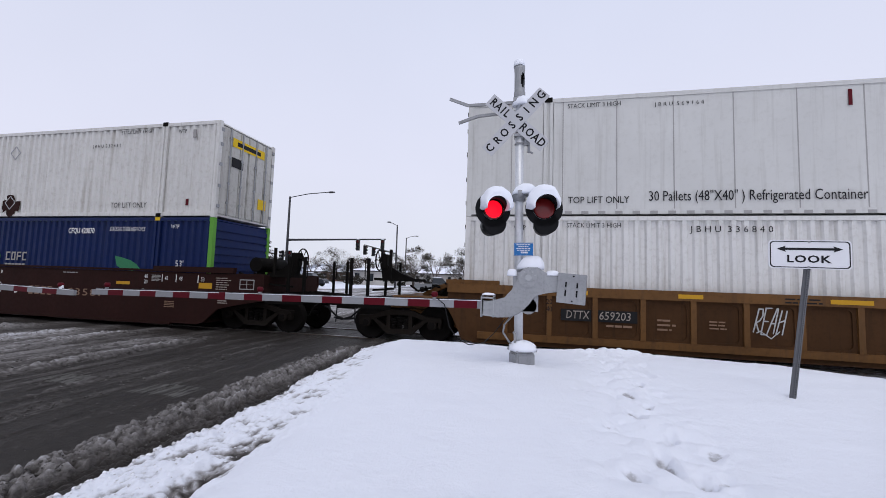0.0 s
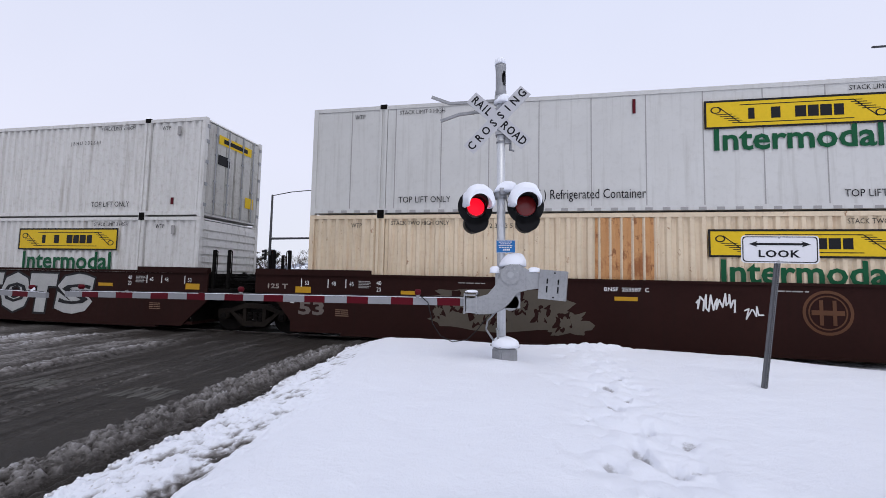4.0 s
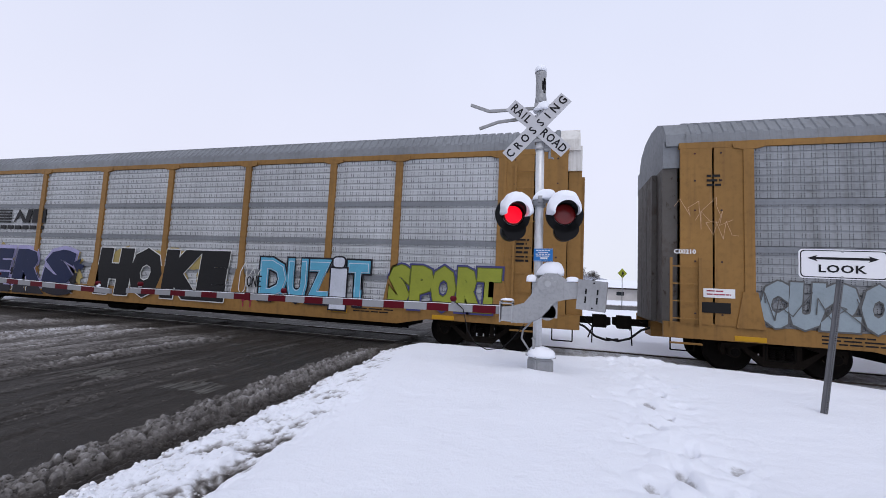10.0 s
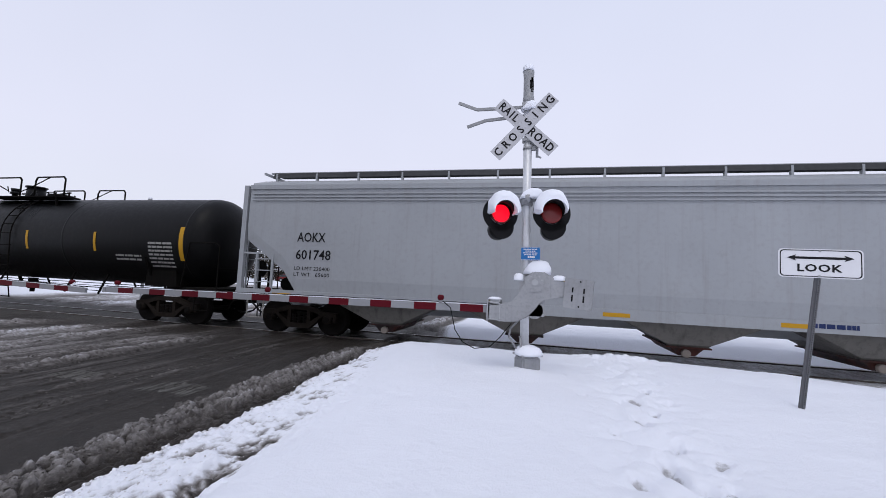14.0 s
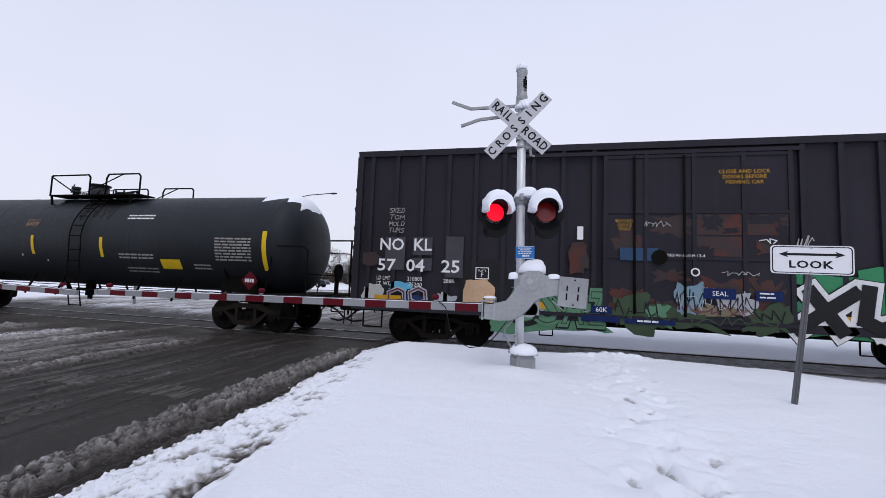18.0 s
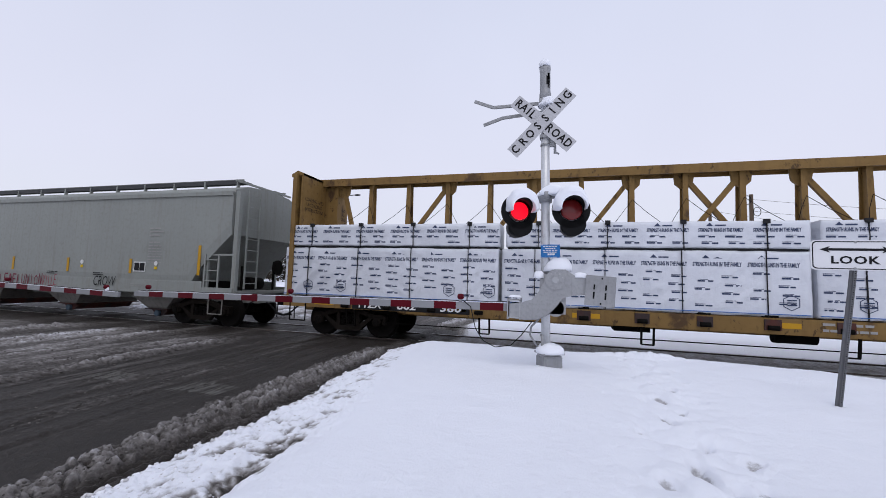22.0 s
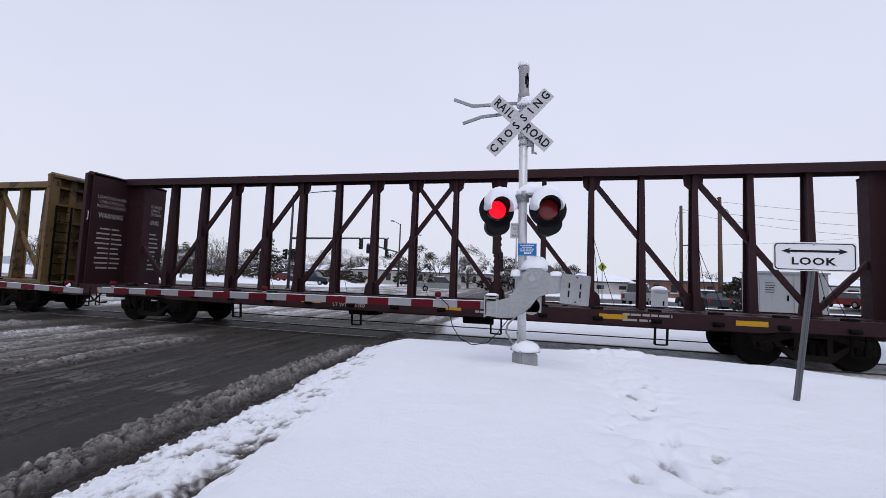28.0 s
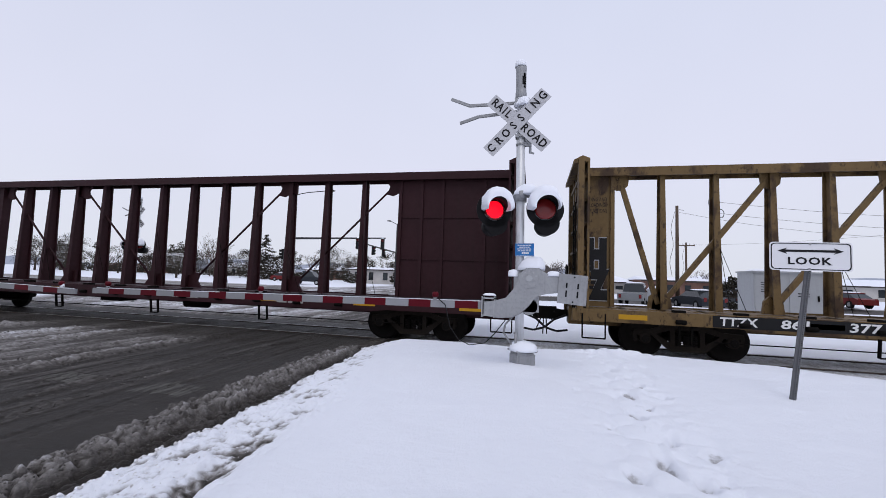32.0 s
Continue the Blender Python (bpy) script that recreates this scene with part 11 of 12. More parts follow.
    bubble(c3, spread("READE", 1.02, 1.68), -1.372, 0.84, 1.0, (("g_black", 0.012),), 0.2)
    bubble(c3, spread("LOUD", 2.5, 2.82), -1.372, 0.86, 1.0, (("g_red", 0.004),), 0.2)
    text("L 75-D", 0.1, on_side(3.8, -1.374, 0.94), "letter_black", c3)


build_centerbeams()


# ---- beyond the track ----
crossing_signal(-18.3, 15.6, terrain_z(-18.3, 15.6), 0, None)


def far_z(x, y):
    return terrain_z(x, y)


def leafy(rnd, bm, c, r, n, s):
    """Small flat sprays scattered in a lumpy cloud."""
    for k in range(n):
        d = Vector((rnd.gauss(0, 1), rnd.gauss(0, 1), rnd.gauss(0, 1))).normalized() * (rnd.random() ** 0.45)
        p = Vector(c) + Vector((d.x * r[0], d.y * r[1], d.z * r[2]))
        a = Vector((rnd.gauss(0, 1), rnd.gauss(0, 1), rnd.gauss(0, 0.6))).normalized()
        b = a.cross(Vector((rnd.gauss(0, 1), rnd.gauss(0, 1), rnd.gauss(0, 1)))).normalized()
        w, h = s * (0.6 + 0.8 * rnd.random()), s * (0.4 + 0.5 * rnd.random())
        v = [bm.verts.new(p + a * i * w + b * j * h) for i, j in ((-0.5, 0), (-0.1, -0.5), (0.5, -0.1), (0.15, 0.5))]
        bm.faces.new(v)


def branches(rnd, bm, p, d, length, r, depth, spread=0.6, leaves=None):
    q = p + d * length
    tube(bm, p, q, r, 5, r * 0.62, False)
    if leaves is not None and depth <= 1:
        leaves.append(q)
    if depth == 0:
        return
    for k in range(3 if depth > 1 else 4):
        e = (d + Vector((rnd.gauss(0, spread), rnd.gauss(0, spread), rnd.gauss(0.12, spread * 0.6)))).normalized()
        branches(rnd, bm, p + d * length * (0.55 + 0.45 * rnd.random()), e, length * (0.5 + 0.28 * rnd.random()), r * 0.55, depth - 1, spread, leaves)


def bare_tree(x, y, top, seed, label="bare leafless tree dusted with snow behind the track"):
    rnd = random.Random(seed)
    z0 = far_z(x, y) - 0.1
    h = top - z0
    tree = thing("tree", label, "tree", pose(x, y, z0), "leafless trees")
    bm = bm_new()
    tube(bm, (0, 0, 0), (0, 0, h * 0.3), h * 0.022, 8, h * 0.017)
    part("trunk", bm, "bark", tree)
    bm = bm_new()
    for k in range(5):
        a = 2 * math.pi * (k + rnd.random() * 0.6) / 5
        d = Vector((math.cos(a) * 0.5, math.sin(a) * 0.5, 1)).normalized()
        branches(rnd, bm, Vector((0, 0, h * (0.18 + 0.1 * rnd.random()))), d, h * 0.36, h * 0.011, 4, 0.42)
    part("crown", bm, "twigs", tree)


def leafy_tree(x, y, top, width, seed, label="broad evergreen tree dusted with snow"):
    """Round-crowned tree: trunk, limbs, sprays of leaves in clumps, snow on some of them."""
    rnd = random.Random(seed)
    z0 = far_z(x, y) - 0.1
    h = (top if top < 3 else top * 1.25) - z0
    tree = thing("tree", label, "tree", pose(x, y, z0), "evergreen trees")
    bm, tips = bm_new(), []
    tube(bm, (0, 0, 0), (0, 0, h * 0.4), h * 0.03, 8, h * 0.02)
    for k in range(6):
        a = 2 * math.pi * (k + rnd.random() * 0.5) / 6
        d = Vector((math.cos(a) * 0.8, math.sin(a) * 0.8, 0.7 + 0.5 * rnd.random())).normalized()
        branches(rnd, bm, Vector((0, 0, h * (0.2 + 0.15 * rnd.random()))), d, h * 0.22, h * 0.012, 2, 0.5, tips)
    part("trunk", bm, "bark", tree)
    green, white = bm_new(), bm_new()
    n = int(26 + width * 2)
    for k in range(n):
        a, u = 2 * math.pi * rnd.random(), rnd.random()
        rr = width / 2 * math.sqrt(max(0.05, 1 - (2 * u - 1) ** 2)) * (0.5 + 0.5 * rnd.random())
        c = (rr * math.cos(a), rr * math.sin(a), h * (0.16 + 0.8 * u))
        s = width * (0.075 + 0.06 * rnd.random())
        leafy(rnd, green, c, (s, s, s * 0.8), 80, 0.22)
        leafy(rnd, white, (c[0], c[1], c[2] + s * 0.45), (s * 0.8, s * 0.8, s * 0.35), 9, 0.15)
    part("crown", green, "needles", tree)
    part("snow_dusting", white, "snow", tree)


def conifer(x, y, top, width, seed, label="tall dark conifer with snow on its boughs"):
    rnd = random.Random(seed)
    z0 = far_z(x, y) - 0.1
    h = top - z0
    tree = thing("tree", label, "tree", pose(x, y, z0), "evergreen trees")
    bm = bm_new()
    tube(bm, (0, 0, 0), (0, 0, h * 0.97), h * 0.022, 8, 0.02)
    part("trunk", bm, "bark", tree)
    green, white = bm_new(), bm_new()
    for k in range(120):
        u = rnd.random() ** 1.2
        a = 2 * math.pi * rnd.random()
        reach = width / 2 * (1 - u) ** 0.8 * (0.6 + 0.5 * rnd.random()) + 0.15
        z = h * (0.08 + 0.9 * u)
        for j in range(4):
            f = (j + 0.7) / 4
            c = (reach * f * math.cos(a), reach * f * math.sin(a), z - 0.25 * reach * f)
            leafy(rnd, green, c, (0.34, 0.34, 0.2), 10, 0.3)
        leafy(rnd, white, (reach * 0.75 * math.cos(a), reach * 0.75 * math.sin(a), z - 0.12 * reach), (0.3, 0.3, 0.08), 7, 0.25)
    part("crown", green, "needles", tree)
    part("snow_dusting", white, "snow", tree)


conifer(-58.5, 80, 10.2, 10.5, 21)
for i, (x, y, top, w) in enumerate(((-129, 82, 7.2, 12), (-121, 80, 6.6, 11), (-113, 79, 7.3, 12), (-104, 84, 5.8, 10), (-95, 88, 5.0, 10), (-86, 88, 5.6, 9), (-67, 86, 5.2, 8),
                                    (-61.4, 60, 5.1, 6), (-50, 95, 6.9, 10), (-43, 98, 5.2, 9), (-20.9, 70, 5.9, 8.0), (-12.5, 75, 6.2, 9), (-5.5, 82, 5.0, 7))):
    leafy_tree(x, y, top, w, 40 + i)
rnd_row = random.Random(17)
for i in range(30):
    x = -150 + i * 5.4 + rnd_row.uniform(-1.5, 1.5)
    y = 96 + rnd_row.uniform(-6, 10)
    top = rnd_row.uniform(3.6, 6.4) * (1.12 if x < -70 else 1.0)
    if i % 5 == 3:
        bare_tree(x, y - 4, top + 1.5, 300 + i)
    else:
        leafy_tree(x, y, top, rnd_row.uniform(6.5, 9.5), 200 + i)
for i, (x, y) in enumerate(((-40, 70), (-33.5, 72), (-25, 74), (-16.8, 68), (-8, 66), (-1, 70), (-52, 74), (-46, 72))):
    leafy_tree(x, y, rnd_row.uniform(1.6, 2.8), rnd_row.uniform(3.0, 4.6), 260 + i, "low snow-dusted shrub before the trees")
brush = bm_new()
for k in range(420):
    x = -165 + 0.42 * k + rnd_row.uniform(-0.3, 0.3)
    hgt = 1.2 + 1.3 * noise.noise(Vector((x * 0.13, 0.5, 0))) + rnd_row.random()
    leafy(rnd_row, brush, (x, 110 + rnd_row.uniform(-3, 3), 0.1 + max(0.5, hgt) * 0.5), (0.8, 0.8, max(0.5, hgt) * 0.7), 26, 0.55)
one("distant_brush", brush, "needles", "dark leafless brush along the far edge of the fields", "brush", kind="stuff")
leafy_tree(13.0, 30, 2.5, 2.6, 77, "round snow-covered shrub beside the yard")
# leafless ones
for i, (x, y, top) in enumerate(((-76, 85, 9.6), (-80, 88, 8.0), (-37, 80, 6.2), (-28, 84, 6.0), (1.5, 60, 5.0), (3.4, 60, 4.7), (24.5, 66, 4.4), (-17.5, 72, 6.4))):
    bare_tree(x, y, top, 90 + i)


# ---- signals and poles of the road beyond ----
def signal_head(parent, x, y, z, turn=0, plate=True):
    bm = bm_new()
    box(bm, -0.18, 0.18, -0.11, 0.11, -0.55, 0.55)
    head = part("signal_head", bm, "black", parent, "black three-lens traffic light", pose(x, y, z, 0, 0, turn))
    for k in range(3):
        bm = bm_new()
        zz = 0.36 - 0.36 * k
        ring = [(0.155 * math.cos(a), 0.155 * math.sin(a)) for a in [math.pi * (i / 9.0 * 1.3 - 0.15) for i in range(10)]]
        for (a, b), (c, d) in zip(ring, ring[1:]):
            f = bm.faces.new([bm.verts.new(p) for p in ((a, -0.11, zz + b), (c, -0.11, zz + d), (c, -0.36, zz + d - 0.03), (a, -0.36, zz + b - 0.03))])
        bmesh.ops.remove_doubles(bm, verts=bm.verts, dist=0.001)
        part("visor", bm, "black", head)
        bm = bm_new()
        tube(bm, (0, -0.11, zz), (0, -0.118, zz), 0.14, 14)
        part("lens", bm, ("red_off", "glass_dark", "glass_dark")[k], head)
    bm = bm_new()
    snow_cap(bm, 0, 0, 0.55, 0.17, 0.1, 0.09, 3)
    part("snow_cap", bm, "snow", head)


def signal_pole(x, y, top, arm, heads, lamp=None, label="", own=()):
    """Steel pole with an optional mast arm (end point, height) and lamp bracket."""
    z0 = far_z(x, y) - 0.1
    po = thing("traffic_signal", label, "traffic light", pose(x, y, 0), "traffic lights of the road beyond")
    bm = bm_new()
    tube(bm, (0, 0, z0), (0, 0, top), 0.16, 12, 0.10)
    part("pole", bm, "pole_dark", po)
    bm = bm_new()
    tube(bm, (0, 0, z0), (0, 0, z0 + 0.22), 0.3, 12, 0.24)
    part("base", bm, "concrete", po)
    if arm:
        ax, ay, az = arm
        bm = bm_new()
        tube(bm, (0, 0, az - 0.15), (ax - x, ay - y, az), 0.12, 10, 0.06)
        part("mast_arm", bm, "pole_dark", po)
        for f, turn in heads:
            hx, hy = (ax - x) * f, (ay - y) * f
            signal_head(po, hx, hy - 0.2, az - 0.62, turn)
    for ox, oz, turn in own:
        signal_head(po, ox, -0.05, oz, turn)
    if lamp:
        lx, ly, lz = lamp
        bm = bm_new()
        pipe(bm, [(0, 0, top - 0.1), ((lx - x) * 0.45, (ly - y) * 0.45, top + (lz - top) * 0.62), ((lx - x) * 0.95, (ly - y) * 0.95, lz)], 0.045, 8)
        part("lamp_bracket", bm, "pole_dark", po)
        bm = bm_new()
        loft(bm, [[((lx - x) * 0.95 + s * 0.7 + w * 0, ly - y + w * math.cos(a), lz - 0.02 + hh * math.sin(a)) for a in [2 * math.pi * i / 10 for i in range(10)]]
                  for s, w, hh in ((0.0, 0.06, 0.05), (0.2, 0.15, 0.09), (0.6, 0.17, 0.1), (0.98, 0.08, 0.05))], True, True)
        part("lamp_head", bm, "pole_dark", po)


signal_pole(-25.3, 38, 9.9, (-14.4, 38, 5.45), ((0.98, 15), (0.74, 10)), (-20.6, 38, 10.3), "dark steel signal pole with mast arm and street lamp", ((0.42, 3.6, 20), (-0.42, 3.6, -60)))
signal_pole(-20.9, 60, 9.9, (-20.1, 46, 5.55), ((0.45, 60), (0.75, 60), (0.97, 60)), (-22.7, 60, 10.4), "dark street lamp pole whose mast arm carries three traffic lights")
signal_pole(-25.8, 80, 10.0, None, (), (-23.8, 80, 10.4), "slim dark street lamp far down the road")
signal_pole(-2.25, 24, 4.3, None, (), None, "short dark signal pole with two snow-capped traffic lights", ((-0.12, 3.75, 40), (0.1, 2.75, -40)))
bm = bm_new()
tube(bm, (0, 0, far_z(-1.0, 20) - 0.1), (0, 0, 4.5), 0.035, 8)
sgn = one("road_sign", bm, "galv", "white rectangular track warning sign on a thin steel post", "road sign", pose(-1.0, 20, 0))
bm = bm_new()
box(bm, -0.3, 0.3, -0.05, -0.04, 3.72, 4.48)
part("sign_plate", bm, "sign_white", sgn)
for i, (w, s) in enumerate((("DO NOT", 0.15), ("STOP", 0.15), ("ON", 0.13), ("TRACKS", 0.15))):
    text(w, s, on_side(0, -0.054, 4.36 - i * 0.17), "letter_black", sgn, width=0.1 * len(w) * 0.8)


def wood_pole(x, y, top, label, arm=None, loops=False):
    z0 = far_z(x, y) - 0.2
    po = thing("utility_pole", label, "utility pole", pose(x, y, 0), "wooden utility poles")
    bm = bm_new()
    tube(bm, (0, 0, z0), (0, 0, top), 0.19, 12, 0.13)
    part("pole", bm, "timber", po)
    if arm:
        bm = bm_new()
        box(bm, -arm / 2, arm / 2, -0.19, -0.13, top - 0.55, top - 0.4)
        part("crossarm", bm, "timber", po)
        for s in (-0.45, -0.2, 0.2, 0.45):
            bm = bm_new()
            tube(bm, (s * arm, -0.16, top - 0.4), (s * arm, -0.16, top - 0.18), 0.05, 8, 0.03)
            part("insulator", bm, "dark_steel", po)
    if loops:
        for s, zz in ((-0.3, top - 0.45), (0.32, top - 1.35)):
            bm = bm_new()
            pts = [(s + 0.24 * math.cos(a), -0.15, zz + 0.34 * math.sin(a)) for a in [2 * math.pi * i / 14 for i in range(15)]]
            pipe(bm, pts, 0.025, 5)
            part("cable_loop", bm, "cable", po)
    else:
        bm = bm_new()
        pts = [(-0.25 - 0.25 * math.sin(i * 0.55) ** 2 - 0.02 * i, -0.12, top - 0.6 - i * 0.55) for i in range(12)]
        pipe(bm, pts, 0.02, 5)
        part("service_cable", bm, "cable", po)
        bm = bm_new()
        tube(bm, (0, -0.1, top - 0.35), (0.55, -0.1, top - 0.45), 0.025, 6)
        part("bracket", bm, "galv", po)


wood_pole(13.1, 42, 9.3, "short weathered timber pole with a hanging cable")
wood_pole(14.0, 36, 8.9, "thick weathered timber pole with cable loops", None, True)
wood_pole(23.1, 70, 8.6, "thin timber power pole with a crossarm far beyond", 2.4)
wood_pole(56.0, 40, 11.5, "timber power pole carrying wires past the yard", 2.4)


def wire(p, q, sag, label="black overhead wire sagging between poles"):
    bm = bm_new()
    p, q = Vector(p), Vector(q)
    pts = [p.lerp(q, i / 16) - Vector((0, 0, 4 * sag * (i / 16) * (1 - i / 16))) for i in range(17)]
    pipe(bm, pts, 0.011, 4)
    one("overhead_wire", bm, "cable", label, "wire", group="overhead wires")


wire((14.0, 35.9, 8.5), (56, 39.9, 8.6), 1.2)
wire((14.0, 35.9, 7.6), (56, 39.9, 7.6), 1.2)
wire((13.1, 41.9, 8.7), (56, 39.9, 9.0), 2.6)
wire((23.1, 69.8, 8.2), (56, 40, 11.0), 1.2)

# tall mast over the yard
x, y = 23.4, 30.0
mast = thing("antenna_mast", "tall thin steel mast with a short crossbar at its top", "mast", pose(x, y, 0))
bm = bm_new()
tube(bm, (0, 0, far_z(x, y) - 0.2), (0, 0, 17.5), 0.14, 10, 0.06)
part("pole", bm, "pole_dark", mast)
bm = bm_new()
box(bm, -1.0, 0.35, -0.05, 0.05, 17.05, 17.15)
part("crossbar", bm, "pole_dark", mast)


# ---- cabinets beside the track ----
def cabinet(x0, x1, y, top, depth, label, doors):
    z0 = far_z((x0 + x1) / 2, y) - 0.1
    w = x1 - x0
    cab = thing("equipment_cabinet", label, "cabinet", pose(x0, y, 0), "grey trackside cabinets")
    bm = bm_new()
    box(bm, 0, w, 0, depth, z0, top - 0.06)
    part("body", bm, "cabinet", cab)
    bm = bm_new()
    box(bm, -0.05, w + 0.05, -0.06, depth + 0.05, top - 0.06, top)
    part("roof", bm, "cabinet", cab)
    bm = bm_new()
    for s in range(doors):
        a, b = w * s / doors + 0.05, w * (s + 1) / doors - 0.05
        bm = bm_new()
        box(bm, a, b, -0.025, 0, z0 + 0.3, top - 0.16)
        d = part("door", bm, "cabinet", cab)
        bm = bm_new()
        box(bm, b - 0.16, b - 0.1, -0.05, -0.025, (z0 + top) / 2, (z0 + top) / 2 + 0.22)
        part("handle", bm, "dark_steel", d)
    return cab, w


cab, w = cabinet(8.5, 10.85, 18.5, 2.4, 1.3, "large grey steel signal cabinet beside the track", 2)
bars(cab, "letter_black", 0.42, -0.027, 1.95, 0.35, 5, 0.03, 0.09, seed=3)
bars(cab, "letter_black", 1.75, -0.027, 1.55, 0.5, 2, 0.04, 0.1, seed=5)
bm = bm_new()
snow_cap(bm, w * 0.5, 0.6, 2.4, w * 0.5, 0.62, 0.1, 7)
part("snow_cap", bm, "snow", cab)
cab, w = cabinet(5.0, 5.55, 19.5, 1.5, 0.5, "small pale grey cabinet capped with snow", 1)
bm = bm_new()
snow_cap(bm, w * 0.5, 0.25, 1.5, 0.33, 0.3, 0.16, 9)
part("snow_cap", bm, "snow", cab)

# yellow-green crossing sign
x, y = 6.6, 45.0
ps = thing("road_sign", "yellow-green diamond pedestrian sign on a post", "road sign", pose(x, y, 0))
bm = bm_new()
tube(bm, (0, 0, far_z(x, y) - 0.1), (0, 0, 3.9), 0.04, 8)
part("post", bm, "galv", ps)
bm = bm_new()
prism(bm, [(0, 2.95), (0.45, 3.45), (0, 3.95), (-0.45, 3.45)], -0.06, -0.045)
pl = part("sign_plate", bm, "ped_yellow", ps)
bm = bm_new()
prism(bm, [(-0.12, 3.1), (-0.02, 3.45), (0.0, 3.66), (0.1, 3.62), (0.14, 3.4), (0.06, 3.38), (0.16, 3.1), (0.08, 3.1), (0.02, 3.3), (-0.04, 3.1)], -0.066, -0.061)
part("emblem", bm, "letter_black", pl)


# ---- buildings ----
def building(x0, x1, y, depth, eave, ridge, wall, label, wins, arched=False, roof="snow", hip=0.0):
    z0 = min(far_z(x0, y), far_z(x1, y)) - 0.6
    w = x1 - x0
    b = thing("building", label, "building", pose(x0, y, 0), "low buildings beyond the road")
    bm = bm_new()
    box(bm, 0, w, 0, depth, z0, eave)
    part("wall", bm, wall, b)
    o = 0.5
    bm = bm_new()
    if ridge > eave + 0.3:
        loft(bm, [[(-o, -o, eave), (w + o, -o, eave), (w + o, depth + o, eave), (-o, depth + o, eave)],
                  [(hip, depth / 2 - 0.05, ridge), (w - hip, depth / 2 - 0.05, ridge), (w - hip, depth / 2 + 0.05, ridge), (hip, depth / 2 + 0.05, ridge)]])
    else:
        box(bm, -0.15, w + 0.15, -0.15, depth + 0.15, eave, ridge)
    part("roof", bm, roof, b)
    bm = bm_new()
    box(bm, -o, w + o, -o - 0.03, -o + 0.03, eave - 0.22, eave - 0.01)
    part("fascia", bm, "trim_dark", b)
    for k in range(wins):
        cx = w * (k + 0.5) / wins
        ww = min(1.5, w / wins * 0.32)
        bot, tp = max(0.9, far_z(x0, y) + 0.7), eave - 0.6
        poly = [(cx - ww / 2, bot), (cx + ww / 2, bot), (cx + ww / 2, tp - (ww / 2 if arched else 0))]
        if arched:
            poly += [(cx + ww / 2 * math.cos(a), tp - ww / 2 + ww / 2 * math.sin(a)) for a in [math.pi * i / 8 for i in range(1, 8)]]
        poly += [(cx - ww / 2, tp - (ww / 2 if arched else 0))]
        bm = bm_new()
        prism(bm, poly, -0.06, 0.02)
        wd = part("window", bm, "glass_dark", b)
        bm = bm_new()
        box(bm, cx - ww / 2 - 0.12, cx + ww / 2 + 0.12, -0.16, 0, bot - 0.16, bot)
        part("sill", bm, "stucco", wd)


building(-36, -27, 76, 8, 3.0, 3.5, "stucco", "pale low building with a snow-covered roof", 3)
building(-33, -10, 92, 14, 3.0, 5.0, "stucco", "long pale building with arched windows and a snowy hipped roof", 9, True, "snow", 5.0)
building(4.6, 14.2, 66, 9, 2.1, 3.3, "stucco", "low house with a wide snow-covered roof", 3, False, "snow", 2.0)
building(14.6, 23.2, 60, 10, 2.5, 3.0, "brick", "long dark brick building with snow along its roof edge", 4)
building(26, 46, 70, 12, 2.7, 3.6, "stucco", "long pale shed with a snowy roof", 5, False, "snow", 0.5)
building(-1.5, 4.2, 84, 9, 3.0, 5.2, "brick", "brown gabled house far behind the road", 2, False, "trim_dark", 1.4)
building(-160, -128, 120, 14, 3.2, 5.0, "brick", "low brick building among the trees", 8, False, "snow", 2.0)
building(-108, -84, 118, 14, 3.0, 4.6, "stucco", "pale house row with snowy roofs among the trees", 6, False, "snow", 2.0)
building(-68, -46, 112, 14, 3.0, 4.8, "brick", "dark brick houses with snowy roofs among the trees", 5, False, "snow", 2.0)
building(52, 84, 92, 14, 3.0, 4.4, "stucco", "long low building on the far side of the yard", 7, False, "snow", 1.0)


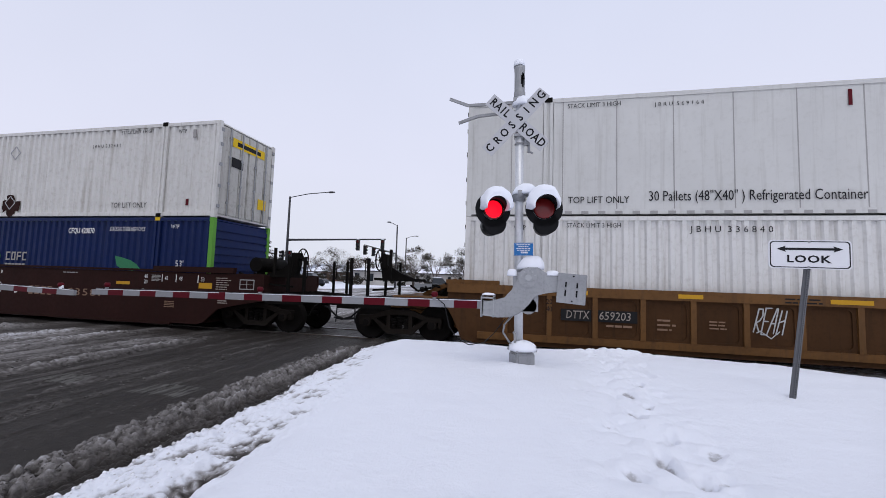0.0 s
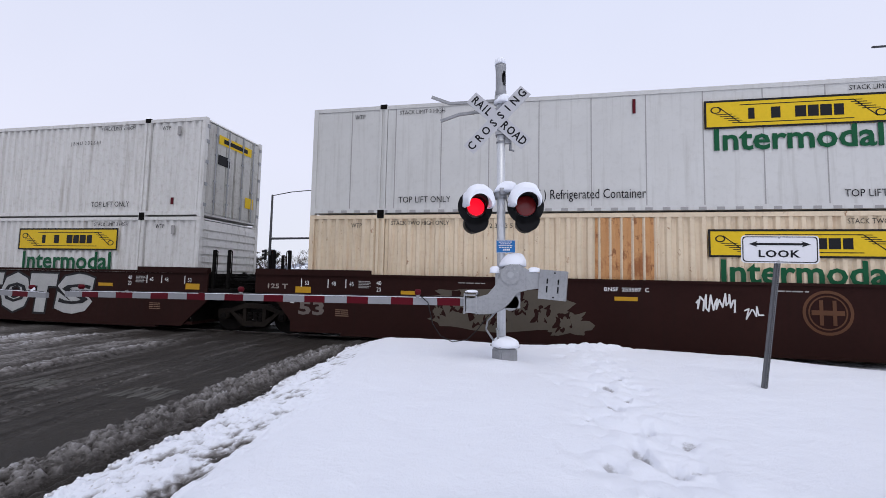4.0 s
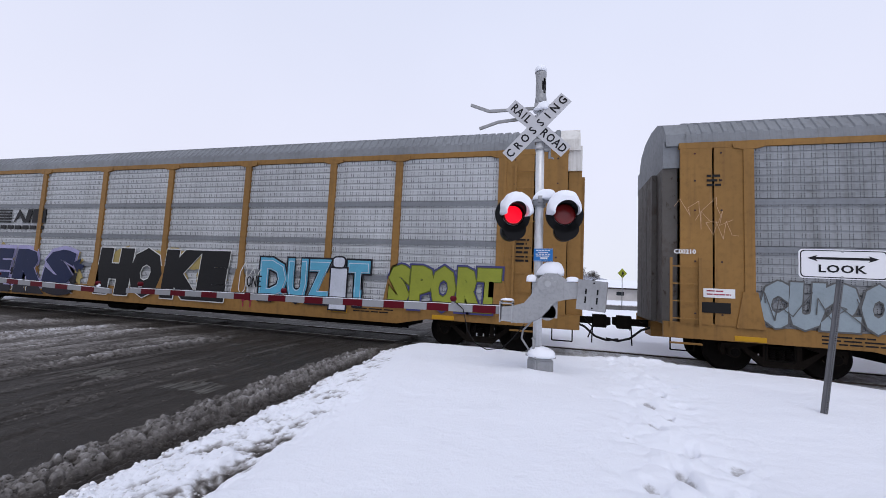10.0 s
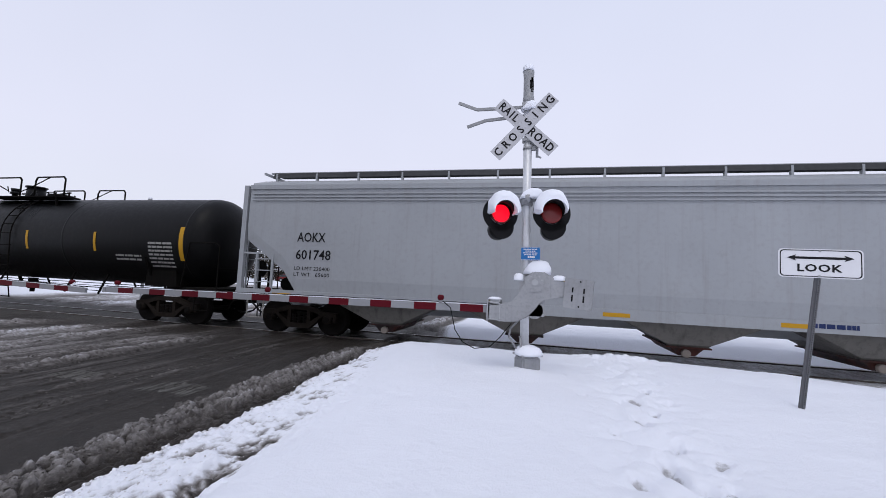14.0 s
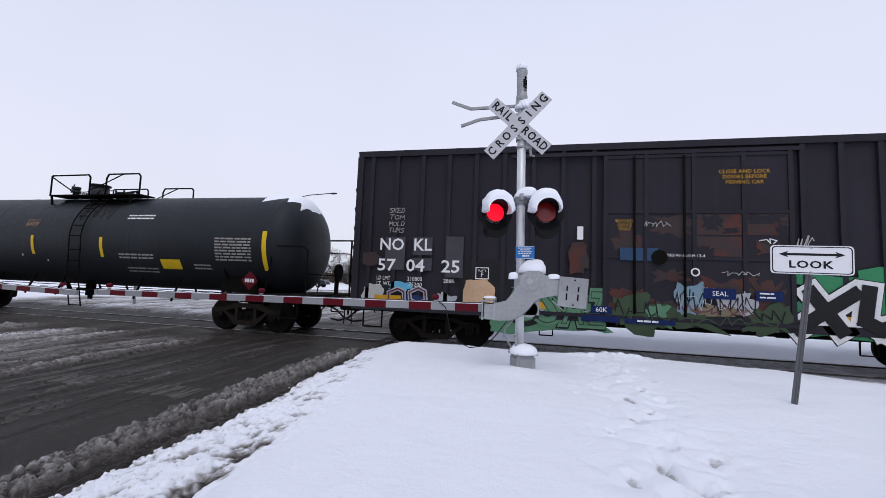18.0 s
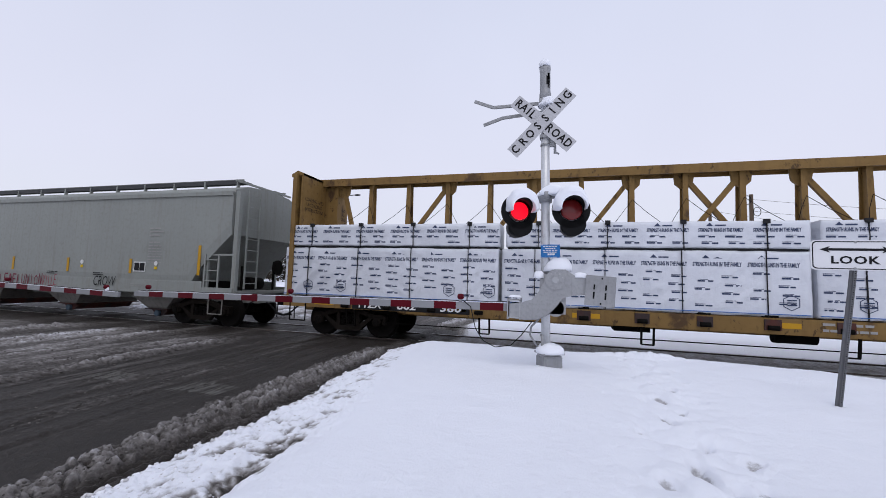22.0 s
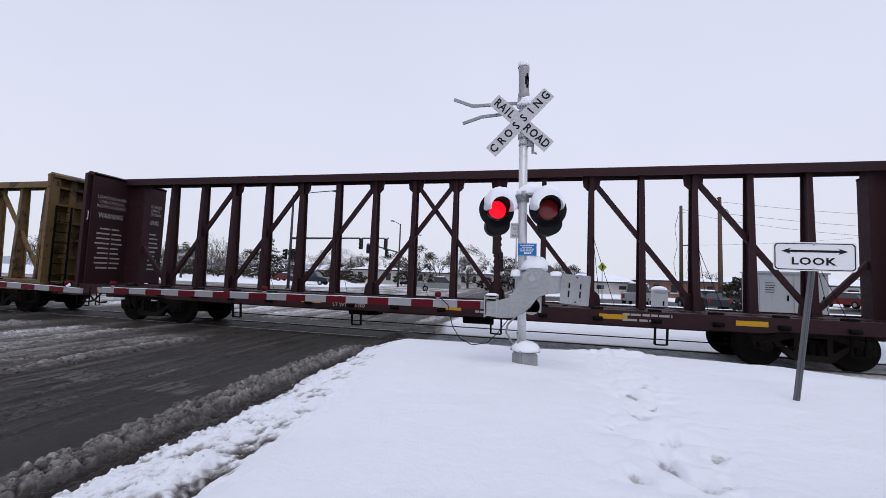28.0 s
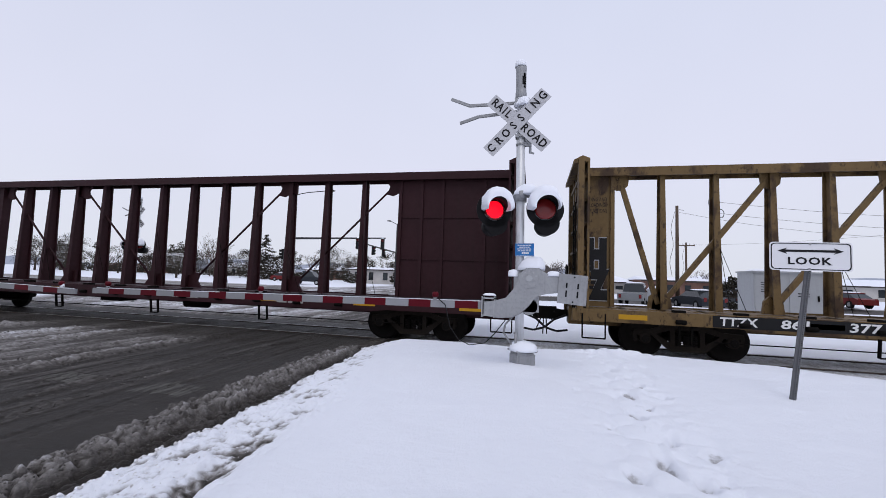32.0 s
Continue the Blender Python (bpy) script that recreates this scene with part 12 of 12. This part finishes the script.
# ---- parked vehicles ----
def vehicle(x, y, turn, mt, truck_bed, label):
    z0 = far_z(x, y)
    v = thing("pickup_truck" if truck_bed else "car", label, "truck" if truck_bed else "car", pose(x, y, z0, 0, 0, turn), "vehicles parked beyond the track")
    h = 0.95
    L = 2.7 if truck_bed else 2.25
    if truck_bed:
        body = [(-L, 0.45), (-L, 1.05), (-0.55, 1.08), (-0.5, 1.12), (1.25, 1.12), (2.5, 1.02), (L, 0.85), (L, 0.45)]
        cab = [(-0.5, 1.1), (-0.4, 1.82), (0.75, 1.86), (1.45, 1.12)]
    else:
        body = [(-L, 0.35), (-L, 0.85), (-1.9, 0.98), (1.0, 0.98), (2.05, 0.82), (L, 0.65), (L, 0.35)]
        cab = [(-1.85, 0.95), (-1.2, 1.42), (0.25, 1.45), (1.1, 0.96)]
    bm = bm_new()
    prism(bm, body, -h, h)
    bo = part("body", bm, mt, v)
    bm = bm_new()
    loft(bm, [[(a, -h + 0.08, b) for a, b in (cab[0], cab[3])] + [(a, h - 0.08, b) for a, b in (cab[3], cab[0])],
              [(a, -h + 0.22, b - 0.02) for a, b in (cab[1], cab[2])] + [(a, h - 0.22, b - 0.02) for a, b in (cab[2], cab[1])]])
    part("glasshouse", bm, "glass_dark", bo, "dark glass round the cabin")
    bm = bm_new()
    box(bm, cab[1][0] - 0.02, cab[2][0] + 0.02, -h + 0.2, h - 0.2, cab[1][1] - 0.02, cab[1][1] + 0.06)
    part("roof", bm, mt, v)
    bm = bm_new()
    snow_cap(bm, (cab[1][0] + cab[2][0]) / 2, 0, cab[1][1] + 0.05, (cab[2][0] - cab[1][0]) * 0.5, h - 0.22, 0.1, 4)
    part("snow_cap", bm, "snow", v)
    for wx in (-L * 0.62, L * 0.64):
        for s in (-1, 1):
            bm = bm_new()
            tube(bm, (wx, s * (h - 0.2), 0.36), (wx, s * (h + 0.02), 0.36), 0.36, 16)
            wh = part("wheel", bm, "tyre", v)
            bm = bm_new()
            tube(bm, (wx, s * (h + 0.021), 0.36), (wx, s * (h + 0.03), 0.36), 0.2, 10)
            part("rim", bm, "galv", wh)
    for s in (-1, 1):
        bm = bm_new()
        box(bm, L - 0.05, L + 0.02, s * 0.62 - 0.18, s * 0.62 + 0.18, 0.62, 0.78)
        part("headlight", bm, "galv", v)
        bm = bm_new()
        box(bm, -L - 0.02, -L + 0.03, s * 0.75 - 0.1, s * 0.75 + 0.1, 0.65, 0.95)
        part("tail_light", bm, "red_off", v)


vehicle(8.5, 38, 70, "car_grey", True, "grey pickup truck parked in the snow")
vehicle(12.7, 36, 100, "car_dark", False, "dark saloon car parked in the snow")
vehicle(30.0, 48, 100, "car_red", False, "dark red car with a snowy roof parked in the yard")
vehicle(-12.0, 50, 15, "car_grey", True, "grey pickup truck on the cross street")
vehicle(-31, 52, 5, "car_dark", True, "dark pickup truck on the cross street")
vehicle(18.5, 44, 90, "car_dark", True, "black pickup truck beside the brick building")
vehicle(-44, 66, 0, "car_red", False, "dark red car parked before the trees")

# low snowy rise on the skyline; distance haze is painted into its colour
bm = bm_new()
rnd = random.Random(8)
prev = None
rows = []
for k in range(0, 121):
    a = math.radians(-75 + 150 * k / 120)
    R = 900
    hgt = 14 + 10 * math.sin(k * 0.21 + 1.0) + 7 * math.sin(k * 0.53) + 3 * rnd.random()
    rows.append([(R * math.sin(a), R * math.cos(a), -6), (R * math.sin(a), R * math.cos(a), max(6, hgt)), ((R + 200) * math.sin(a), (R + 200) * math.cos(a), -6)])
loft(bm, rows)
one("distant_hills", bm, "hill", "low snowy hills on the skyline, haze put into their pale colour", "hills", kind="structure")


# ---- what moves ----
def motions():
    for ob, x0, dz in MOVING:
        walk(ob, [(t, pose(x0 + SPEED * t, YC, dz)) for t in (0.0, 8.0, 16.0, 24.0, 32.0)])
    # wheels roll while their car is near the crossing
    r = 0.46
    for ws, x0, lx in WHEELS:
        base = ws.matrix_basis.copy()
        t0 = max(0.0, min(31.9, (-24 - x0 - lx) / SPEED))
        t1 = max(0.0, min(32.0, (14 - x0 - lx) / SPEED))
        f0, f1 = int(t0 * FPS), int(t1 * FPS)
        rows = [(0.0, base)] if f0 > 0 else []
        for f in range(f0, f1 + 1):
            rows.append((f / FPS, base @ pose(0, 0, 0, 0, math.degrees((f - f0) / FPS * SPEED / r), 0)))
        if f1 < 32 * FPS:
            rows.append((32.0, rows[-1][1]))
        if len(rows) > 1:
            walk(ws, rows)
    # the flashers: the lit element comes forward in its lens, and draws back behind it
    period, first = 0.993, -0.02
    for ob, k in LIT:
        base = ob.matrix_basis.copy()
        rows, last = [], None
        for f in range(0, 32 * FPS + 1):
            phase = ((f / FPS - first) / period) % 1.0
            on = (phase < 0.485) == (k == 0)
            if on != last:
                m = base if on else base @ pose(0, 0.05, 0)
                if last is not None:
                    rows.append(((f - 1) / FPS, rows[-1][1]))
                rows.append((f / FPS, m))
                last = on
        rows.append((32.0, rows[-1][1]))
        clean = {}
        for t, m in rows:
            clean[round(t * FPS)] = m
        walk(ob, [(f / FPS, m) for f, m in sorted(clean.items())])


motions()
